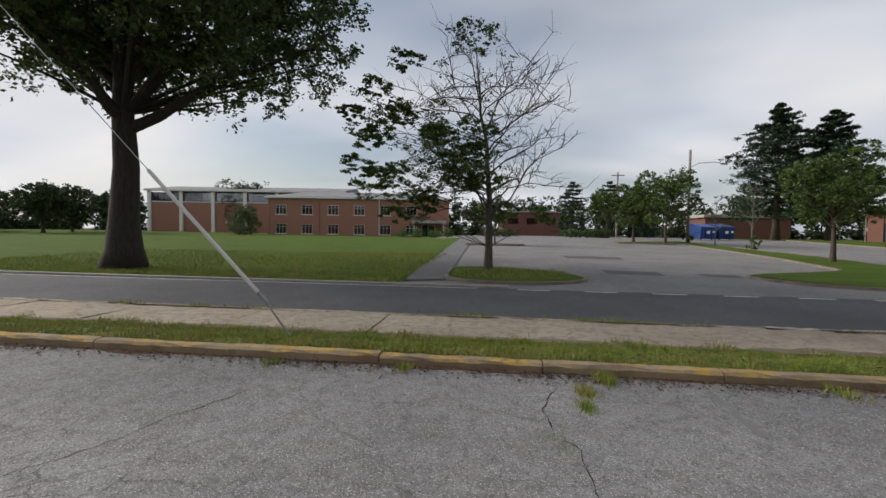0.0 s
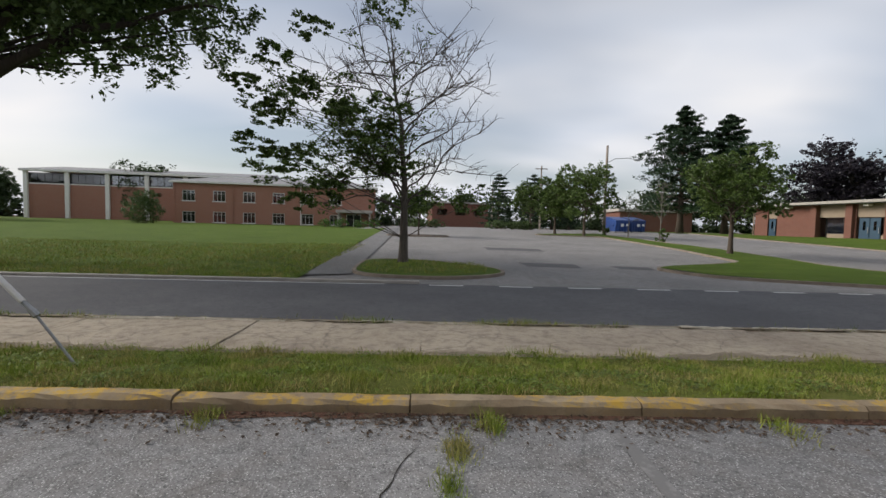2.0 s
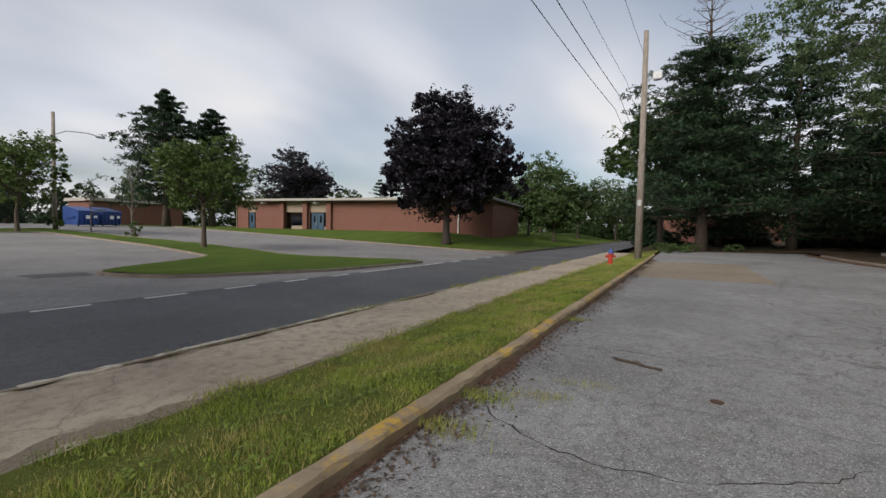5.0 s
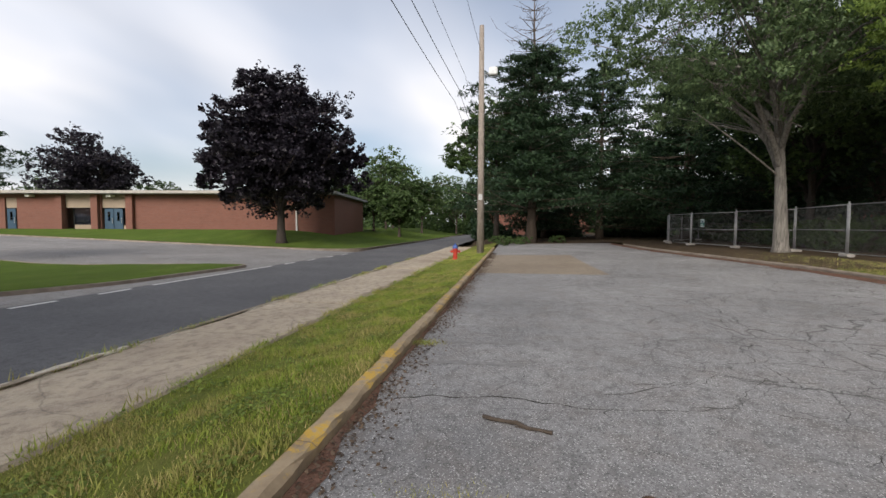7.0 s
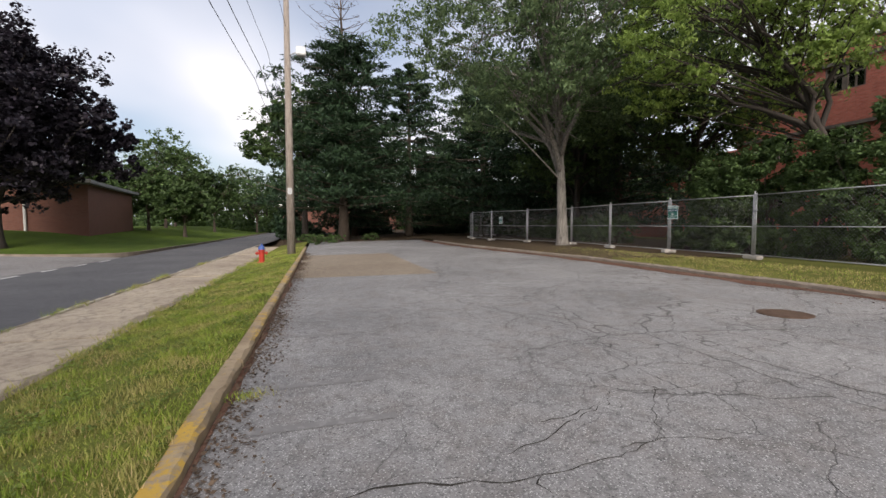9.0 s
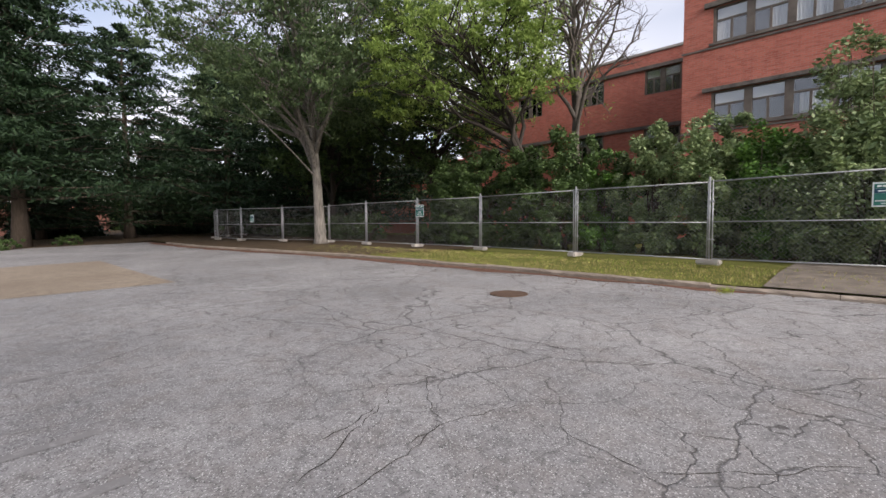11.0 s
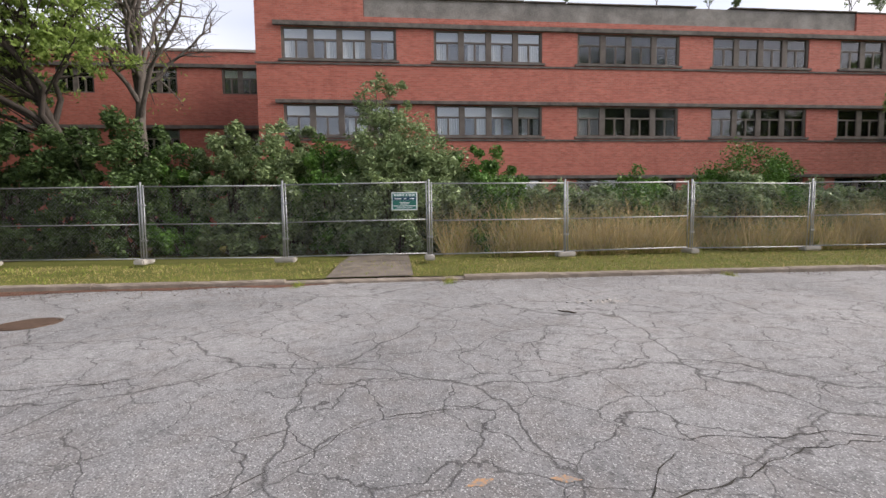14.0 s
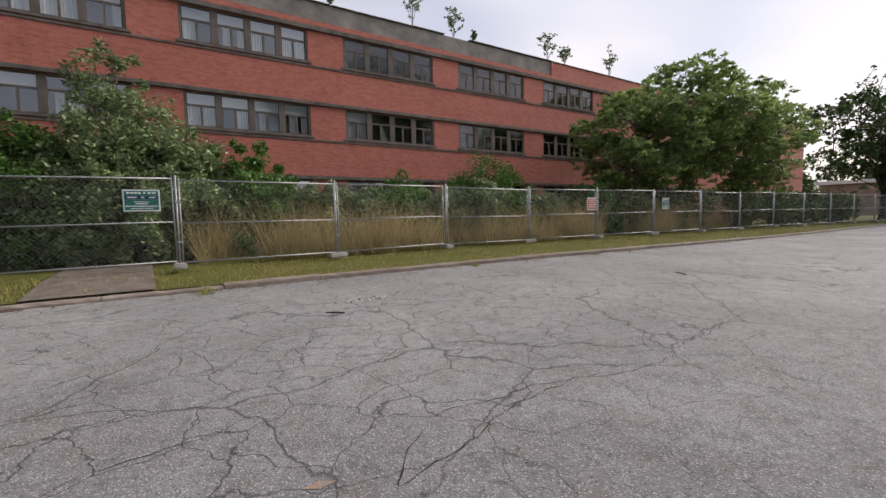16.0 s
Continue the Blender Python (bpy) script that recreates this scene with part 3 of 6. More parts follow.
def tree(name, x, y, z, trunk_r, fork, crown, limbs, twigs, leaves, size, leaf_mat, bark_mat, label, seed=1, lean=(0, 0),
         cluster=0.16, bare=None, flat=0.7, group="", droop=0.2, low=-0.6, limb_rise=0.35, top=True, category="tree", base=None,
         lobes=0, lobe=0.36, stout=1.0, reach_k=0.34, aspect=0.55, taper=0.0):
    """A broad-leaved tree. crown: centre and half-axes (cx, cy, cz, rx, ry, rz) from its foot; fork: height of the first limbs;
    lobes: how many rounded masses of leaves fill the crown's outside, each of `lobe` times its radius."""
    r = random.Random(seed)
    root = thing(name, x, y, z, 0, label, category, group)
    cx, cy, cz, rx, ry, rz = crown
    g = Geo()
    htop = cz + rz * (0.55 if top else 0.05)
    spine = []
    for i in range(9):
        t = i / 8
        spine.append(Vector((lean[0] * t * htop + cx * t * t * 0.8 + r.uniform(-1, 1) * 0.05 * htop * t * (1 - t), lean[1] * t * htop + cy * t * t * 0.8, htop * t - 0.15)))
    fl = base or 1.5
    radii = [trunk_r * (fl if i == 0 else 1.0 - 0.88 * (i / 8) ** 0.8 if top else 1 - 0.5 * i / 8) for i in range(9)]
    spine.insert(1, spine[0].lerp(spine[1], min(0.9, 1.4 * trunk_r / max(0.1, (spine[1] - spine[0]).length))))
    radii.insert(1, trunk_r * 1.05)
    g.tube(spine, radii, 12)
    tips, spread, bare_tips = [], [], 0
    for i in range(limbs):
        h = fork + (htop - fork) * (i / max(1, limbs - 1)) ** 1.1 * 0.85
        t = h / htop
        k = min(7.99, t * 8)
        start = spine[int(k) + 1 if k >= 1 else 1].lerp(spine[min(9, int(k) + 2)], k - int(k))
        for _ in range(40):
            d = Vector((r.gauss(0, 1), r.gauss(0, 1), r.gauss(0, 1))).normalized()
            if d.z > low:
                break
        ang = i * 2.399 + r.uniform(-0.4, 0.4)
        hor = math.sqrt(max(0, 1 - d.z * d.z))
        d = Vector((math.cos(ang) * hor, math.sin(ang) * hor, d.z * 0.75 + 0.5 * (2 * i / max(1, limbs - 1) - 1)))
        u = (0.75 + 0.22 * r.random()) * (0.8 if lobes else 1.0)
        end = Vector((cx + d.x * rx * u, cy + d.y * ry * u, max(fork * 0.75, cz + d.z * rz * u)))
        ctrl = start.lerp(end, 0.4) + Vector((0, 0, (end - start).length * limb_rise * r.uniform(0.3, 1)))
        pts = bezier(start, ctrl, end, 7)
        for p in pts[1:-1]:
            p += Vector((r.uniform(-1, 1), r.uniform(-1, 1), r.uniform(-1, 1))) * 0.035 * (end - start).length
        r0 = max(0.02, trunk_r * (0.55 - 0.3 * t) * stout)
        g.tube(pts, [r0 * (1 - 0.85 * (j / 7)) for j in range(8)], 7, False)
        for j in range(twigs):
            q = 0.25 + 0.75 * (j + r.random()) / twigs
            s0 = pts[min(6, int(q * 7))].lerp(pts[min(7, int(q * 7) + 1)], q * 7 - int(q * 7))
            reach = reach_k * (rx + ry + rz) / 3 * r.uniform(0.5, 1.2)
            e = s0 + Vector((r.gauss(0, 1), r.gauss(0, 1), r.gauss(0.15, 0.7))).normalized() * reach + (end - start).normalized() * reach * 0.35
            mid = s0.lerp(e, 0.5) + Vector((r.uniform(-1, 1), r.uniform(-1, 1), r.uniform(-0.3, 1))) * reach * 0.15
            tw = bezier(s0, mid, e, 4)
            g.tube(tw, [r0 * 0.3 * (1 - 0.8 * a / 4) + 0.006 for a in range(5)], 5, False)
            is_bare = bare is not None and bare(e)
            for _ in range(7 if is_bare else 2):
                b0 = tw[r.randint(1, 4)]
                b1 = b0 + (Vector((r.gauss(0, 1), r.gauss(0, 1), r.gauss(0.5, 0.8))).normalized() + (e - s0).normalized() * (0.7 if is_bare else 0)) * reach * r.uniform(0.2, 0.5)
                g.tube([b0, b0.lerp(b1, 0.5) + Vector((0, 0, 0.05)), b1], [0.010, 0.007, 0.003], 4, False)
                if not is_bare:
                    tips.append(b1)
                    spread.append(cluster * (rx + ry + rz) / 3 * r.uniform(0.6, 1.1))
            if not is_bare:
                for a in (2, 4):
                    tips.append(tw[a])
                    spread.append(cluster * (rx + ry + rz) / 3 * r.uniform(0.6, 1.2))
    mean = (rx + ry + rz) / 3
    outer, outer_s = [], []
    for i in range(lobes):
        dz = 1 - 2 * (i + 0.5) / lobes + r.uniform(-0.12, 0.12)
        if dz < low or abs(dz) >= 1:
            continue
        a = i * 2.399 + r.uniform(-0.5, 0.5)
        hor = math.sqrt(1 - dz * dz) * (1 - taper * max(0.0, dz + 0.2))
        u = r.uniform(0.5, 0.92)
        c = Vector((cx + math.cos(a) * hor * rx * u, cy + math.sin(a) * hor * ry * u, cz + dz * rz * u))
        if bare is not None and bare(c):
            continue
        k = lobe * mean * r.uniform(0.55, 1.15)
        j = min(range(len(spine)), key=lambda q: abs(spine[q].z - (c.z - 0.35 * math.hypot(c.x, c.y))))
        g.tube(bezier(spine[j], spine[j].lerp(c, 0.5) + Vector((0, 0, 0.1 * k)), c, 5), [max(0.02, 0.16 * trunk_r * stout) * (1 - 0.13 * q) for q in range(6)], 5, False)
        for _ in range(30):
            d = Vector((r.gauss(0, 1), r.gauss(0, 1), r.gauss(0.25, 1))).normalized() * r.uniform(0.55, 1.05)
            outer.append((c.x + d.x * k, c.y + d.y * k, c.z + d.z * k * 0.62))
            outer_s.append(k * r.uniform(0.13, 0.3))
    g.make("trunk", bark_mat, root, smooth=True)
    inner = leaves if not outer else int(leaves * 0.22)
    cloud = leaf_cloud([t[:] for t in tips], spread, inner, size, flat, droop, aspect)
    if outer:
        cloud = np.concatenate([cloud, leaf_cloud(outer, outer_s, leaves - inner, size, flat, droop, aspect)])
    link_part("crown", quads_mesh("crown", cloud, leaf_mat), root)
    return root


def pine(name, x, y, z, trunk_r, height, first, reach, tiers, leaves, label, seed=1, dead_top=0.0, size=0.3, group="", leaf_mat=None, per=6, taper=0.55):
    """A white pine: whorls of level limbs with flat plates of needles."""
    r = random.Random(seed)
    root = thing(name, x, y, z, 0, label, "tree", group)
    g = Geo()
    sp = [Vector((r.uniform(-1, 1) * 0.15 * i / 8, r.uniform(-1, 1) * 0.15 * i / 8, height * i / 8 - 0.15)) for i in range(9)]
    g.tube(sp, [trunk_r * (1.35 if i == 0 else 1 - 0.93 * i / 8) for i in range(9)], 10)
    tips, spread = [], []
    for k in range(tiers):
        t = k / (tiers - 1)
        h = first + (height - first) * t * 0.98
        rr = reach * (1 - t) ** taper * (0.6 + 0.55 * r.random()) + 0.3
        i = min(7, int(h / height * 8))
        o = sp[i].lerp(sp[i + 1], h / height * 8 - i)
        dead = t > 1 - dead_top
        for j in range(per):
            a = 2 * math.pi * (j + r.random() * 0.7) / per + k
            ln = rr * r.uniform(0.6, 1.1)
            e = o + Vector((math.cos(a) * ln, math.sin(a) * ln, ln * r.uniform(-0.08, 0.22) + (0.35 * ln if dead else 0)))
            m = o.lerp(e, 0.5) + Vector((0, 0, -0.06 * ln))
            pts = bezier(o, m, e, 5)
            r0 = max(0.02, trunk_r * 0.22 * (1 - 0.7 * t))
            g.tube(pts, [r0 * (1 - 0.8 * q / 5) for q in range(6)], 5, False)
            for q in range(2, 6):
                if dead:
                    b = pts[q] + Vector((r.gauss(0, 1), r.gauss(0, 1), r.gauss(0.4, 0.6))) * 0.16 * ln
                    g.tube([pts[q], b], [0.02, 0.006], 4, False)
                    continue
                for _ in range(2):
                    side = Vector((r.gauss(0, 0.3), r.gauss(0, 0.3), r.uniform(0.0, 0.12))) * ln * 0.55
                    tips.append((pts[q] + side)[:])
                    w = (0.28 + 0.12 * r.random()) * (0.4 * reach * (1 - t) + 0.9)
                    spread.append((w, w, w * 0.33))
    g.make("trunk", B_BROWN, root, smooth=True)
    link_part("crown", quads_mesh("crown", leaf_cloud(tips, spread, leaves, size, 1.0, -0.3, 0.22), leaf_mat or L_PINE), root)
    return root


def shrub(name, x, y, z, blobs, leaves, size, leaf_mat, label, seed=1, group="", flat=1.0, stems=6, aspect=0.5, category="shrub"):
    """A bush: woody stems and leaves massed on uneven lobes (x, y, z, radius, height radius)."""
    r = random.Random(seed)
    root = thing(name, x, y, z, 0, label, category, group)
    g = Geo()
    tips, spread = [], []
    for bx, by, bz, br, bh in blobs:
        for _ in range(stems):
            e = Vector((bx + r.gauss(0, 0.4) * br, by + r.gauss(0, 0.4) * br, bz + r.uniform(-0.1, 0.8) * bh))
            s = Vector((bx * 0.8 + r.uniform(-0.2, 0.2) * br, by * 0.8 + r.uniform(-0.2, 0.2) * br, -0.1))
            g.tube(bezier(s, s.lerp(e, 0.5) + Vector((r.gauss(0, 0.1), r.gauss(0, 0.1), 0.2)), e, 4), [0.03, 0.025, 0.02, 0.012, 0.006], 5, False)
        n = max(14, int(40 * br * br))
        for q in range(n):
            d = Vector((r.gauss(0, 1), r.gauss(0, 1), r.gauss(0, 1))).normalized()
            u = r.uniform(0.35, 0.75) if q % 4 == 0 else r.uniform(0.78, 1.06)
            p = Vector((bx + d.x * br * u, by + d.y * br * u, bz + d.z * bh * u))
            if p.z > 0.05:
                tips.append(p[:])
                spread.append(r.uniform(0.16, 0.34) * min(br, bh, 1.6))
    g.make("stem", B_BROWN, root)
    link_part("foliage", quads_mesh("foliage", leaf_cloud(tips, spread, leaves, size, flat, -0.1, aspect), leaf_mat), root)
    return root


def blades(name, pts, height, width, mat, parent=None, label=""):
    """Grass blades as single bent slivers at the points given."""
    p = np.asarray(pts)
    n = len(p)
    a = rng.random(n) * 2 * math.pi
    h = height * (0.45 + 0.9 * rng.random(n)) * np.array([0.55 + 1.1 * smooth01(0.5 + 1.3 * noise.noise(Vector((q[0] * 2.3, q[1] * 2.3, 8.1)))) for q in p])
    side = np.stack([np.cos(a), np.sin(a), np.zeros(n)], 1) * (width * 0.5)
    bend = rng.normal(size=(n, 3)) * (h * 0.4)[:, None]
    bend[:, 2] = h
    q = np.empty((n, 3, 3))
    q[:, 0], q[:, 1], q[:, 2] = p - side, p + side, p + bend
    me = quads_mesh(name, q.reshape(-1, 3), mat, 3)
    ob = link_part(name, me, parent)
    return ob

# ---- ground, road, lots ----
g = Geo()
GX = [-400, -250, -160, -110, -80] + list(range(-64, 64, 4)) + [64, 80, 110, 160, 250, 400]
GY = [-400, -250, -160, -110, -80, -60] + list(range(-44, 100, 4)) + [110, 130, 160, 250, 400]
for yy in GY:
    for xx in GX:
        g.v.append((xx, yy, (0.3 if yy < -6 else 0.9 if yy > 60 else -0.2) - 0.55 if abs(xx) < 62 and -46 < yy < 98 else gz(xx, yy) - 0.25))
for j in range(len(GY) - 1):
    for i in range(len(GX) - 1):
        a = j * len(GX) + i
        g.f.append((a, a + 1, a + 1 + len(GX), a + len(GX)))
structure(g.make("ground", M_SOIL), "bare soil ground reaching the horizon", "ground")


def south_edge(x0, x1, off, step=2.0):
    n = int(abs(x1 - x0) / step)
    return [(x0 + (x1 - x0) * i / n, south_kerb(x0 + (x1 - x0) * i / n) + off) for i in range(n + 1)]


LOT_E = 44.0
sheet("parking_lot", [(-70, K_N - 1.4)] + south_edge(-70, LOT_E, 0.0) + [(LOT_E, K_N + 0.02 * LOT_E)], M_LOT, 0.0, 2.0,
      "cracked grey asphalt parking lot with worn aggregate", "parking lot", zfun=lambda x, y: 0.018 * (K_N - across(x, y)))
sheet("leaf_litter_ground", [(LOT_E, -9), (LOT_E, K_N + 0.02 * LOT_E), (LOT_E, 8.2), (120, 9.5), (120, -46), (LOT_E, -46)], M_SOIL, 0.0, 4.0, "brown leaf litter under dark trees", "ground")
strip("verge_lawn", -70, LOT_E, K_N + 0.14, 7.02, M_VERGE, 0.0, 0.5, "narrow green grass verge with dry patches", "grass verge", nv=9)
strip("sidewalk_bed", -70, LOT_E, 6.9, ROAD_S - 0.2, M_SOIL, -0.05, 2.0, "soil under the sidewalk slabs", "ground")
strip("road", -120, 160, ROAD_S - 0.05, ROAD_N + 0.02, M_ROAD, 0.0, 2.0, "smooth dark grey asphalt road", "road", zfun=lambda x, v: -0.30)

# lawn south of the lot, out to the brick building
sheet("south_lawn", south_edge(-70, LOT_E, -0.15) + [(LOT_E, -46), (-70, -46)], M_SOUTH, -0.015, 3.0, "patchy green grass strip beneath the fence", "grass")

# soil and litter; its dark colour also stands for shade under the trees
sheet("shade_litter", south_edge(20, LOT_E - 0.1, -0.16) + [(LOT_E - 0.1, -20), (17, -20), (18, -9)], M_SOIL, 0.006, 2.0, "brown leaf litter and thin grass under the fence's end, with tree shade in its dark colour", "leaf litter")
# land north of the road
PATH_W, PATH_E = -3.9, -2.6
north_lawn = [(-120, ROAD_N - 2.4), (-40, ROAD_N - 0.8), (-3.75, ROAD_N - 0.07), (-6.1, 56), (-12, 62), (-12, 98), (-120, 98)]
sheet("north_lawn", north_lawn, M_LAWN, 0.0, 3.0, "wide mown green lawn with dry streaks", "lawn", rough=0.1)
sheet("north_path", [(-3.75, 15.4), (-2.35, 15.9), (-4.4, 56), (-6.1, 56)], M_PATH, 0.006, 3.0, "grey asphalt footpath along the lawn", "footpath")
sheet("north_lot", [(-3.75, ROAD_N - 0.04), (-2, ROAD_N - 0.015), (34, 15.1), (34.2, 62), (34, 98), (-12, 98), (-12, 62), (-6.1, 56)], M_LOT2, -0.038, 3.0,
      "pale worn asphalt parking lot behind the road", "parking lot")
sheet("far_lawn_north", [(34, 62), (34, 98), (120, 98), (120, 62)], M_LAWN, 0.0, 6.0, "green lawn beyond the far lot", "lawn")


def blob_outline(pts, n=6):
    """A closed outline with rounded corners."""
    out = []
    m = len(pts)
    for i in range(m):
        a, b, c = Vector(pts[i - 1]), Vector(pts[i]), Vector(pts[(i + 1) % m])
        s = b + (a - b) * min(0.5, pts_round / max(0.01, (a - b).length))
        e = b + (c - b) * min(0.5, pts_round / max(0.01, (c - b).length))
        out += [tuple(s * (1 - t) ** 2 + b * 2 * t * (1 - t) + e * t * t) for t in [k / n for k in range(n + 1)]]
    return out


def island(name, pts, rounding, label, mat=M_LAWN, closed=True):
    global pts_round
    pts_round = rounding
    o = blob_outline(pts)
    s = sheet(name, o, mat, 0.06, 1.5, label, "grass island", rough=0.05)
    kerb_run("kerb", [(x, y) for x, y in reversed(o + o[:1])], M_KERB_S, 0.13, 0.065, 0.2, s)
    return s


pts_round = 1.0
island("tree_island", [(-2.3, 15.75), (0.9, 15.3), (3.0, 16.6), (2.5, 18.3), (0.0, 20.2), (-2.5, 20.2)], 1.3, "grass island with pale kerb beside the lot entrance")
island("entrance_island", [(9.3, 19.4), (10.6, 17.2), (16, 15.6), (22.6, 15.4), (21.5, 17.6), (18.9, 21.2), (19.6, 30), (18.5, 52), (10.5, 47.2), (10.5, 46), (16.6, 45), (16.4, 30), (15.4, 22.6)], 1.0,
       "long grass island with kerb between two lots")
island("east_lawn", [(34.2, 18.2), (36.5, 15.8), (60, 15.9), (118, 17.2), (118, 61.9), (34.3, 61.9)], 2.0, "green lawn sloping up to the low brick building")
island("mulch_island", [(-3.9, 38.5), (1.2, 38.5), (1.2, 40.4), (-4.0, 40.4)], 0.5, "small kerbed island of dark mulch", M_MULCH)

strip("roadside_grass", -120, -3.7, ROAD_N + 0.14, ROAD_N + 1.5, M_LAWN, 0.02, 2.0, "green lawn edge along the road", "lawn")
strip("edge_line", -120, -1.0, ROAD_N - 0.24, ROAD_N - 0.12, M_LINE_NEW, 0.006, 2.0, "white painted road edge line", "road marking", zfun=lambda x, v: -0.30)
kerb = kerb_run("north_kerb", [(x, ROAD_N + 0.01 + 0.02 * x) for x in np.arange(-120, 1, 1.5)], M_CONC, 0.14, 0.09, 0.2, zfun=lambda x, y: -0.3)
kerb.name = "north_kerb"
structure(kerb, "pale worn concrete kerb along the lawn", "kerb")
for i in range(12):
    x = 0.3 + i * 2.05 if i < 8 else 24 + (i - 8) * 2.3
    strip("road_dash", x, x + 1.0, ROAD_N - 0.27, ROAD_N - 0.13, M_LINE_NEW, 0.006, 1.0, "short white painted dash at the lot entrance", "road marking", zfun=lambda x, v: -0.30)
strip("edge_line", -70, 46, ROAD_S + 0.0, ROAD_S + 0.1, M_LINE_NEW, 0.006, 2.0, "thin white line beside the sidewalk kerb", "road marking", zfun=lambda x, v: -0.30)
strip("edge_line", 16.4, 23, ROAD_N - 0.26, ROAD_N - 0.12, M_LINE_NEW, 0.014, 2.0, "white painted road edge line", "road marking", zfun=lambda x, v: -0.30)
for i, (px0, px1, py0, py1) in enumerate(((3.4, 6.6, 27.0, 28.6), (4.2, 6.4, 19.4, 20.6), (8, 9.4, 19.3, 20.1))):
    sheet("asphalt_patch", [(px0, py0), (px1, py0 - 0.2), (px1 + 0.1, py1), (px0 - 0.1, py1 + 0.2)], M_PATCH, -0.033, 2.0, "dark rectangular asphalt repair patch", "asphalt patch")

# ---- kerbs and sidewalk, stone by stone ----
kerb_bed = structure(Geo().box(-70, -69.8, K_N - 1.4, K_N - 1.2, -0.3, 0.0).make("lot_kerb", M_KERB_Y), "old concrete kerb with worn yellow paint", "kerb")


def stone_mesh(name, length, depth, height, mat, seed, chip=0.02):
    """A kerb stone with worn, slightly uneven edges."""
    r = random.Random(seed)
    g = Geo()
    n = 12
    for i in range(n + 1):
        x = length * i / n
        j = [r.uniform(-chip, chip) * (0.3 if i in (0, n) else 1) for _ in range(6)]
        for y, z in ((0, -0.3), (0 + j[0] * 0.5, height - 0.035 + j[1] * 0.5), (0.03 + j[2], height - 0.004 + j[3] * 0.4), (depth - 0.02, height + j[4] * 0.3), (depth, height - 0.02), (depth, -0.3)):
            g.v.append((x, y, z))
    for i in range(n):
        for k in range(5):
            a = i * 6 + k
            g.f.append((a, a + 6, a + 7, a + 1))
    g.f.append(tuple(range(5, -1, -1)))
    g.f.append(tuple(range(n * 6, n * 6 + 6)))
    for i in range(len(g.f)):
        g.f[i] = tuple(reversed(g.f[i]))
    return g.mesh(name, mat)


TILT = math.degrees(math.atan(0.02))
stones = [stone_mesh("kerb_stone", 1.83 - 0.012, 0.16, 0.105, M_KERB_Y, s) for s in range(5)]
for i in range(56):
    x = -60 + i * 1.83
    if x > LOT_E - 9:
        break
    link_part("kerb_stone", stones[(i * 3) % 5], kerb_bed, pose(x, K_N + 0.02 * x + random.uniform(-0.008, 0.008), random.uniform(-0.012, 0.006), 0, 0, TILT + random.uniform(-0.2, 0.2)))

south_bed = structure(Geo().box(-69.9, -69.8, -4.5, -4.4, -0.3, 0.1).make("south_kerb", M_CONC), "worn grey concrete kerb below the fence", "kerb")
stones2 = [stone_mesh("kerb_stone", 1.83 - 0.012, 0.15, 0.11, M_KERB_S, s + 20) for s in range(4)]
x = 40.0
i = 0
while x > -60:
    y0, y1 = south_kerb(x), south_kerb(x - 1.83)
    a = math.degrees(math.atan2(y1 - y0, -1.83))
    low = -0.03 if 6.4 < x < 8.9 else 0.0
    link_part("kerb_stone", stones2[i % 4], south_bed, pose(x, y0, gz(x, y0 + 0.1) + low + random.uniform(-0.01, 0.01), 0, 0, a))
    x -= 1.83
    i += 1

walk_bed = structure(Geo().box(-69.9, -69.8, 6.0, 6.1, -0.4, -0.25).make("sidewalk", M_WALK), "pale concrete sidewalk of large uneven slabs", "sidewalk")


def slab_mesh(length, width, seed):
    r = random.Random(seed)
    bm = bmesh.new()
    bmesh.ops.create_grid(bm, x_segments=6, y_segments=4, size=0.5)
    for v in bm.verts:
        edge = abs(v.co.x) > 0.49 or abs(v.co.y) > 0.49
        v.co.z = (-0.014 if edge else 0.0) + r.uniform(-0.004, 0.004)
        v.co.x = v.co.x * length + (r.uniform(-0.014, 0.008) if abs(v.co.x) > 0.49 else 0)
        v.co.y = v.co.y * width + (r.uniform(-0.03, 0.01) if abs(v.co.y) > 0.49 else 0)
    ext = bmesh.ops.extrude_edge_only(bm, edges=[e for e in bm.edges if e.is_boundary])
    for v in ext["geom"]:
        if isinstance(v, bmesh.types.BMVert):
            v.co.z -= 0.1
    me = bpy.data.meshes.new("slab")
    bm.to_mesh(me)
    bm.free()
    me.materials.append(M_WALK)
    return me


slabs = [slab_mesh(2.75 - 0.004, 1.79, s) for s in range(6)]
for i in range(60):
    x = -58.775 + i * 2.75
    if x > LOT_E - 2:
        break
    link_part("slab", slabs[(i * 5) % 6], walk_bed, pose(x, 7.905 + 0.02 * x, -0.185 + random.uniform(-0.014, 0.012), random.uniform(-0.5, 0.5), random.uniform(-0.4, 0.4), TILT))
roadk = structure(Geo().box(-69.9, -69.8, 7.3, 7.4, -0.4, -0.25).make("road_kerb", M_CONC), "low pale concrete kerb between sidewalk and road", "kerb")
stones3 = [stone_mesh("kerb_stone", 1.83 - 0.012, 0.12, 0.0, M_KERB_D, s + 40, 0.03) for s in range(4)]
for i in range(60):
    x = -60 + i * 1.83 + 0.7
    if x > LOT_E + 2:
        break
    m = pose(x + 1.81, ROAD_S - 0.03 + 0.02 * x, -0.172 + random.uniform(-0.012, 0.006), 0, 0, 180 + TILT)
    link_part("kerb_stone", stones3[i % 4], roadk, m)

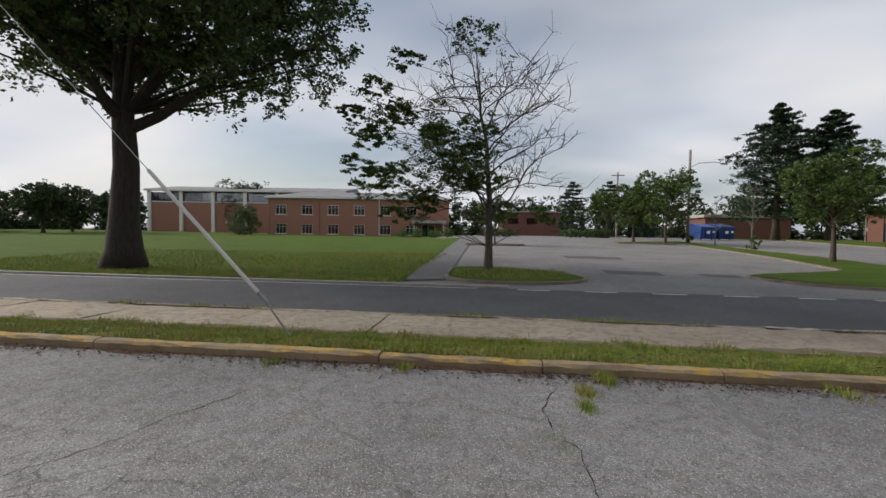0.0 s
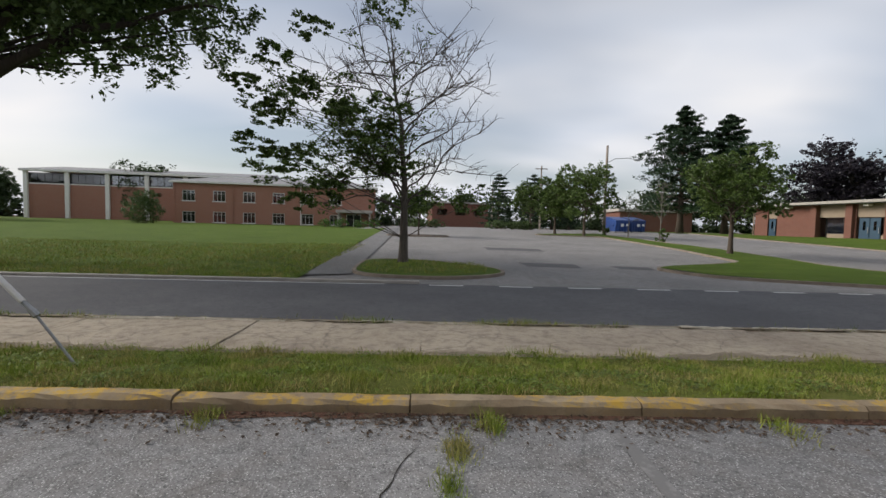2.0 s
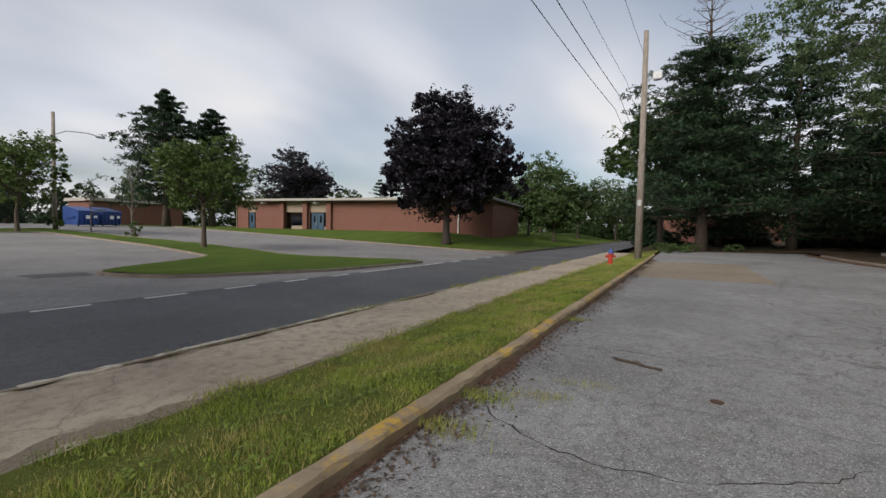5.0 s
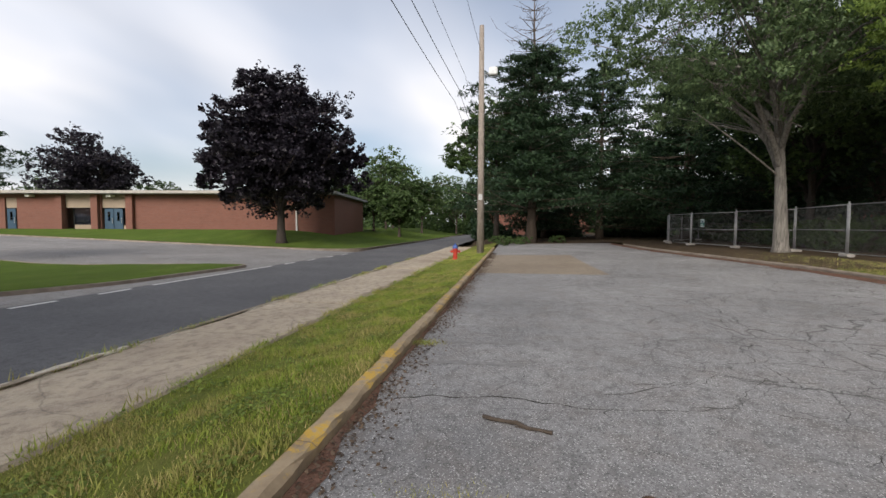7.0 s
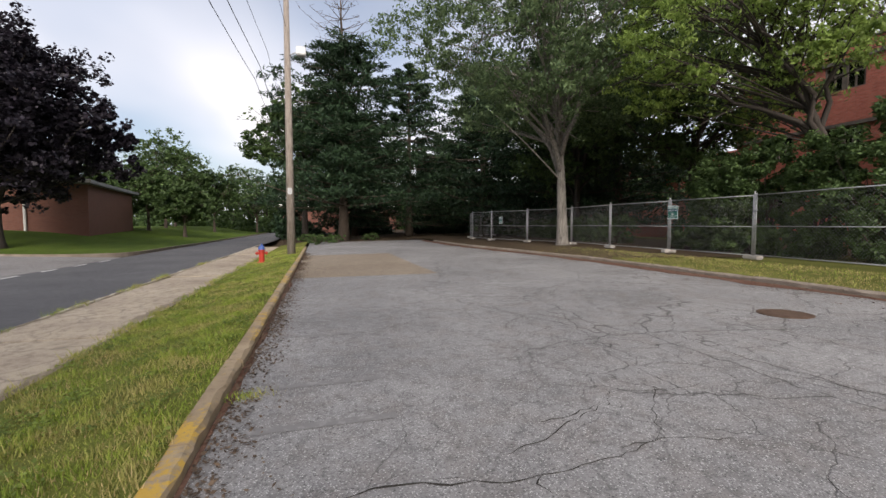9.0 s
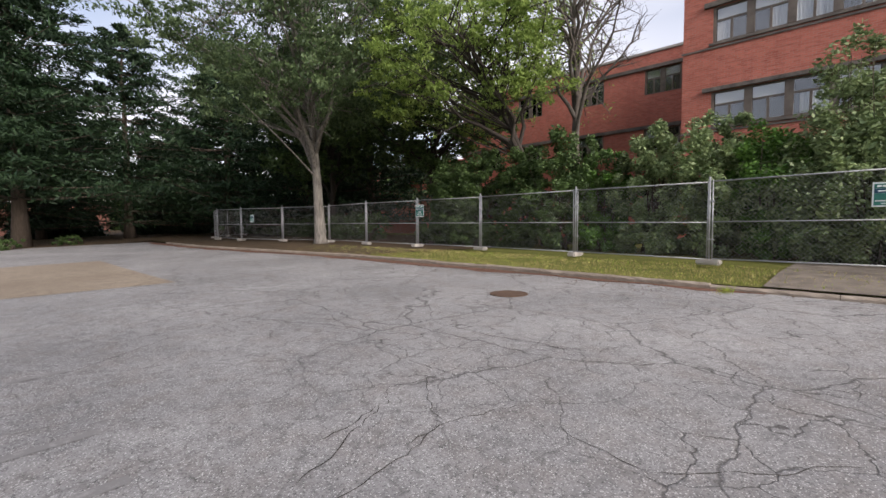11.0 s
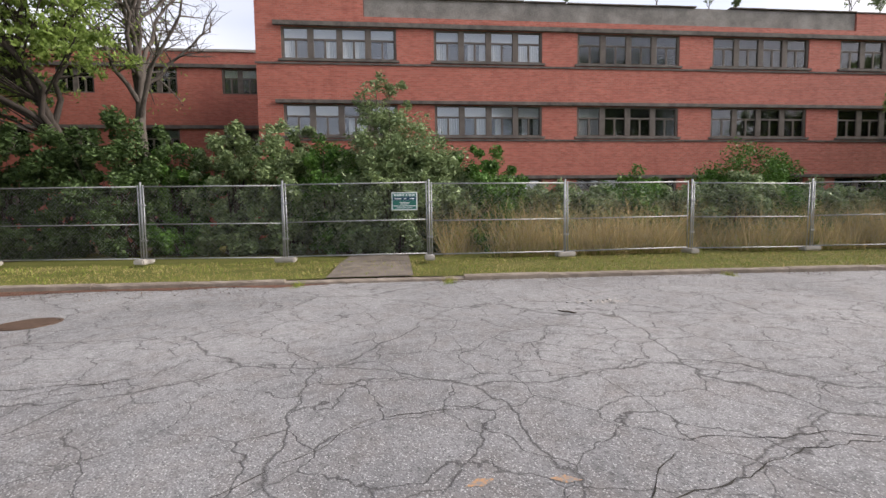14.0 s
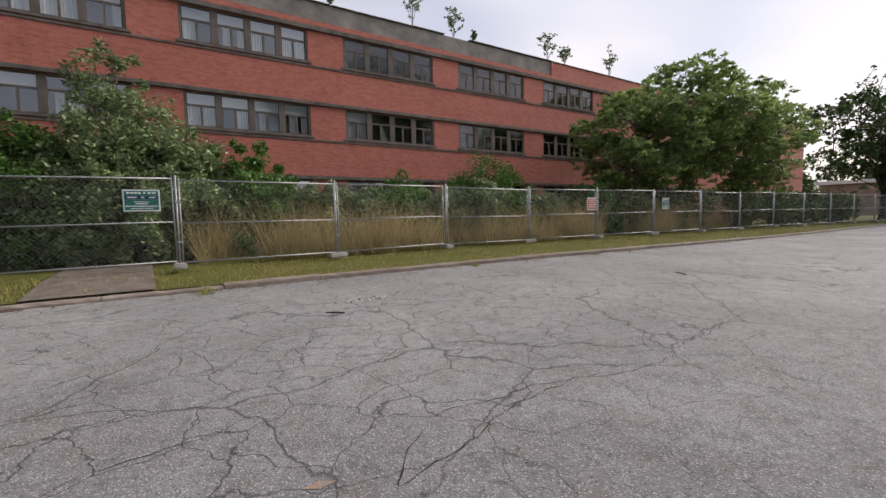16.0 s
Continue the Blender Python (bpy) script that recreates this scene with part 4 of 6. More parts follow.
# grit and soil creeping over both edges of the sidewalk
for name, v0, sgn, amp in (("sidewalk_grit", 6.98, 1, 0.34), ("sidewalk_soil", ROAD_S - 0.13, -1, 0.2)):
    edge = []
    for i in range(300):
        x = -12 + i * 0.15
        edge.append((x, v0 + 0.02 * x + sgn * (0.03 + amp * max(0.0, noise.noise(Vector((x * 0.55, v0, 2.2))) + 0.5 * noise.noise(Vector((x * 3.4, v0, 5.2))) + 0.05))))
    back = [(x, v0 + 0.02 * x - sgn * 0.02) for x in np.arange(-12, 33, 1.5)]
    sheet(name, edge + back[::-1], M_GRIT, 0.0, 1.5, "dark grit and soil creeping over the sidewalk edge", "soil", zfun=lambda x, y: -0.21 if across(x, y) < 6.985 else -0.172)

# worn bay lines on the lot
for x in (1.9, 9.78, 10.65, 12.52, 14.88, 17.2):
    w, ln = 0.1, 1.1
    y1 = K_N + 0.02 * x - 0.25
    sheet("bay_line", [(x - w / 2, y1 - ln), (x + w / 2, y1 - ln), (x + w / 2, y1), (x - w / 2, y1)], M_LINE, 0.004, 1.0, "faded white parking bay line", "road marking")

# ---- red brick building behind the fence ----
FACE, TOPZ = -16.0, 10.85
GLASS_T = 0.03


def window_meshes(w, h, cols, frame_mat):
    """Frame, top panes and lower casement panes for one bank of steel windows; origin bottom left, facing +y."""
    fr = Geo()
    d0, d1 = -0.16, -0.06
    unit = w / cols
    fr.box(0, w, d0, d1, 0, 0.07).box(0, w, d0, d1, h - 0.07, h)
    for c in range(cols + 1):
        t = 0.05 if c in (0, cols) else 0.13
        x = min(max(c * unit, t), w - t)
        fr.box(x - t, x + t, d0, d1 + 0.02, 0.07, h - 0.07)
    tr = h * 0.62
    for c in range(cols):
        a, b = c * unit + 0.13, (c + 1) * unit - 0.13
        fr.box(a, b, d0, d1 - 0.01, tr - 0.035, tr + 0.035)
        m = (a + b) / 2
        fr.box(m - 0.04, m + 0.04, d0, d1 - 0.01, 0.07, tr - 0.035)
    panes, blinds = [], []
    for c in range(cols):
        a, b = c * unit + 0.13, (c + 1) * unit - 0.13
        m = (a + b) / 2
        for x0, x1, z0, z1 in ((a, b, tr + 0.035, h - 0.07), (a, m - 0.04, 0.07, tr - 0.035), (m + 0.04, b, 0.07, tr - 0.035)):
            panes.append((x0, x1, z0, z1))
    return fr.mesh("frame", frame_mat), panes


_mesh_cache = {}


def rect_mesh(name, w, h, mat, t=0.008):
    key = (name, round(w, 2), round(h, 2), mat.name)
    if key not in _mesh_cache:
        _mesh_cache[key] = Geo().box(0, w, -t, 0, 0, h).mesh(name, mat)
    return _mesh_cache[key]


def curtain_mesh(w, h):
    key = ("curtain", round(w, 2), round(h, 2))
    if key not in _mesh_cache:
        g = Geo()
        n = 14
        for i in range(n + 1):
            x = w * i / n
            y = 0.03 * math.sin(i * 1.9) + 0.012 * math.sin(i * 4.1)
            g.v += [(x, y, 0), (x, y, h)]
        g.f = [(2 * i, 2 * i + 2, 2 * i + 3, 2 * i + 1) for i in range(n)]
        _mesh_cache[key] = g.mesh("curtain", M_BLIND)
    return _mesh_cache[key]


C_FRAME, C_PANES = window_meshes(4.9, 1.36, 4, M_FRAME)
N_FRAME, N_PANES = window_meshes(1.9, 1.36, 2, M_FRAME)


def bank(parent, x, z, frame, panes, seed, covered=0.7, y=FACE):
    """One bank of windows with its panes, curtains and sill, under a building."""
    r = random.Random(seed)
    win = link_part("window", frame, parent, pose(x, y, z))
    for k, (x0, x1, z0, z1) in enumerate(panes):
        p = link_part("pane", rect_mesh("pane", x1 - x0, z1 - z0, M_GLASS), win, pose(x0, -0.1, z0))
        p.visible_shadow = False
        top = k % 3 == 0
        if r.random() < (0.85 if top else covered):
            link_part("blind" if top else "curtain", rect_mesh("blind", x1 - x0, z1 - z0, M_BLIND) if top else curtain_mesh((x1 - x0) * r.choice((1, 1, 0.6)), z1 - z0), win,
                      pose(x0, -0.135 if top else -0.17, z0))
    return win


def wall_with_banks(g, x0, x1, y, depth, banks, rows, height, top):
    """A wall along x at face y, open where the banks (x, width) cross the rows (z, height)."""
    zs = [0.0]
    for z, h in rows:
        g.box(x0, x1, y - depth, y, zs[-1], z)
        cur = x0
        for bx, bw in sorted(banks):
            g.box(cur, bx, y - depth, y, z, z + h)
            cur = bx + bw
        g.box(cur, x1, y - depth, y, z, z + h)
        zs.append(z + h)
    g.box(x0, x1, y - depth, y, zs[-1], top)


brick_building = thing("brick_building", 0, 0, 0.0, 0, "abandoned three-storey red brick building with steel windows", "building")
W_X = [11.5 - 6.53 * k - 4.9 for k in range(10)]
ROWS_Z = [(1.86, 1.36), (5.14, 1.36), (8.38, 1.36)]
W_END = -58.0
g = Geo()
wall_with_banks(g, W_END, 12.55, FACE, 0.35, [(x, 4.9) for x in W_X], ROWS_Z, 1.36, 10.2)
g.box(8.0, 12.55, FACE - 0.35, FACE, 10.2, 11.1).box(W_END, -15.4, FACE - 0.35, FACE, 10.2, 11.0)
g.box(12.2, 12.55, -34, FACE - 0.35, 0, TOPZ).box(W_END, W_END + 0.35, -34, FACE - 0.35, 0, TOPZ).box(W_END, 12.55, -34.35, -34, 0, TOPZ)
g.make("wall", M_BRICK_C, brick_building)
g = Geo()
g.box(W_END + 0.36, 12.19, -33.9, FACE - 0.36, TOPZ - 0.5, TOPZ - 0.25)
g.make("roof", M_ROOF, brick_building)
Geo().box(-15.39, 7.99, FACE - 0.36, FACE - 0.06, 10.201, 11.02, 0.02).make("parapet", M_PARAPET, brick_building, label="stained grey concrete parapet")
r = random.Random(77)
x = -15.4
while x < 7.9:  # broken lengths of metal coping along the parapet
    w = min(r.uniform(1.6, 3.2), 7.95 - x)
    if r.random() < 0.85:
        Geo().box(x, x + w - 0.02, FACE - 0.42, FACE + 0.03, 11.021, 11.07, 0.008).make("coping", M_FRAME, brick_building, pose(0, 0, r.uniform(-0.01, 0.02), 0, r.uniform(-0.12, 0.12), 0))
    x += w
Geo().box(8.0, 12.6, FACE - 0.4, FACE + 0.05, 11.101, 11.17, 0.01).make("coping", M_FRAME, brick_building)
Geo().box(W_END, -15.4, FACE - 0.4, FACE + 0.05, 11.001, 11.06, 0.01).make("coping", M_FRAME, brick_building)
# floors and backings behind the windows, room darkness put into their colour
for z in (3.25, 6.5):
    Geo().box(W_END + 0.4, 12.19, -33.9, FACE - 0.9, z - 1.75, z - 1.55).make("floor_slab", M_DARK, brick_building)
    Geo().box(W_END + 0.4, 12.19, FACE - 3.2, FACE - 3.1, z - 1.5, z + 1.5).make("shade_backing", M_DARK, brick_building)
Geo().box(W_END + 0.4, 12.19, FACE - 3.2, FACE - 3.1, 0, 1.5).make("shade_backing", M_DARK, brick_building)
Geo().box(W_END + 0.4, 12.19, FACE - 3.2, FACE - 3.1, 8.1, TOPZ - 0.6).make("shade_backing", M_DARK, brick_building)
for zr, h in ROWS_Z:
    Geo().box(W_END, 11.8, FACE + 0.004, FACE + 0.12, zr + h + 0.004, zr + h + (0.2 if zr > 8 else 0.16), 0.015).make("lintel_band", M_BAND, brick_building, label="stained concrete lintel band")
    for k, x in enumerate(W_X):
        Geo().box(x - 0.12, x + 5.02, FACE - 0.14, FACE + 0.07, zr - 0.1, zr - 0.002, 0.01).make("sill", M_BAND, brick_building)
        bank(brick_building, x, zr, C_FRAME, C_PANES, int(zr * 7) + k * 13, 0.72 if zr > 3 else 0.25)
Geo().box(W_END, 12.6, FACE + 0.004, FACE + 0.04, 4.92, 5.0, 0.006).make("string_course", M_BAND, brick_building)
Geo().box(W_END, 12.6, FACE + 0.004, FACE + 0.04, 8.16, 8.24, 0.006).make("string_course", M_BAND, brick_building)

wing = thing("brick_wing", 0, 0, 0, 0, "recessed red brick wing with dark windows", "building")
WY = -21.6
g = Geo()
WB = [14.2, 18.4, 22.6, 26.0]
wall_with_banks(g, 12.56, 29.6, WY, 0.35, [(x, 1.9) for x in WB], ROWS_Z, 1.36, 10.6)
g.box(29.25, 29.6, -36, WY - 0.35, 0, 10.6)
g.make("wall", M_BRICK_C, wing)
Geo().box(12.56, 29.7, -36, WY + 0.06, 10.601, 10.75, 0.02).make("roof", M_CONC, wing)
# added backing, coloured near black for the wing's unlit rooms
Geo().box(12.6, 29.2, WY - 2.6, WY - 2.5, 0, 10.5).make("shade_backing", M_DARK, wing)
for zr, h in ROWS_Z:
    Geo().box(12.56, 29.6, WY + 0.004, WY + 0.1, zr + h + 0.004, zr + h + 0.2, 0.015).make("lintel_band", M_BAND, wing)
    for k, x in enumerate(WB):
        bank(wing, x, zr, N_FRAME, N_PANES, k + int(zr * 3), 0.15, WY)
low_wing = thing("low_brick_wing", 0, 0, 0, 0, "low dark red brick wall under the trees", "building")
Geo().box(30.5, 62, -24, -23.6, 0, 3.4).box(33, 62, -31, -30.6, 0, 8.0).make("wall", M_BRICK_C, low_wing)
Geo().box(30.4, 62.1, -24.05, -23.5, 3.401, 3.55, 0.01).make("coping", M_CONC, low_wing)

# ---- two-storey school block with gym, across the lawn ----
school = thing("school_building", -43.6, 74.3, 0.45, 8.6, "two-storey brown brick building with white trim", "building")
A_ROWS = [(0.45, 1.8), (3.95, 1.8)]
A_BX = [1.4 + 4.75 * k for k in range(7)]
g = Geo()
LEN = 33.0


def wall_south(g, x0, x1, y, depth, banks, rows, top):
    zs = -1.0
    for z, h in rows:
        g.box(x0, x1, y, y + depth, zs, z)
        cur = x0
        for bx, bw in banks:
            g.box(cur, bx, y, y + depth, z, z + h)
            cur = bx + bw
        g.box(cur, x1, y, y + depth, z, z + h)
        zs = z + h
    g.box(x0, x1, y, y + depth, zs, top)


wall_south(g, 0, LEN, 0, 0.35, [(x, 2.0) for x in A_BX[:6]], A_ROWS, 6.9)
g.box(0, 0.35, 0.35, 12, -1, 6.9).box(LEN - 0.35, LEN, 0.35, 12, -1, 6.9)
g.make("wall", M_BRICK_A, school)
Geo().box(-0.4, LEN + 0.4, -0.5, 0.1, 6.901, 7.2, 0.02).make("fascia", M_WHITE, school)
Geo().add([(-0.4, -0.45, 7.21), (LEN + 0.4, -0.45, 7.21), (LEN - 5, 6.5, 8.6), (5, 6.5, 8.6), (LEN + 0.4, 12.5, 7.21), (-0.4, 12.5, 7.21)],
          [(0, 1, 2, 3), (1, 4, 2), (0, 3, 5), (3, 2, 4, 5), (0, 5, 4, 1)]).make("roof", M_ROOF, school)
# added backing whose near-black colour stands for indoor shade
Geo().box(0.4, LEN - 0.4, 2.2, 2.3, -1, 6.8).make("shade_backing", M_DARK, school)


def ring_mesh(name, w, h, t, y0, y1, mat):
    """A window frame in one piece: an outer and an inner rectangle, joined."""
    g = Geo()
    for y in (y0, y1):
        g.v += [(0, y, 0), (w, y, 0), (w, y, h), (0, y, h), (t, y, t), (w - t, y, t), (w - t, y, h - t), (t, y, h - t)]
    for k in range(4):
        n = (k + 1) % 4
        g.f += [(k, n, 4 + n, 4 + k), (8 + n, 8 + k, 12 + k, 12 + n), (n, k, 8 + k, 8 + n), (4 + k, 4 + n, 12 + n, 12 + k)]
    return g.mesh(name, mat)


A_FR = ring_mesh("frame", 2.0, 1.8, 0.1, 0.1, 0.2, M_FRAME_W)
A_MULLION = Geo().box(0, 0.06, 0.11, 0.19, 0.1, 1.7).mesh("mullion", M_FRAME_W)
A_TRANSOM = Geo().box(0.1, 1.9, 0.112, 0.188, 1.25, 1.31).mesh("transom", M_FRAME_W)
A_SILL = Geo().box(-0.15, 2.15, -0.05, 0.1, -0.1, -0.002).mesh("sill", M_FRAME_W)
for z, h in A_ROWS:
    for x in A_BX[:6]:
        w = link_part("window", A_FR, school, pose(x, 0, z))
        link_part("mullion", A_MULLION, w, pose(0.66, 0, 0))
        link_part("mullion", A_MULLION, w, pose(1.28, 0, 0))
        link_part("transom", A_TRANSOM, w)
        link_part("sill", A_SILL, w)
        for a, b in ((0.1, 0.66), (0.72, 1.28), (1.34, 1.9)):
            for c, d in ((0.1, 1.25), (1.31, 1.7)):
                link_part("pane", rect_mesh("pane", b - a, d - c, M_GLASS), w, pose(a, 0.16, c)).visible_shadow = False
for x in (0.3, 9.4, 20.3):
    Geo().tube([(x, -0.08, -0.6), (x, -0.08, 6.9)], 0.07, 8).make("downpipe", M_WHITE if x > 20 else M_BRICK_A, school)
# entrance
Geo().box(26.5, 32.5, -4.0, -0.01, 2.6, 3.1, 0.03).box(26.8, 27.1, -3.8, -3.5, -1, 2.6).box(31.9, 32.2, -3.8, -3.5, -1, 2.6).make("entrance_canopy", M_CONC, school)
Geo().box(28.0, 28.12, -0.2, -0.02, -0.5, 2.3).box(29.2, 29.32, -0.2, -0.02, -0.5, 2.3).box(30.4, 30.52, -0.2, -0.02, -0.5, 2.3).box(28, 30.52, -0.2, -0.02, 2.3, 2.42).make("entrance_frame", M_WHITE, school)
Geo().box(28.12, 30.4, -0.1, -0.05, -0.5, 2.3).make("entrance_door", M_DARK, school)

gym = thing("gym_hall", -77.0, 84.5, 0.4, 8.6, "brown brick sports hall with white pillars and clerestory windows", "building")
Geo().box(0, 42, 0, 0.4, -1, 7.0).box(41.6, 42, 0.4, 22, -1, 9.0).box(0, 0.4, 0.4, 22, -1, 9.0).make("wall", M_BRICK_A, gym)
# clerestory backing, the hall's inner shade painted as near black
Geo().box(0, 42, 0.3, 0.4, 7.001, 9.0).make("clerestory_backing", M_DARK, gym)
for k in range(6):
    Geo().box(-0.35 + 6.9 * k, 0.35 + 6.9 * k, -0.45, -0.02, -1, 9.2, 0.03).make("pillar", M_WHITE, gym)
    if k < 6:
        for q in range(5):
            x = 0.5 + 6.9 * k + q * 1.25
            Geo().box(x, x + 1.15, 0.12, 0.16, 7.2, 8.9).make("pane", M_GLASS, gym).visible_shadow = False
Geo().box(0, 41.5, -0.05, -0.01, 6.85, 7.05).make("sill", M_WHITE, gym)
Geo().box(-0.8, 42.5, -0.9, 0.2, 9.201, 9.6, 0.03).make("fascia", M_WHITE, gym)
Geo().add([(-0.8, -0.9, 9.61), (42.5, -0.9, 9.61), (42.5, 11, 11.3), (-0.8, 11, 11.3), (42.5, 23, 9.61), (-0.8, 23, 9.61)], [(0, 1, 2, 3), (3, 2, 4, 5), (1, 4, 2), (0, 3, 5)]).make("roof", M_ROOF, gym)

# ---- low brick building with flat roof, east of the far lot ----
ax, ay, bx, by = 42.6, 59.5, 48.4, 23.0
ang = math.degrees(math.atan2(by - ay, bx - ax))
LB = math.hypot(bx - ax, by - ay)
low = thing("low_brick_building", ax, ay, 1.0, ang, "low flat-roofed orange brick building with blue doors", "building")
cuts = [(1.9, 1.3, 2.3), (8.3, 3.0, 3.3), (12.3, 3.1, 3.3)]
cur = 0.0
for c0, cw, ch in cuts:
    Geo().box(cur, c0, -0.35, 0, -1, 3.75).make("wall", M_BRICK_B, low)
    cur = c0 + cw
Geo().box(cur, LB, -0.35, 0, -1, 3.75).make("wall", M_BRICK_B, low)
for a0, a1 in ((0, 0.35), (LB - 0.35, LB)):
    Geo().box(a0, a1, 0.001, 14, -1, 3.75).make("wall", M_BRICK_B, low)
Geo().box(1.9, 3.2, -0.35, 0, 3.4, 3.75).make("wall", M_BRICK_B, low)
for px in (8.0, 11.8, 15.5):
    Geo().box(px - 0.35, px + 0.35, -0.75, -0.351, -1, 3.75).make("brick_pier", M_BRICK_B, low)
Geo().box(-0.9, LB + 0.5, -1.5, 15, 3.751, 4.05, 0.03).make("roof", M_ROOF, low)
Geo().box(-0.95, LB + 0.55, -1.56, -1.501, 3.8, 4.08, 0.01).make("fascia", M_CONC, low)
for a0, a1, b0, b1 in ((8.35, 11.45, 2.35, 3.74), (12.15, 15.15, 2.35, 3.74), (1.9, 3.2, 2.31, 3.39)):
    Geo().box(a0, a1, -0.2, -0.1, b0, b1).make("cream_panel", M_CREAM, low)
# back of the recess, its shade painted in as near black
Geo().box(8.4, 15.4, 0.6, 0.7, -1, 2.4).make("recess_shade_wall", M_DARK, low)
Geo().box(9.3, 11.4, -0.25, -0.05, -1, 0.55).make("planter_wall", M_CREAM, low)
Geo().box(9.2, 11.4, -0.1, -0.05, 0.6, 2.3).make("window_pane", M_GLASS, low).visible_shadow = False
for x in (1.95, 12.5, 13.5):
    d = Geo().box(x, x + 0.95, -0.2, -0.12, -0.5, 2.25, 0.01).make("door", M_TEAL, low)
    Geo().box(x + 0.35, x + 0.6, -0.22, -0.205, 1.0, 1.9).make("door_glass", M_GLASS, d)
    Geo().tube([(x + 0.85, -0.25, 0.7), (x + 0.85, -0.25, 1.3)], 0.03, 6).make("door_handle", M_STEEL, d)
Geo().box(14.6, 15.2, -0.3, -0.1, -0.5, 0.5, 0.01).make("cream_block", M_CREAM, low)
Geo().tube([(33.0, -0.45, -0.8), (33.0, -0.45, 3.7)], 0.1, 8).make("downpipe", M_WHITE, low)
Geo().tube([(-0.25, -0.3, -0.8), (-0.25, -0.3, 3.7)], 0.07, 8).make("downpipe", M_CREAM, low)
for x in (4.7, 13.3):
    Geo().box(x, x + 0.5, -1.0, -0.36, 3.45, 3.7, 0.02).make("wall_lamp", M_WHITE, low)

far_school = thing("far_brick_building", -2.0, 131, 0.8, 8.6, "distant brown brick building with flat roof", "building")
Geo().box(0, 17, 0, 12, -1, 7.0).make("wall", M_BRICK_B, far_school)
Geo().box(-0.4, 17.4, -0.4, 12.4, 7.001, 7.5).make("roof", M_CONC, far_school)
for k in range(3):
    Geo().box(1.5 + k * 5.5, 4.5 + k * 5.5, -0.06, -0.01, 3.6, 5.4).make("window", M_GLASS, far_school)
far_low = thing("distant_low_building", 36, 98, 1.4, 0, "distant low brick building beyond the pines", "building")
Geo().box(4, 20, 0, 10, -1, 4.0).make("wall", M_BRICK_B, far_low)
Geo().box(3.5, 20.5, -0.5, 10.5, 4.001, 4.6).make("roof", M_CONC, far_low)
east_house = thing("distant_east_building", 97, -8, 1.3, 90, "distant pink brick building seen under the pines", "building")
Geo().box(0, 20, 0, 9, -1.5, 3.2).make("wall", M_BRICK_B, east_house)
Geo().box(-0.5, 20.5, -0.5, 9.5, 3.201, 3.7).make("roof", M_WHITE, east_house)
west_house = thing("distant_west_building", -92, -12, 0.3, 0, "distant cream building beyond the trees", "building")
Geo().box(0, 14, -8, 0, -1, 4.5).make("wall", M_CREAM, west_house)
Geo().box(-0.5, 14.5, -8.5, 0.5, 4.501, 5.0).make("roof", M_WHITE, west_house)

# ---- chain-link fence ----
PANEL_W, PANEL_H = 3.56, 1.83
post_g = Geo().tube([(0, 0, 0), (0, 0, 2.02)], 0.024, 8)
_post = post_g.mesh("post", M_STEEL, True)
_rails = {}


def panel_meshes(w):
    key = round(w, 1)
    if key not in _rails:
        fr = Geo()
        r = 0.0175
        for z in (0.06, 0.06 + PANEL_H * 0.48, 0.06 + PANEL_H):
            fr.tube([(0, 0, z), (w, 0, z)], r if z != 0.06 + PANEL_H * 0.48 else 0.0145, 6)
        for x in (0, w):
            fr.tube([(x, 0, 0.04), (x, 0, 0.1 + PANEL_H)], r, 6)
        wire = Geo()
        pitch, h = 0.095, PANEL_H
        n = int((w + h) / pitch)
        for sgn in (1, -1):
            for i in range(n + 1):
                c = -h + i * pitch
                a0, a1 = max(0.0, c), min(w, c + h)
                if a1 - a0 < 0.02:
                    continue
                z0, z1 = (a0 - c), (a1 - c)
                if sgn < 0:
                    z0, z1 = h - z0, h - z1
                wire.tube([(a0, 0.004 * sgn, 0.06 + z0), (a1, 0.004 * sgn, 0.06 + z1)], 0.0016, 3, False)
        _rails[key] = (fr.mesh("panel_frame", M_STEEL, True), wire.mesh("chain_mesh", M_WIRE))
    return _rails[key]


bg_ = Geo()
bg_.box(-0.13, 0.13, -0.26, 0.26, 0, 0.13, 0.03)
_block = bg_.mesh("concrete_foot", M_CONC)
POSTS = [(47.0, -11.5), (44.2, -9.2), (41.2, -7.2), (37.9, -6.3), (34.7, -6.6), (31.2, -7.6), (27.7, -8.55), (24.0, -8.3), (20.5, -8.4), (17.1, -8.45), (13.1, -8.05), (9.5, -7.75), (5.81, -7.58), (2.13, -7.67), (-1.6, -7.9), (-5.35, -7.95),
         (-8.9, -7.65), (-12.5, -7.35), (-16.1, -7.1), (-19.7, -6.85), (-23.3, -6.6), (-26.9, -6.3), (-30.5, -6.0), (-34.1, -5.7), (-37.7, -5.4), (-41.3, -5.1)]
fence = thing("chain_link_fence", 0, 0, 0, 0, "galvanised chain-link temporary fence on concrete feet", "fence")
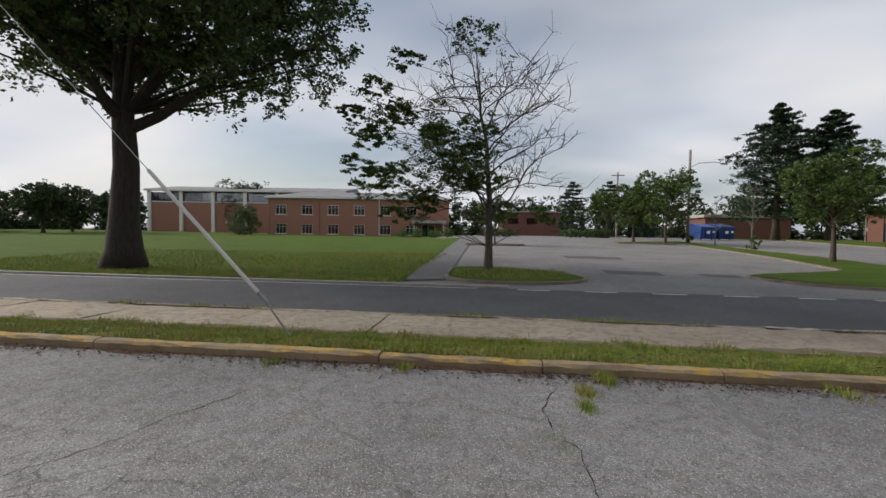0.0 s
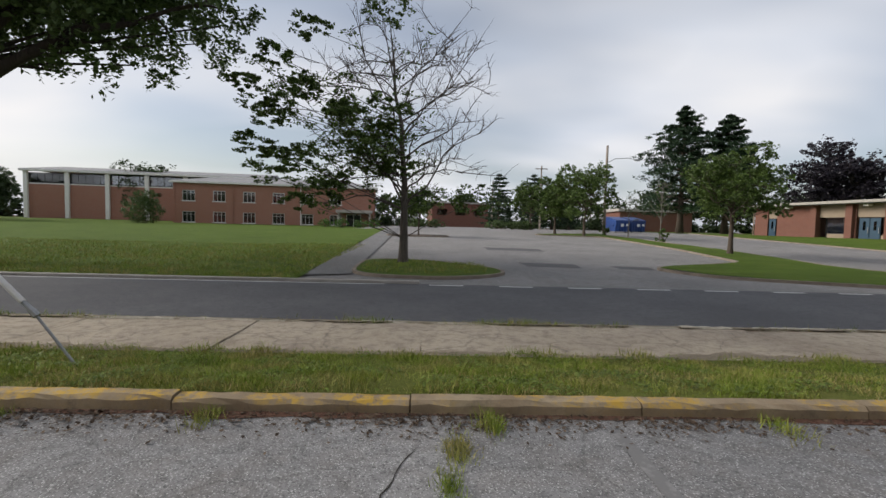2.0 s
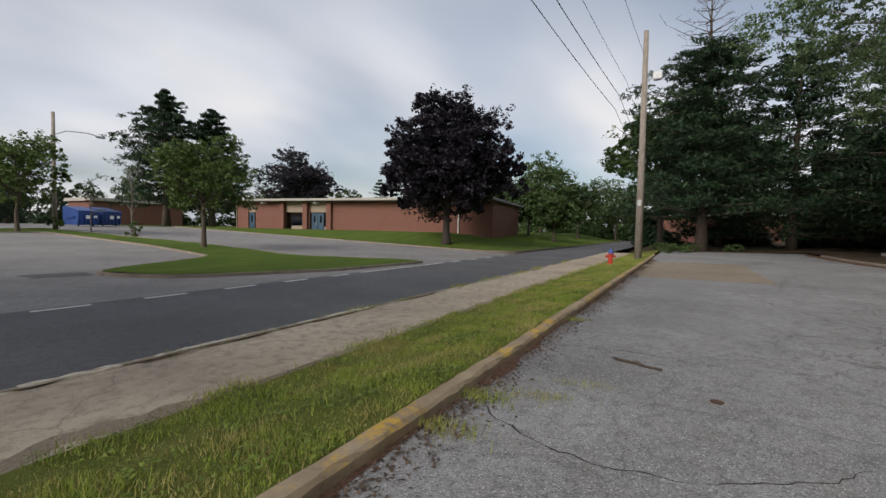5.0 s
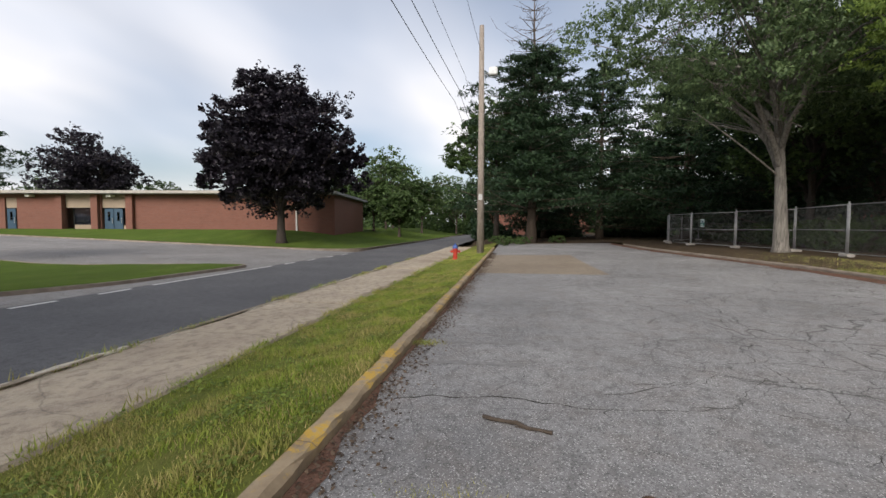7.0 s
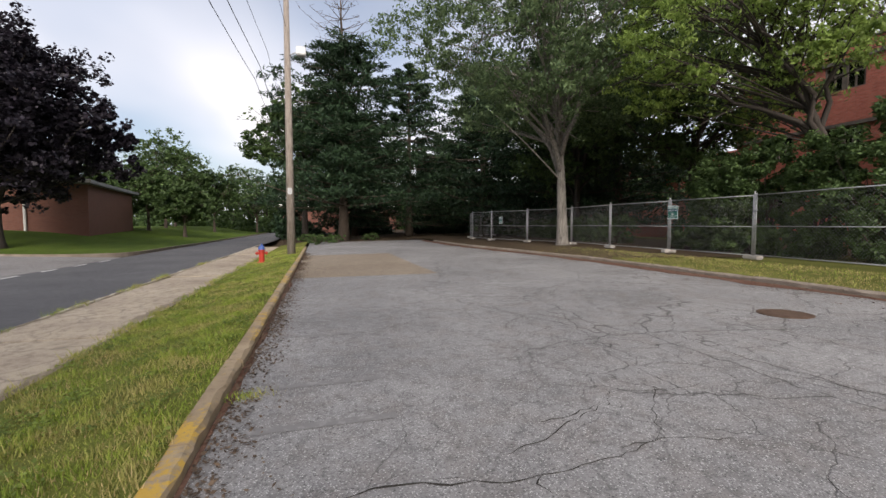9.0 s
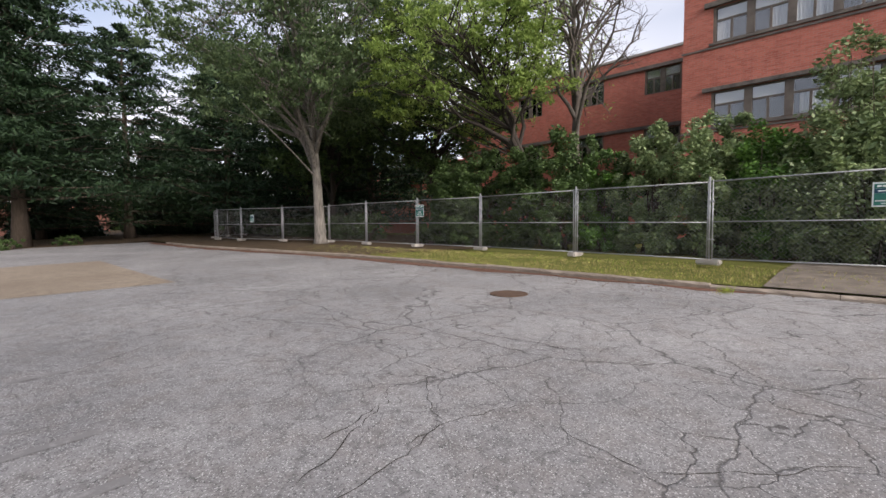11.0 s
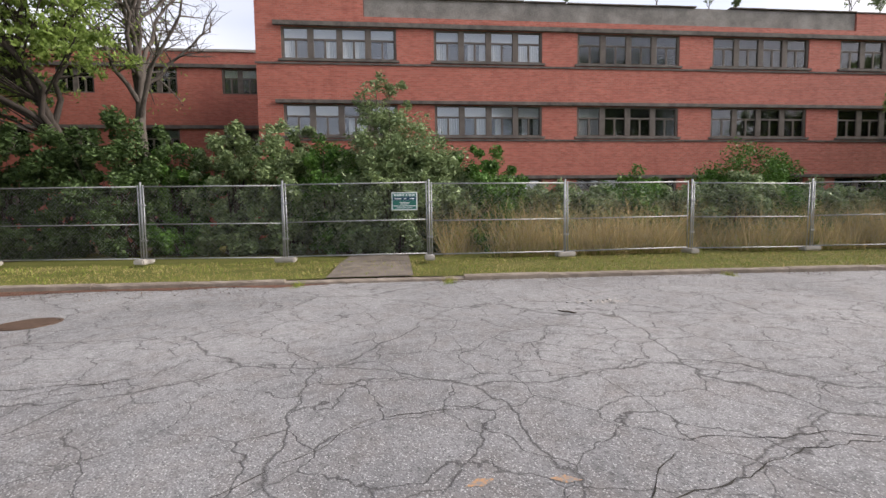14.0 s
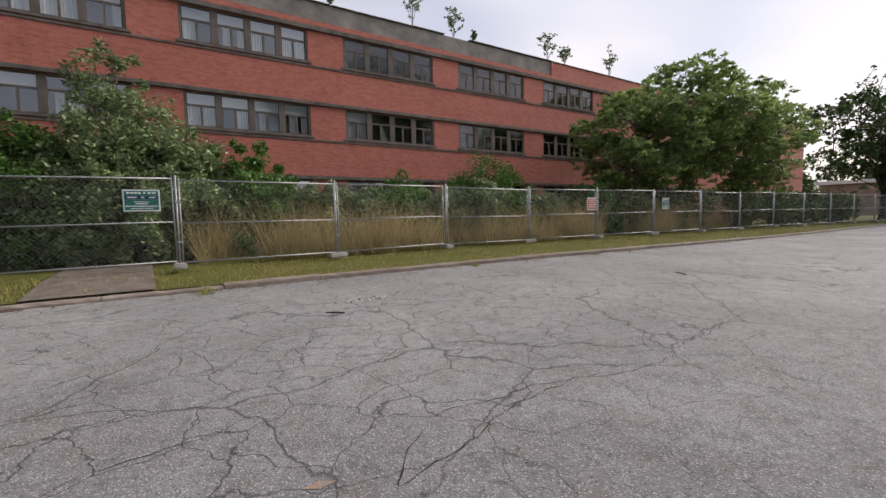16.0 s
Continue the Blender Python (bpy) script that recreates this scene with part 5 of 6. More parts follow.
for i in range(len(POSTS) - 1):
    (x0, y0), (x1, y1) = POSTS[i], POSTS[i + 1]
    d = math.hypot(x1 - x0, y1 - y0)
    z = gz(x0, y0) + 0.03
    z1 = gz(x1, y1) + 0.03
    p = new("panel")
    p.parent = fence
    p.matrix_basis = pose(x0, y0, z, 0, 0, math.degrees(math.atan2(y1 - y0, x1 - x0))) @ pose(0, 0, 0, 0, -math.degrees(math.atan2(z1 - z, d)) + random.uniform(-0.5, 0.5), 0)
    fm, wm = panel_meshes(d - 0.13)
    link_part("panel_frame", fm, p, pose(0.065, 0, 0.08))
    link_part("chain_mesh", wm, p, pose(0.065, 0, 0.08))
    link_part("post", _post, p, pose(0, 0, 0.06))
    link_part("concrete_foot", _block, p, pose(0, 0, 0, 0, 0, 90 * (i % 2) + random.uniform(-6, 6)))
    for zc in (0.6, 1.5):
        Geo().box(-0.035, 0.1, -0.03, 0.03, zc - 0.02, zc + 0.02).make("clamp", M_STEEL, p)


def fence_sign(i, u, zmid, w, h, red=False):
    (x0, y0), (x1, y1) = POSTS[i], POSTS[i + 1]
    a = math.atan2(y1 - y0, x1 - x0)
    x, y = x0 + (x1 - x0) * u, y0 + (y1 - y0) * u
    s = thing("fence_sign", x, y + 0.04, gz(x, y) + zmid, math.degrees(a),
              "faded red and white sign wired to the fence" if red else "green and white company sign wired to the fence", "sign")
    Geo().box(-w / 2, w / 2, -0.006, 0.0, -h / 2, h / 2, 0.002).make("board", M_SIGN_W, s)
    if red:
        Geo().box(-w * 0.44, w * 0.44, -0.01, -0.0065, -h * 0.42, h * 0.42).make("field", M_RED_SIGN, s)
        for k in range(4):
            Geo().box(-w * 0.34, w * 0.34, -0.013, -0.0105, h * (0.26 - 0.18 * k), h * (0.33 - 0.18 * k)).make("lettering", M_SIGN_W, s)
        return
    Geo().box(-w * 0.46, w * 0.46, -0.01, -0.0065, -h * 0.44, h * 0.05).make("field", M_GREEN_SIGN, s)
    Geo().box(-w * 0.46, w * 0.46, -0.01, -0.0065, h * 0.055, h * 0.24).make("band", M_NAVY_SIGN, s)
    Geo().box(-w * 0.46, w * 0.46, -0.01, -0.0065, h * 0.25, h * 0.44).make("top_field", M_GREEN_SIGN, s)
    x = -w * 0.4
    for k, cw in enumerate((0.11, 0.1, 0.1, 0.1, 0.04, 0.08, 0.04, 0.11, 0.05, 0.08)):
        if k not in (4, 6):
            Geo().box(x, x + cw * w * 0.8, -0.013, -0.0105, h * 0.305, h * 0.385).make("lettering", M_SIGN_W, s)
        x += cw * w
    for a0, a1, b0, b1 in ((-0.38, -0.12, 0.12, 0.17), (-0.02, 0.08, 0.12, 0.17), (0.2, 0.38, 0.12, 0.17), (-0.2, 0.2, -0.08, -0.05), (-0.16, 0.16, -0.17, -0.13), (-0.44, 0.44, -0.28, -0.24), (-0.3, 0.3, -0.38, -0.35)):
        Geo().box(a0 * w, a1 * w, -0.013, -0.0105, b0 * h, b1 * h).make("lettering", M_SIGN_W, s)


fence_sign(11, 0.83, 1.55, 0.66, 0.46)
fence_sign(8, 0.06, 1.55, 0.5, 0.5)
fence_sign(15, 0.9, 1.45, 0.52, 0.5, True)
fence_sign(17, 0.22, 1.45, 0.5, 0.5)
fence_sign(4, 0.3, 1.4, 0.35, 0.45)

# ---- poles, wires, hydrant, dumpsters ----
pole = thing("utility_pole", 29.1, 5.95, -0.05, 0, "tall weathered wooden utility pole with a floodlight", "utility pole")
Geo().tube([(0, 0, -0.2), (0.03, 0, 6), (0.06, 0.02, 12.3)], [0.2, 0.165, 0.125], 14).make("shaft", M_POLE, pole, smooth=True)
Geo().tube([(0, 0, 9.6), (-0.2, -0.5, 9.75)], 0.03, 8).box(-0.45, -0.05, -0.85, -0.42, 9.55, 9.95, 0.04).make("floodlight", M_STEEL, pole)
Geo().tube([(0.2, 0.02, 0), (0.2, 0.0, 4.5)], 0.035, 8).make("conduit", M_STEEL, pole)
Geo().box(-0.2, -0.13, -0.1, 0.1, 3.0, 3.3).make("pole_tag", M_STEEL, pole)
pole_w = thing("utility_pole", -13.0, 5.75, -0.05, 0, "tall weathered wooden utility pole held by a guy wire", "utility pole")
Geo().tube([(0, 0, -0.2), (0, 0, 6), (0, 0, 12)], [0.2, 0.165, 0.125], 14).make("shaft", M_POLE, pole_w, smooth=True)
Geo().box(-0.08, 0.08, -0.3, 2.6, 8.6, 8.75).make("crossarm", M_POLE, pole_w)


def cable(name, a, b, sag, r, label, mat=M_CABLE):
    g = Geo()
    a, b = Vector(a), Vector(b)
    g.tube([a.lerp(b, t) - Vector((0, 0, 4 * sag * t * (1 - t))) for t in [k / 24 for k in range(25)]], r, 5)
    return tagged(g.make(name, mat), label, "cable")


for y0, z0, rr in ((7.4, 8.3, 0.013), (7.2, 9.0, 0.015), (6.85, 9.7, 0.009), (6.0, 10.9, 0.009)):
    cable("overhead_cable", (-13, y0, z0 + 0.5), (29.1, y0, z0), 0.7, rr, "dark overhead cable sagging along the road")
    cable("overhead_cable", (29.1, y0, z0), (90, y0 + 1.5, z0), 0.9, rr, "dark overhead cable sagging along the road")

guy = thing("guy_wire", -2.98, 5.9, -0.05, 0, "steel guy wire with white plastic guard", "guy wire")
gd = Vector((-10.0, -0.15, 10.15)).normalized()
Geo().tube([(0.03, 0, -0.2), tuple(gd * 0.75)], 0.014, 8).make("anchor_rod", M_STEEL, guy)
Geo().tube([tuple(gd * 0.7), tuple(gd * 0.78)], 0.035, 8).tube([tuple(gd * 0.78), tuple(gd * 0.95)], [0.03, 0.018], 8).make("clamp", M_STEEL, guy)
Geo().tube([tuple(gd * 0.9), tuple(gd * 3.4)], 0.029, 10).make("guard", M_WHITE, guy, label="white plastic sleeve")
Geo().tube([tuple(gd * 0.9), tuple(gd * 14.4)], 0.007, 6).make("strand", M_STEEL, guy)

hyd = thing("fire_hydrant", 26.9, 7.0, -0.17, 20, "red fire hydrant with blue bonnet on the verge", "fire hydrant")
Geo().lathe([(0.17, 0), (0.17, 0.04), (0.115, 0.06), (0.11, 0.5), (0.15, 0.52), (0.15, 0.56), (0.12, 0.57)], 16).make("barrel", M_RED, hyd, smooth=False)
Geo().lathe([(0.14, 0.571), (0.14, 0.62), (0.12, 0.7), (0.06, 0.76), (0.035, 0.77), (0.035, 0.83)], 16).make("bonnet", M_HBLUE, hyd)
for a, s in ((90, 1.0), (-90, 1.0), (0, 1.35)):
    Geo().lathe([(0.05 * s, 0.1), (0.055 * s, 0.18), (0.075 * s, 0.18), (0.075 * s, 0.23), (0.03, 0.23), (0.025, 0.26)], 12, pose(0, 0, 0.42, 0, 90, a)).make("outlet_cap", M_RED, hyd)

lamp_pole = thing("street_lamp", 18.7, 50.0, gz(18.7, 50), 0, "wooden pole with a curved street lamp arm", "street lamp")
Geo().tube([(0, 0, -0.3), (0, 0, 9.8)], [0.17, 0.12], 12).make("shaft", M_POLE, lamp_pole, smooth=True)
Geo().tube([(0, 0, 7.9), (0.9, 0, 8.4), (2.4, 0, 8.5), (3.2, 0, 8.35)], 0.035, 8).make("arm", M_STEEL, lamp_pole)
Geo().box(3.0, 3.7, -0.14, 0.14, 8.22, 8.4, 0.05).make("lamp_head", M_STEEL, lamp_pole)
p2 = thing("utility_pole", 17.2, 75, gz(17.2, 75), 0, "distant wooden utility pole with crossarm", "utility pole")
Geo().tube([(0, 0, -0.3), (0, 0, 10.6)], [0.16, 0.11], 10).make("shaft", M_POLE, p2)
Geo().box(-1.0, 1.0, -0.06, 0.06, 10.0, 10.15).make("crossarm", M_POLE, p2)
p3 = thing("utility_pole", 11.5, 95, gz(11.5, 95), 0, "distant wooden utility pole with crossarm", "utility pole")
Geo().tube([(0, 0, -0.3), (0, 0, 10.0)], [0.16, 0.11], 10).make("shaft", M_POLE, p3)


def dumpster(x, y, rz, mat, label):
    d = thing("dumpster", x, y, gz(x, y) - 0.05, rz, label, "dumpster", "blue dumpsters")
    w, dp = 2.25, 1.8
    Geo().add([(-w / 2, -dp / 2, 0.15), (w / 2, -dp / 2, 0.15), (w / 2, dp / 2, 0.15), (-w / 2, dp / 2, 0.15), (-w / 2, -dp / 2 - 0.15, 1.55), (w / 2, -dp / 2 - 0.15, 1.55), (w / 2, dp / 2, 2.0), (-w / 2, dp / 2, 2.0)],
              [(0, 3, 2, 1), (4, 5, 6, 7), (0, 1, 5, 4), (1, 2, 6, 5), (2, 3, 7, 6), (3, 0, 4, 7)]).make("body", mat, d)
    for k in range(5):
        xx = -w / 2 + 0.25 + k * 0.43
        Geo().box(xx, xx + 0.09, -dp / 2 - 0.17, -dp / 2 - 0.02, 0.2, 1.3, 0.01).make("rib", mat, d)
    for k in (0, 1):
        Geo().add([(-w / 2 + k * w / 2 + 0.02, -dp / 2 - 0.2, 1.57), (-w / 2 + (k + 1) * w / 2 - 0.02, -dp / 2 - 0.2, 1.57), (-w / 2 + (k + 1) * w / 2 - 0.02, dp / 2, 2.03), (-w / 2 + k * w / 2 + 0.02, dp / 2, 2.03),
                   (-w / 2 + k * w / 2 + 0.02, -dp / 2 - 0.2, 1.63), (-w / 2 + (k + 1) * w / 2 - 0.02, -dp / 2 - 0.2, 1.63), (-w / 2 + (k + 1) * w / 2 - 0.02, dp / 2, 2.09), (-w / 2 + k * w / 2 + 0.02, dp / 2, 2.09)],
                  [(0, 3, 2, 1), (4, 5, 6, 7), (0, 1, 5, 4), (1, 2, 6, 5), (2, 3, 7, 6), (3, 0, 4, 7)]).make("lid", mat, d)
    Geo().box(-0.35, 0.1, -dp / 2 - 0.2, -dp / 2 - 0.171, 0.8, 1.15).box(0.5, 0.85, -dp / 2 - 0.2, -dp / 2 - 0.171, 0.9, 1.15).make("sticker", M_SIGN_W, d)
    for sx in (-1, 1):
        Geo().box(min(sx * w / 2, sx * (w / 2 + 0.12)), max(sx * w / 2, sx * (w / 2 + 0.12)), -0.6, 0.5, 0.85, 1.02, 0.02).make("lift_sleeve", mat, d)
        Geo().lathe([(0.09, 0), (0.09, 0.06)], 12, pose(sx * 0.8, -0.6, 0.09, 90, 0, 0)).make("wheel", M_CABLE, d)


dumpster(24.0, 59.5, 20, M_BLUE, "blue steel dumpster with closed lids")
dumpster(26.6, 60.6, 20, M_BLUE_DARK, "dark blue steel dumpster with closed lids")

# ---- small things on the lot ----
mh = thing("manhole_cover", 11.56, -2.55, gz(11.56, -2.55), 0, "rusty round iron manhole cover in the asphalt", "manhole cover")
Geo().lathe([(0.36, -0.05), (0.36, 0.008), (0.325, 0.012), (0.315, 0.004)], 28).make("ring", M_RUST, mh)
Geo().lathe([(0.305, -0.05), (0.305, 0.009), (0.29, 0.012)], 28).make("lid", M_RUST, mh)


vc = thing("valve_cover", 7.53, 2.97, gz(7.53, 2.97), 0, "small rusty iron valve cover sunk in the asphalt", "valve cover")
Geo().lathe([(0.055, -0.05), (0.055, 0.006), (0.045, 0.009), (0.042, 0.002)], 18).make("ring", M_RUST, vc)
Geo().lathe([(0.038, -0.05), (0.038, 0.004), (0.032, 0.006)], 18).make("lid", M_RUST, vc)
for x, y, a in ((6.12, 1.55, 0.3), (5.65, 1.57, -0.2)):
    c, d = 0.09 * math.cos(a), 0.09 * math.sin(a)
    sheet("paint_mark", [(x - c, y - d), (x + d * 0.4, y - c * 0.45), (x + c, y + d), (x - d * 0.5, y + c * 0.4)], M_ORANGE, 0.004, 1.0, "faded orange survey paint mark on the asphalt", "road marking")


def stick(x, y, ln, rz, rad, seed):
    r = random.Random(seed)
    s = thing("fallen_branch", x, y, gz(x, y) + rad * 0.6, rz, "broken brown stick lying on the asphalt", "branch")
    pts = [(-ln / 2 + ln * k / 6, r.uniform(-1, 1) * 0.03 * ln, r.uniform(0, 0.012)) for k in range(7)]
    Geo().tube(pts, [rad * (0.6 + 0.5 * r.random()) for _ in pts], 8).make("wood", B_BROWN, s, smooth=True)
    Geo().tube([pts[2], (pts[2][0] + 0.06, pts[2][1] + 0.09, 0.03)], [rad * 0.5, rad * 0.2], 6).make("twig", B_BROWN, s)


stick(8.33, 3.69, 0.54, 67, 0.017, 3)
stick(4.2, -2.18, 0.28, -45, 0.011, 4)
stick(-3.2, -1.2, 0.35, 60, 0.012, 5)


# ---- cracks, patches and litter bands on the lot ----
def crack(a, b, bend, width, seed):
    """A jagged open crack in the asphalt from a to b."""
    r = random.Random(seed)
    a, b = Vector((*a, 0)), Vector((*b, 0))
    side = (b - a).cross(Vector((0, 0, 1))).normalized()
    n = max(8, int((b - a).length / 0.07))
    g = Geo()
    drift = 0.0
    for i in range(n + 1):
        t = i / n
        drift += r.uniform(-0.03, 0.03) - 0.08 * drift
        p = a.lerp(b, t) + side * (bend * 4 * t * (1 - t) + drift)
        w = (0.46 if p.y > 3.0 else 0.34) * width * (0.3 + 1.0 * r.random()) * min(1.0, 6 * min(t, 1 - t) + 0.15)
        z = 0.018 * (K_N - across(p.x, p.y)) + 0.003
        g.v += [(p.x - side.x * w / 2, p.y - side.y * w / 2, z), (p.x + side.x * w / 2, p.y + side.y * w / 2, z)]
    g.f = [(2 * i, 2 * i + 1, 2 * i + 3, 2 * i + 2) for i in range(n)]
    return structure(g.make("asphalt_crack", M_CRACK), "long dark crack in the asphalt", "crack")


for k, (a, b, bend, width) in enumerate((
        ((-2.98, 1.9), (-2.4, 3.8), 0.1, 0.024), ((0.48, 4.3), (0.36, 3.3), 0.05, 0.026), ((0.36, 3.3), (0.55, 2.3), -0.06, 0.022),
        ((6.5, 4.75), (6.05, 4.05), 0.05, 0.034), ((6.05, 4.05), (6.05, 3.1), 0.06, 0.032), ((6.05, 3.1), (6.75, 2.2), 0.1, 0.03), ((6.3, 2.5), (5.6, 1.7), -0.05, 0.022),
        ((8.85, 3.54), (8.95, 1.9), 0.25, 0.022), ((8.95, 1.9), (9.7, 1.3), -0.04, 0.02), ((12.25, 4.0), (13.75, 0.2), -0.3, 0.026), ((8.7, 4.85), (8.75, 3.2), -0.1, 0.04),
        ((9.0, 3.1), (9.45, 2.0), 0.07, 0.028), ((9.45, 2.0), (9.72, 1.8), 0.02, 0.028), ((9.72, 1.8), (9.6, 0.9), 0.08, 0.026), ((8.8, 2.75), (8.45, 2.8), 0.15, 0.024),
        ((12.95, 0.5), (10.6, 1.05), 0.1, 0.026), ((10.6, 1.05), (9.85, 0.1), 0.12, 0.024), ((13.4, 3.8), (13.6, 1.4), 0.06, 0.03), ((13.6, 1.4), (12.4, 1.2), 0.1, 0.024),
        ((9.38, 2.7), (9.53, 2.05), 0.03, 0.03), ((8.85, 2.35), (8.65, 1.3), -0.1, 0.028), ((11.0, -0.05), (8.85, -0.15), -0.1, 0.03), ((8.3, 1.35), (7.6, 1.6), 0.05, 0.022),
        ((14.2, 0.8), (13.9, 0.1), 0.04, 0.022), ((9.75, 0.12), (8.8, -0.3), -0.05, 0.028), ((8.8, -0.3), (8.7, -0.8), 0.03, 0.024), ((3.0, 1.45), (4.85, 1.35), 0.06, 0.028),
        ((4.85, 1.35), (5.4, 1.75), 0.04, 0.026), ((6.2, -1.8), (5.9, -0.6), -0.08, 0.022), ((5.9, -0.6), (5.2, -0.2), 0.06, 0.022), ((5.3, 1.85), (4.3, 1.55), 0.06, 0.03),
        ((4.3, 1.55), (3.3, 1.4), -0.06, 0.03), ((3.3, 1.4), (2.0, 1.5), 0.05, 0.026), ((7.3, -0.5), (5.7, -0.7), -0.1, 0.026), ((6.7, 0.72), (5.7, 0.48), 0.03, 0.026),
        ((3.4, -0.05), (3.0, 0.42), 0.06, 0.024), ((3.0, 0.42), (1.9, 0.05), 0.08, 0.024), ((20.2, 5.0), (18.5, 0.9), 0.05, 0.03), ((7.6, 1.6), (6.7, 0.72), 0.08, 0.022),
        ((2.0, 1.5), (-1.5, 1.3), -0.15, 0.026), ((15.5, -1.2), (13.9, 0.1), 0.15, 0.024), ((8.7, -0.8), (7.3, -0.5), 0.1, 0.022), ((5.7, -0.7), (3.4, -0.05), 0.15, 0.024))):
    crack(a, b, bend, width, k + 1)
sheet("tan_patch", [(19.2, 5.1), (18.8, 1.1), (21.9, 1.2), (28.1, 1.3), (28.3, 5.3)], M_TAN, 0.005, 1.0, "tan-coloured worn asphalt patch at the lot's end", "asphalt patch", zfun=lambda x, y: 0.018 * (K_N - across(x, y)))
band = []
r = random.Random(8)
for i in range(36):
    x = 8.0 + i
    band.append((x, south_kerb(x) + 0.1 + 0.42 * min(1, i / 9) + r.uniform(-0.1, 0.2)))
sheet("needle_litter", [(8.0, south_kerb(8) + 0.01)] + [(x, south_kerb(x) + 0.01) for x in np.arange(10.0, 43.5, 3)] + [(43.5, south_kerb(43.5) + 0.01)] + band[::-1], M_NEEDLES, 0.006, 1.0,
      "reddish brown needle litter along the kerb", "leaf litter", zfun=lambda x, y: 0.018 * (K_N - across(x, y)))
dirt = [(-12 + i * 0.5, K_N + 0.02 * (-12 + i * 0.5) - 0.03 - abs(r.gauss(0, 0.06))) for i in range(90)]
sheet("gutter_dirt", [(x, K_N + 0.02 * x - 0.003) for x in np.arange(-12, 33, 3.0)][::-1] + dirt, M_NEEDLES, 0.004, 1.0, "brown dirt gathered at the kerb's foot", "dirt", zfun=lambda x, y: 0.018 * (K_N - across(x, y)))

# ---- trees and shrubs ----
tree("oak_tree", -16.4, 16.6, gz(-16.4, 16.6), 0.68, 6.0, (0.4, 0, 13.7, 11.6, 10.8, 7.6), 34, 9, 150000, 0.22, L_OAK, B_DARK, "large dark oak with thick trunk on the lawn", 11,
     cluster=0.075, low=-0.97, limb_rise=0.25, base=1.45, lobes=130, lobe=0.25, stout=0.85, reach_k=0.2)
tree("dying_tree", -0.9, 19.2, gz(-0.9, 19.2), 0.2, 2.2, (-0.8, 0, 6.1, 6.2, 4.4, 5.6), 34, 8, 32000, 0.13, L_GREEN, B_TWIG, "half-dead tree with bare upper branches and leafy lower limbs", 5,
     cluster=0.07, flat=0.4, bare=lambda e: (e.x > 0.8 and e.z > 3.2) or (e.z > 5.9 - 0.35 * e.x and (e.x * 7.3 + e.y * 5.1) % 1.0 < 0.88), limb_rise=0.3, low=-0.8, lobes=80, lobe=0.18, stout=0.5, reach_k=0.24)
tree("young_tree", 17.9, 27.5, gz(17.9, 27.5), 0.17, 1.9, (0, 0, 4.0, 2.9, 2.9, 2.7), 16, 7, 16000, 0.17, L_GREEN, B_BROWN, "small green tree on the grass island", 21, cluster=0.12, lobes=26, lobe=0.36, low=-0.8)
maple = tree("purple_maple", 37.2, 22.6, gz(37.2, 22.6), 0.38, 2.4, (0, 0, 6.9, 6.9, 6.9, 6.6), 24, 7, 100000, 0.24, L_MAPLE, B_DARK, "purple-leaved maple with a dense dark crown", 31, cluster=0.1, low=-0.75, lobes=92, lobe=0.25, aspect=0.75, taper=0.34)
for x, y, h, w, s in ((15.2, 46.0, 7.6, 3.3, 41), (13.4, 50.5, 6.5, 2.6, 42), (13.0, 62, 7.0, 3.0, 43)):
    tree("parking_tree", x, y, gz(x, y), 0.16, 1.9, (0, 0, h * 0.58, w, w, h * 0.44), 14, 7, 12000, 0.22, L_GREEN, B_BROWN, "green tree beside the parking lot", s, cluster=0.1, lobes=24, lobe=0.34, low=-0.8, group="parking lot trees")
for x, y, h, s in ((19.5, 45.5, 5.2, 51), (19.6, 39.3, 6.2, 52)):
    tree("thin_tree", x, y, gz(x, y), 0.07, 1.6, (0, 0, h * 0.65, 1.1, 1.1, h * 0.35), 9, 5, 260, 0.14, L_GREEN, B_GREY, "thin young tree with few leaves", s, cluster=0.15)
tree("mulch_tree", -1.3, 39.4, gz(-1.3, 39.4), 0.09, 1.4, (0, 0, 2.6, 2.1, 2.0, 1.3), 10, 7, 3500, 0.22, L_GREEN, B_BROWN, "small spreading tree on a mulch island", 53, cluster=0.2)
pine("conifer", 39.6, 72.9, 1.1, 0.5, 20.5, 3.5, 8.0, 20, 20000, "tall dark conifer with drooping tiers", 61, size=0.75)
pine("conifer", 46.0, 71.5, 1.1, 0.5, 19.0, 3.5, 7.5, 18, 18000, "tall dark conifer with drooping tiers", 62, size=0.75)
for x, y, h, s in ((11.8, 86.7, 10.5, 63), (17.6, 82, 10.0, 64), (21.5, 84, 9.0, 65), (26, 88, 8.5, 66), (90, 72, 12.5, 67), (99, 62, 12, 68)):
    pine("far_conifer", x, y, gz(x, y), 0.25, h, 0.8, 3.4, 14, 4500, "dark far-off conifer behind the lot", s, size=0.6, group="far conifers")
for x, y, z, h, w, s in ((73, 84, 1.5, 17.5, 8.0, 71), (70, 76, 1.2, 15, 7.0, 72)):
    tree("copper_beech", x, y, z, 0.4, 3, (0, 0, h * 0.55, w, w, h * 0.44), 16, 7, 14000, 0.5, L_MAPLE, B_DARK, "dark purple beech behind the low building", s, cluster=0.1, lobes=40, lobe=0.3, low=-0.95)

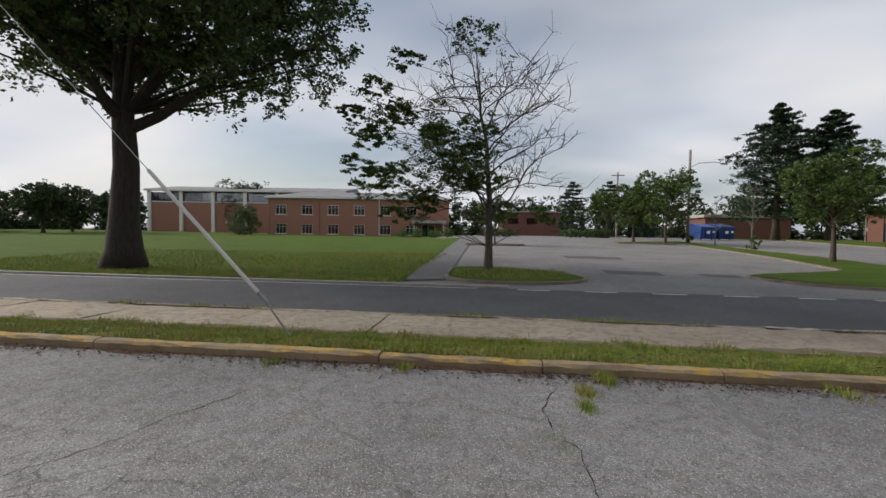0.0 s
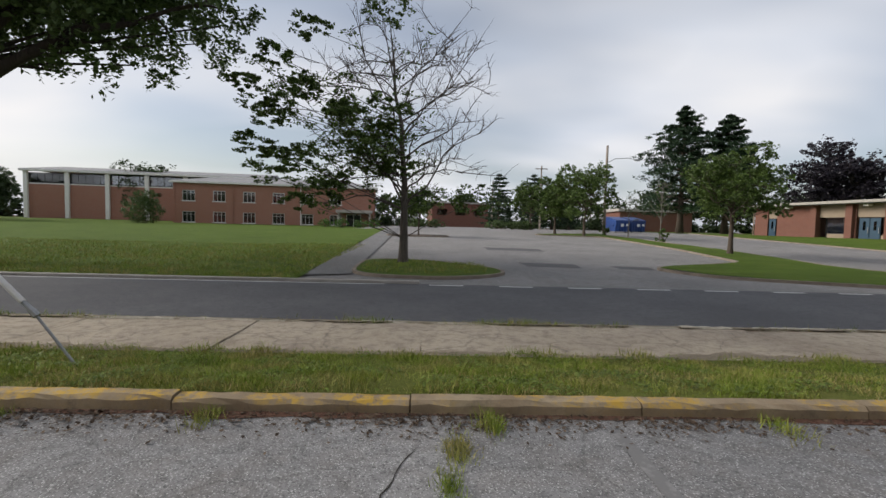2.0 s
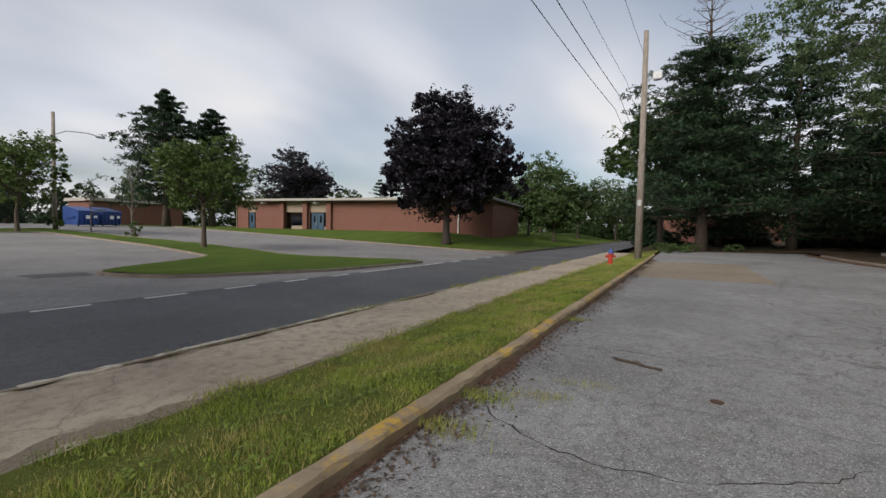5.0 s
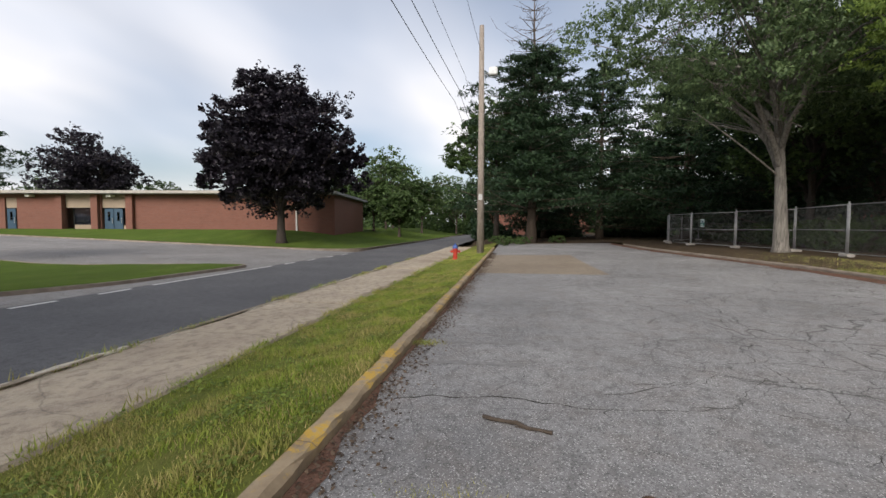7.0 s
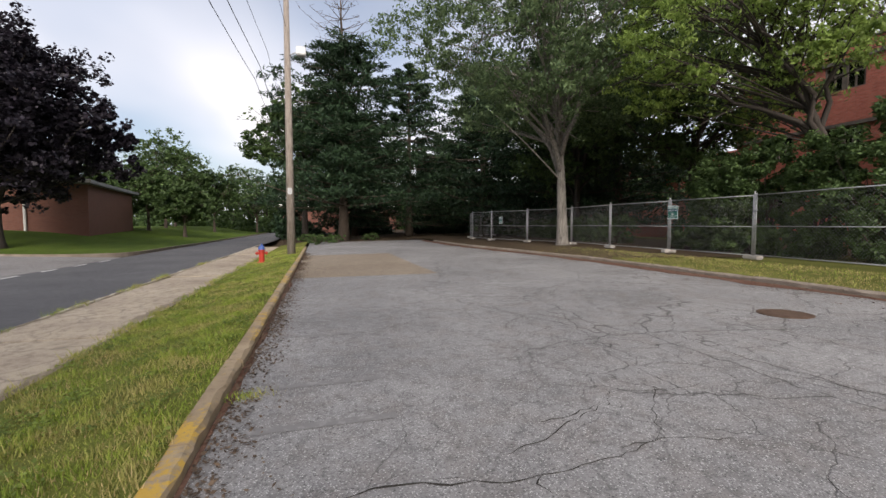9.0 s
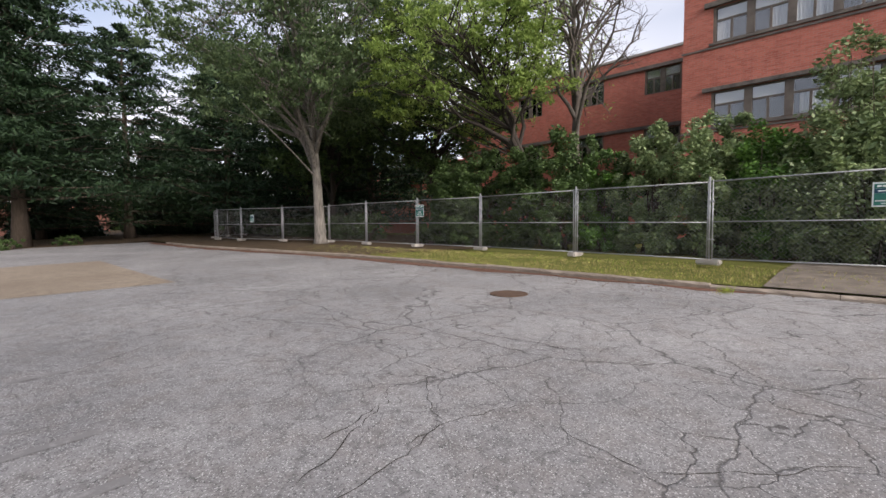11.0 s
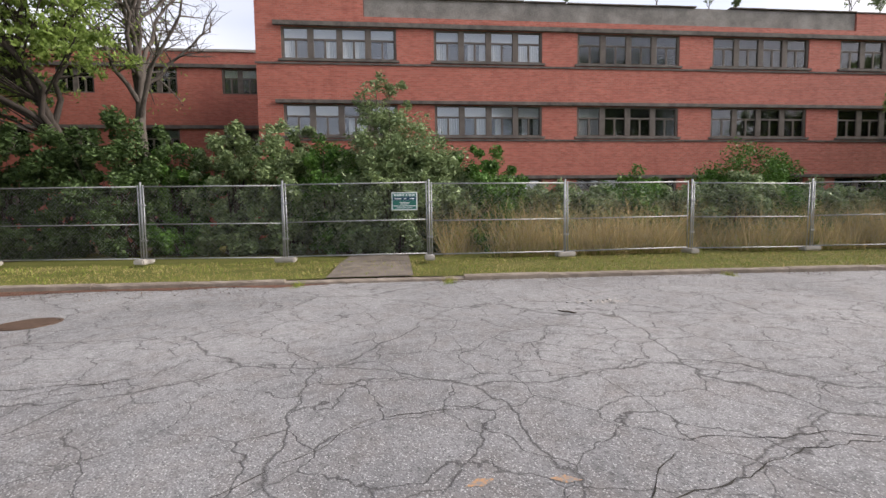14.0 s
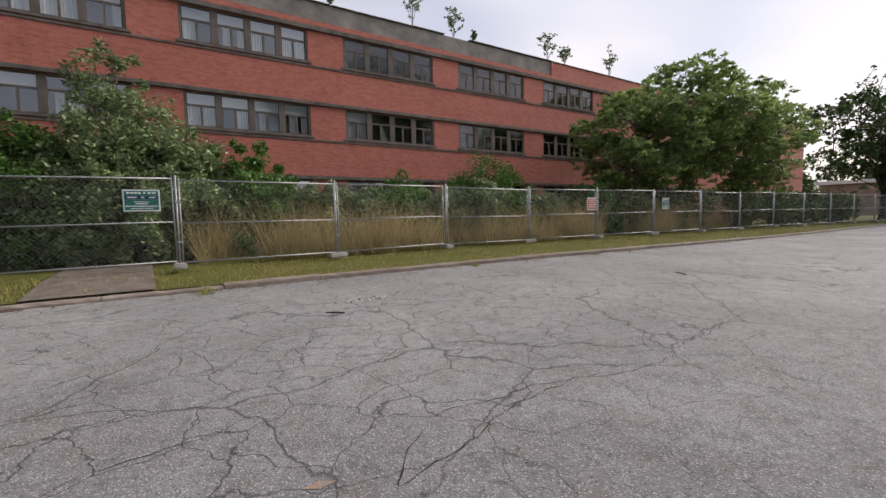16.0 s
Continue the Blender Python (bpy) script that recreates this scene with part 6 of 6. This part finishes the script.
# pines and oaks east of the lot
pine("white_pine", 46.0, 2.9, 0.1, 0.42, 22.0, 3.2, 7.2, 22, 45000, "white pine with a dead bare top", 81, dead_top=0.28, size=0.42, per=7)
for x, y, h, rr, s in ((52, -4, 18, 7, 82), (47.5, -10.5, 17, 6.5, 83), (41.5, -15, 18, 7, 84), (36, -17.5, 16, 6.0, 85), (56, -14, 19, 7, 86), (63, 1, 16, 6, 87), (46, -20, 19, 7, 88)):
    pine("white_pine", x, y, 0.2, 0.36, h, 1.6, rr * 1.15, 18, 24000, "dark white pine shading the end of the lot", s, size=0.5, group="dark pines", per=7)
tree("oak_tree", 53, 6.5, 0.1, 0.35, 3.5, (0, 0, 9.5, 5.5, 5.5, 6.5), 22, 9, 20000, 0.36, L_MID, B_DARK, "green oak behind the white pine", 91, cluster=0.12, lobes=30, lobe=0.32)
tree("locust_tree", 27.6, -7.95, gz(27.6, -7.95), 0.31, 3.7, (-0.6, 1.4, 10.6, 7.8, 7.8, 6.4), 30, 9, 90000, 0.18, L_LOC_DARK, B_PALE, "pale-barked locust tree forking beside the fence", 92, cluster=0.1, droop=0.8, limb_rise=0.45,
     low=-0.9, lobes=78, lobe=0.27, stout=1.0, reach_k=0.22, flat=0.5, aspect=0.4, lean=(-0.02, 0.03))
tree("leaning_locust", 17.0, -13.0, 0.35, 0.24, 3.6, (3.2, 2.4, 8.2, 6.2, 4.6, 4.2), 22, 8, 34000, 0.17, L_LOCUST, B_DARK, "leaning locust with bright feathery foliage behind the fence", 93, cluster=0.1, droop=0.9, lean=(0.14, 0.07),
     low=-0.8, lobes=44, lobe=0.26, flat=0.45, aspect=0.4)
tree("locust_tree", 16.6, -14.6, 0.35, 0.3, 5.0, (-0.3, 0.5, 10.8, 4.8, 4.2, 5.0), 24, 10, 14000, 0.15, L_LOCUST, B_TWIG, "old grey locust tree with dead twigs", 94, cluster=0.12, droop=0.7,
     bare=lambda e: e.x < -0.6 and e.z > 7.0, lobes=24, lobe=0.24, stout=0.8, aspect=0.4)
tree("shade_tree", 26.5, -15.5, 0.35, 0.28, 3.0, (0, 0, 8.0, 5.0, 4.5, 5.5), 16, 7, 20000, 0.26, L_MID, B_DARK, "dark green tree crowding the recessed wing", 95, cluster=0.12, droop=0.4, lobes=40, lobe=0.3, low=-0.9)
tree("shade_tree", 34.5, -13.0, 0.35, 0.28, 2.6, (0, 0, 8.5, 5.5, 5.0, 6.4), 16, 7, 26000, 0.28, L_MID, B_DARK, "dark green tree crowding the fence's end", 96, cluster=0.12, droop=0.4, lobes=40, lobe=0.3, low=-0.95)
for x, y, w, h, s in ((78, 27, 6, 14, 101), (84, 22, 5, 11, 102), (70, 33, 5, 10, 103), (92, 30, 7, 14, 104), (66, 25, 3.5, 8, 105), (100, 18, 7, 13, 106), (62, 20, 3, 6.5, 107)):
    tree("roadside_tree", x, y, gz(x, y), 0.22, 2.2, (0, 0, h * 0.58, w, w, h * 0.42), 16, 7, 11000, 0.38, L_MID, B_BROWN, "green tree along the far end of the road", s, cluster=0.12, lobes=26, lobe=0.34, low=-0.8, group="roadside trees")

# ailanthus and the trees west of the building
for x, y, w, h, n, s in ((-17.0, -11.2, 3.8, 8.2, 15000, 111), (-22.0, -10.6, 4.6, 10.8, 20000, 112), (-27.0, -9.4, 4.2, 9.6, 15000, 113)):
    tree("ailanthus", x, y, 0.35, 0.17, 1.6, (0, 0, h * 0.6, w, w * 0.9, h * 0.43), 16, 7, int(n * 1.5), 0.27, L_AIL, B_GREY, "spreading ailanthus tree crowding the brick wall", s, cluster=0.1, droop=0.35, group="ailanthus thicket", low=-0.95, flat=0.35, lobes=44, lobe=0.27, aspect=0.4)
tree("west_tree", -46, -6.6, 0.3, 0.3, 2.4, (0, 0, 7.2, 5.6, 5.5, 6.0), 20, 8, 14000, 0.34, L_MID, B_DARK, "dark green tree at the far end of the lot", 114, cluster=0.12, lobes=34, lobe=0.3, low=-0.9)
tree("west_tree", -60, -2, 0.3, 0.3, 2.4, (0, 0, 6.6, 6, 6, 5.2), 18, 8, 9000, 0.45, L_MID, B_DARK, "dark green tree at the far end of the lot", 115, cluster=0.12, lobes=30, lobe=0.32, low=-0.9)

# shrubs behind the fence
r = random.Random(4)
for i in range(24):
    x = 22.5 - i * 1.75 + r.uniform(-0.4, 0.4)
    y = -11.1 + r.uniform(-0.5, 0.4) - (0.3 if x > 9 else 0.0)
    h = (2.6 if x > 9 else 2.2) + 0.35 * r.random() if x > 3.5 else 1.25 + 0.3 * r.random()
    blobs = [(r.uniform(-0.6, 0.6), r.uniform(-0.6, 0.6), h * r.uniform(0.55, 0.9), r.uniform(0.85, 1.2), h * r.uniform(0.6, 0.85)) for _ in range(3)] + [(0, 0.4, 0.55, 1.15, 0.6)]
    # from x 15 on, darker leaves put the overhanging trees' shade into the colour
    shrub("shrub", x, y, 0.38, blobs, 26000, 0.135, (L_SHRUB, L_SHRUB, L_YEW)[i % 3] if x < 15 else L_MID, "overgrown green shrub behind the fence", 200 + i, "overgrown shrubs")
shrub("tall_shrub", 7.0, -11.6, 0.38, [(0.3, 0, 1.8, 1.9, 1.8), (-0.4, 0.1, 3.2, 1.6, 1.5), (0.0, 0, 4.7, 0.9, 1.3), (1.2, 0.2, 1.4, 1.5, 1.4), (-1.8, 0, 2.4, 1.1, 1.2), (-2.2, 0.2, 1.4, 1.3, 1.4)], 46000, 0.13, L_SHRUB, "tall loose shrub growing against the brick wall", 240, stems=10)
shrub("yew_bush", 10.2, -12.6, 0.38, [(0, 0, 2.0, 1.45, 1.8), (-1.3, 0, 1.8, 1.2, 1.6)], 22000, 0.11, L_YEW, "dense bright green yew bush against the wall", 241)
shrub("yew_bush", 3.0, -13.4, 0.38, [(0, 0, 1.6, 1.1, 1.9), (0.7, 0, 2.2, 0.6, 1.5), (1.3, 0, 1.4, 1.0, 1.5), (-1.1, 0, 1.3, 1.0, 1.3)], 22000, 0.11, L_YEW, "dense bright green yew bush against the wall", 242)
shrub("yew_bush", -6.8, -12.3, 0.38, [(0, 0, 1.75, 1.5, 1.9), (1.4, 0, 1.3, 1.1, 1.4), (-1.3, 0, 1.5, 1.1, 1.5)], 30000, 0.11, L_YEW, "large rounded yew bush against the wall", 243)
shrub("yew_bush", -2.4, -12.8, 0.38, [(0, 0, 1.4, 1.2, 1.4), (-1.3, 0, 1.2, 1.0, 1.2)], 18000, 0.11, L_YEW, "rounded green bush against the wall", 244)
for i, (x, y) in enumerate(((-12.6, -11.2), (-15.2, -10.6), (-19.5, -9.6), (-24.5, -8.8), (-29, -8.4), (-33.5, -8.2), (-38, -7.6))):
    shrub("shrub", x, y, 0.38, [(0, 0, 1.2, 1.4, 1.3), (1.2, 0.2, 0.9, 1.1, 0.9), (-1.1, -0.2, 1.0, 1.1, 1.1)], 5000, 0.18, L_GREEN, "overgrown green shrub behind the fence", 260 + i, "overgrown shrubs")
# undergrowth at the pines
for i, (x, y) in enumerate(((40.5, 4.9), (42.6, 3.6), (46, 0.6), (44.5, 5.8))):
    shrub("undergrowth", x, y, 0.05, [(0, 0, 0.3, 0.9, 0.35), (0.9, 0.2, 0.25, 0.7, 0.3)], 2200, 0.14, L_MID, "low green undergrowth at the lot's end", 280 + i, "undergrowth")
for i in range(9):
    x, y = 30 + i * 3.4, -12.8 - 0.35 * i
    shrub("dark_shrub", x, y, 0.3, [(0, 0, 0.8, 1.5, 1.0), (1.3, 0.3, 0.7, 1.2, 0.8)], 2600, 0.18, L_MID, "dark shrub in the pines' shade", 300 + i, "dark shrubs")
# bushes across the road
shrub("conical_bush", -44.2, 68.0, gz(-44.2, 68), [(0, 0, 2.0, 2.6, 2.0), (0.3, 0, 3.4, 1.7, 1.5)], 4500, 0.3, L_OAK, "dark rounded bush before the brick building", 320)
for i, (x, y, w) in enumerate(((8.3, 62.5, 1.5), (10.6, 62.6, 1.5), (12.4, 62.6, 1.3), (-3.0, 60.5, 1.4), (-0.8, 60.4, 1.4))):
    shrub("hedge", x, y, gz(x, y) - 0.05, [(0, 0, 0.55, w, 0.65), (0.9, 0, 0.5, w * 0.8, 0.6)], 1500, 0.2, L_OAK, "low dark clipped hedge in the lot", 330 + i, "lot hedges")
for i, (x, y) in enumerate(((-17.5, 70.5), (-14.8, 70.2), (-11.6, 68), (-9.4, 66))):
    shrub("flowering_bush", x, y, gz(x, y), [(0, 0, 0.6, 1.1, 0.7)], 900, 0.2, L_YEW, "rounded yellow-green bush by the entrance", 340 + i, "entrance bushes")
shrub("small_bush", 19.4, 38.4, gz(19.4, 38.4), [(0, 0, 0.5, 0.5, 0.6)], 900, 0.14, L_GREEN, "small green bush at the foot of a thin tree", 350)
shrub("small_bush", 18.6, 49.4, gz(18.6, 49.4), [(0, 0, 0.5, 0.5, 0.5)], 700, 0.16, L_GREEN, "small green bush at the foot of a lamp pole", 351)
# distant woods
def woods(name, pts, h0, h1, leaves, size, mat, label, seed):
    """A far belt of trees along a line, as one uneven mass of leaves on trunks."""
    r = random.Random(seed)
    tips, spread = [], []
    g = Geo()
    for (x0, y0), (x1, y1) in zip(pts, pts[1:]):
        n = max(2, int(math.hypot(x1 - x0, y1 - y0) / 5.5))
        for i in range(n):
            t = (i + r.random()) / n
            x, y, h = x0 + (x1 - x0) * t + r.uniform(-3, 3), y0 + (y1 - y0) * t + r.uniform(-4, 4), r.uniform(h0, h1)
            z = gz(x, y) - 0.3
            g.tube([(x, y, z - 0.3), (x + 0.2, y, z + h * 0.6)], [0.25, 0.1], 6, False)
            for _ in range(34):
                d = Vector((r.gauss(0, 1), r.gauss(0, 1), r.gauss(0, 1))).normalized() * r.uniform(0.45, 1.0)
                tips.append((x + d.x * h * 0.42, y + d.y * h * 0.42, z + h * 0.53 + d.z * h * 0.47))
                spread.append(h * r.uniform(0.07, 0.14))
            for _ in range(26):
                tips.append((x + r.uniform(-4, 4), y + r.uniform(-3, 3), z + r.uniform(0.2, 2.2)))
                spread.append(r.uniform(0.8, 1.6))
    w = thing(name, 0, 0, 0, 0, label, "woods", kind="stuff")
    g.make("trunks", B_DARK, w)
    link_part("foliage", quads_mesh("foliage", leaf_cloud(tips, spread, leaves, size, 0.9, 0.1), mat), w)
    return w


woods("far_woods", [(-160, 40), (-120, 78), (-84, 112), (-30, 128)], 8, 12, 60000, 0.9, L_FAR, "far belt of green trees beyond the lawn", 1)
woods("far_woods", [(-30, 150), (30, 150), (80, 128), (125, 90)], 9, 14, 60000, 0.9, L_FAR, "far belt of green trees behind the buildings", 2)
woods("far_woods", [(125, 90), (130, 40), (128, 5), (110, -30)], 9, 14, 60000, 0.9, L_MID, "far belt of green trees at the road's end", 3)
woods("far_woods", [(114, 58), (112, 30), (108, 8)], 4, 7, 20000, 0.6, L_MID, "low green thicket across the road's end", 6)
woods("dark_woods", [(72, 8), (66, -8), (60, -20), (46, -28)], 12, 17, 60000, 0.5, L_PINE, "dark dense trees closing the lot's end", 7)
woods("far_woods", [(108, -12), (86, -24), (66, -30), (40, -34)], 8, 13, 60000, 0.7, L_MID, "dark belt of trees beyond the pines", 4)
woods("far_woods", [(-60, -30), (-85, -24), (-100, 0), (-130, 20)], 7, 11, 26000, 0.7, L_MID, "far belt of green trees west of the lot", 5)
for i, (x, y, h) in enumerate(((-74, 60, 8.5), (-66, 66, 7.5), (-80, 70, 9), (-88, 58, 8), (-60, 92, 12.5), (-96, 66, 9))):
    tree("lawn_tree", x, y, 0.7, 0.25, 1.4, (0, 0, h * 0.55, h * 0.55, h * 0.5, h * 0.44), 14, 7, 10000, 0.42, L_FAR, B_DARK, "rounded green tree at the edge of the lawn", 430 + i, group="lawn trees", cluster=0.12, low=-0.95, lobes=30, lobe=0.34)

# saplings rooted on the roof edge
for i, (x, h) in enumerate(((4.0, 1.2), (1.2, 1.5), (-1.2, 0.8), (-5.6, 2.6), (-8.2, 2.0), (-9.6, 0.7), (-15.6, 2.2), (-17.2, 1.6), (-22, 2.0))):
    tree("roof_sapling", x, FACE - 0.5, TOPZ + 0.3, 0.025, 0.25, (0, 0, h * 0.62, h * 0.3, h * 0.25, h * 0.42), 9, 5, 650, 0.11, L_SHRUB, B_GREY, "spindly sapling growing on the roof edge", 520 + i, cluster=0.16, group="roof saplings", category="sapling")

# ---- grass ----
def scatter(n, x0, x1, v0, v1, keep=None):
    pts = []
    for _ in range(n):
        x, v = random.uniform(x0, x1), random.uniform(v0, v1)
        y = v + 0.02 * x
        if keep is None or keep(x, y):
            pts.append((x, y, gz(x, y) - 0.005))
    return pts


def clumpy(scale, cut):
    return lambda x, y: noise.noise(Vector((x * scale, y * scale, 1.7))) + random.uniform(-0.35, 0.35) > cut


verge = blades("verge_grass", scatter(130000, -9, 16, K_N + 0.15, 7.1, clumpy(1.6, -0.18)) + scatter(30000, 16, 36, K_N + 0.15, 7.0, clumpy(1.1, -0.3)), 0.042, 0.009, M_BLADE)
tagged(verge, "short green grass blades on the verge", "grass", kind="stuff")
dry = blades("dry_verge_grass", scatter(40000, -9, 20, K_N + 0.13, 7.06, clumpy(0.9, 0.08)), 0.035, 0.008, M_DRYBLADE)
tagged(dry, "straw-coloured dry grass blades on the verge", "grass", kind="stuff")
sg = []
for _ in range(50000):
    x = random.uniform(-24, 30)
    y = south_kerb(x) - 0.15 - random.random() * 2.6
    if not (6.3 < x < 8.1 and random.random() < 0.6) and random.random() > (x - 18) / 9:
        sg.append((x, y, gz(x, y) - 0.005))
tagged(blades("dry_south_grass", sg[::2], 0.035, 0.01, M_DRYBLADE), "dry grass below the fence", "grass", kind="stuff")
tagged(blades("south_grass", sg[::3], 0.05, 0.012, M_BLADE), "short green grass below the fence", "grass", kind="stuff")
tall = []
for _ in range(40000):
    x = random.uniform(-24, 5.3)
    y = -8.2 - random.random() * 1.9 - (0.2 if x < 0 else 0.1)
    if noise.noise(Vector((x * 0.5, y * 0.5, 2))) + random.uniform(-0.25, 0.25) > -0.05:
        tall.append((x, y, 0.37))
tagged(blades("tall_dry_grass", tall, 0.95, 0.018, M_DRYBLADE), "tall straw-coloured grass behind the fence", "grass", kind="stuff")
tagged(blades("tall_green_grass", [p for p in tall[::2]], 0.5, 0.014, M_BLADE), "tall green grass behind the fence", "grass", kind="stuff")

# ---- litter and weeds ----
def flakes(name, pts, size, mat, label, category):
    p = np.asarray(pts)
    n = len(p)
    a = rng.random(n) * 2 * math.pi
    ln = size * (0.5 + rng.random(n))[:, None]
    u = np.stack([np.cos(a), np.sin(a), rng.normal(size=n) * 0.25], 1) * ln * 0.5
    w = np.stack([-np.sin(a), np.cos(a), rng.normal(size=n) * 0.35], 1) * ln * 0.28
    q = np.empty((n, 4, 3))
    q[:, 0], q[:, 1], q[:, 2], q[:, 3] = p - u, p + w, p + u, p - w
    q[:, :, 2] += 0.012
    return tagged(new(name, quads_mesh(name, q.reshape(-1, 3), mat)), label, category, kind="stuff")


M_DEAD = leaf("dead_leaves", (0.06, 0.04, 0.027), (0.15, 0.105, 0.07), 0.8, 0.1)
pts = []
for _ in range(20000):
    x = random.uniform(-9, 30)
    d = abs(random.gauss(0, 0.17))
    if noise.noise(Vector((x * 0.7, 5, 0))) + random.uniform(-0.4, 0.4) > -0.15:
        y = K_N + 0.02 * x - 0.02 - d
        pts.append((x, y, gz(x, y)))
for _ in range(9000):
    x = random.uniform(-14, 34)
    d = abs(random.gauss(0, 0.22 if x < 9 else 0.6))
    if noise.noise(Vector((x * 0.5, 9, 0))) + random.uniform(-0.4, 0.4) > (0.15 if x < 9 else -0.3):
        y = south_kerb(x) + 0.03 + d
        pts.append((x, y, gz(x, y)))
flakes("dead_leaf_litter", pts, 0.032, M_DEAD, "brown dead leaves gathered along the kerbs", "leaf litter")
pts = []
for _ in range(16000):
    x, y = random.uniform(-9, 30), 0
    v = random.choice((ROAD_S - 0.16, ROAD_S - 0.12, 7.0, 7.06)) + random.gauss(0, 0.06)
    if noise.noise(Vector((x * 0.8, v, 4))) + random.uniform(-0.3, 0.3) > 0.12:
        pts.append((x, v + 0.02 * x, -0.19))
tagged(blades("sidewalk_weeds", pts, 0.07, 0.012, M_BLADE), "weeds growing in the sidewalk joints", "weeds", kind="stuff")


def tuft(x, y, n, h, w, seed):
    r = random.Random(seed)
    t = thing("weed_tuft", x, y, gz(x, y), 0, "green weed tuft growing from a crack in the asphalt", "weed", "weed tufts")
    tagged(blades("foliage", [(r.gauss(0, w * 0.55), r.gauss(0, w * 1.2), -0.01) for _ in range(n * 2)], h * 0.65, 0.008, M_BLADE, t), kind="stuff")


for i, (x, y, n, h, w) in enumerate(((0.75, 4.25, 260, 0.07, 0.09), (0.68, 3.85, 130, 0.07, 0.07), (1.0, 4.62, 140, 0.13, 0.08), (-1.1, 4.66, 110, 0.1, 0.1), (3.2, 4.7, 120, 0.1, 0.12), (5.9, 4.75, 160, 0.1, 0.15), (6.6, 4.78, 140, 0.1, 0.15),
                                     (6.9, 4.3, 120, 0.06, 0.14), (7.4, 4.1, 90, 0.05, 0.15), (10.5, 4.85, 90, 0.08, 0.1), (0.4, 3.1, 80, 0.04, 0.12), (-2.6, 4.6, 90, 0.08, 0.1), (8.6, -5.1, 120, 0.1, 0.12), (5.6, -5.1, 160, 0.12, 0.14), (-0.5, -5.0, 90, 0.1, 0.1), (-5, -4.85, 90, 0.1, 0.1))):
    tuft(x, y, n, h, w, 600 + i)
sheet("south_path", [(6.3, -5.385), (8.1, -5.385), (8.05, -11.0), (6.35, -11.0)], M_PATH_OLD, 0.012, 1.0, "old concrete path stub running under the fence", "footpath")

# broad-leaved weeds in the verge
pts = []
for _ in range(60000):
    x, v = random.uniform(-9, 24), random.uniform(K_N + 0.15, 7.0)
    y = v + 0.02 * x
    if noise.noise(Vector((x * 1.6, y * 1.6, 6))) + random.uniform(-0.2, 0.2) > 0.12:
        pts.append((x, y, gz(x, y) + random.uniform(0, 0.03)))
flakes("verge_weeds", pts, 0.038, leaf("weed_leaves", (0.10, 0.145, 0.024), (0.22, 0.29, 0.055), 0.6, 0.3), "low clover and weeds in the verge", "weeds")
tall = [p for p in scatter(46000, -9, 20, K_N + 0.16, 7.12, clumpy(2.6, 0.24))]
tagged(blades("verge_tufts", tall, 0.075, 0.009, M_BLADE), "longer grass tufts on the verge", "grass", kind="stuff")

lawn_pts = []
for _ in range(60000):
    x, y = random.uniform(-26, 2.6), 14.6 + 14 * random.random() ** 1.6
    if x < -3.9 and y > 14.6 + 0.02 * x or (-2.2 < x < 2.3 and 15.9 < y < 19.6 and math.hypot((x - 0.1) / 2.5, (y - 17.7) / 2.1) < 1):
        lawn_pts.append((x, y, gz(x, y) + (0.05 if x > -3 else 0.0)))
tagged(blades("lawn_grass", lawn_pts, 0.09, 0.02, M_BLADE), "mown grass blades on the lawn across the road", "grass", kind="stuff")
flakes("pale_litter", [(3.4 + random.gauss(0, 0.25), -2.8 + random.gauss(0, 0.1), gz(3.4, -2.8)) for _ in range(70)], 0.06, M_CONC, "pale shredded litter on the asphalt", "litter")
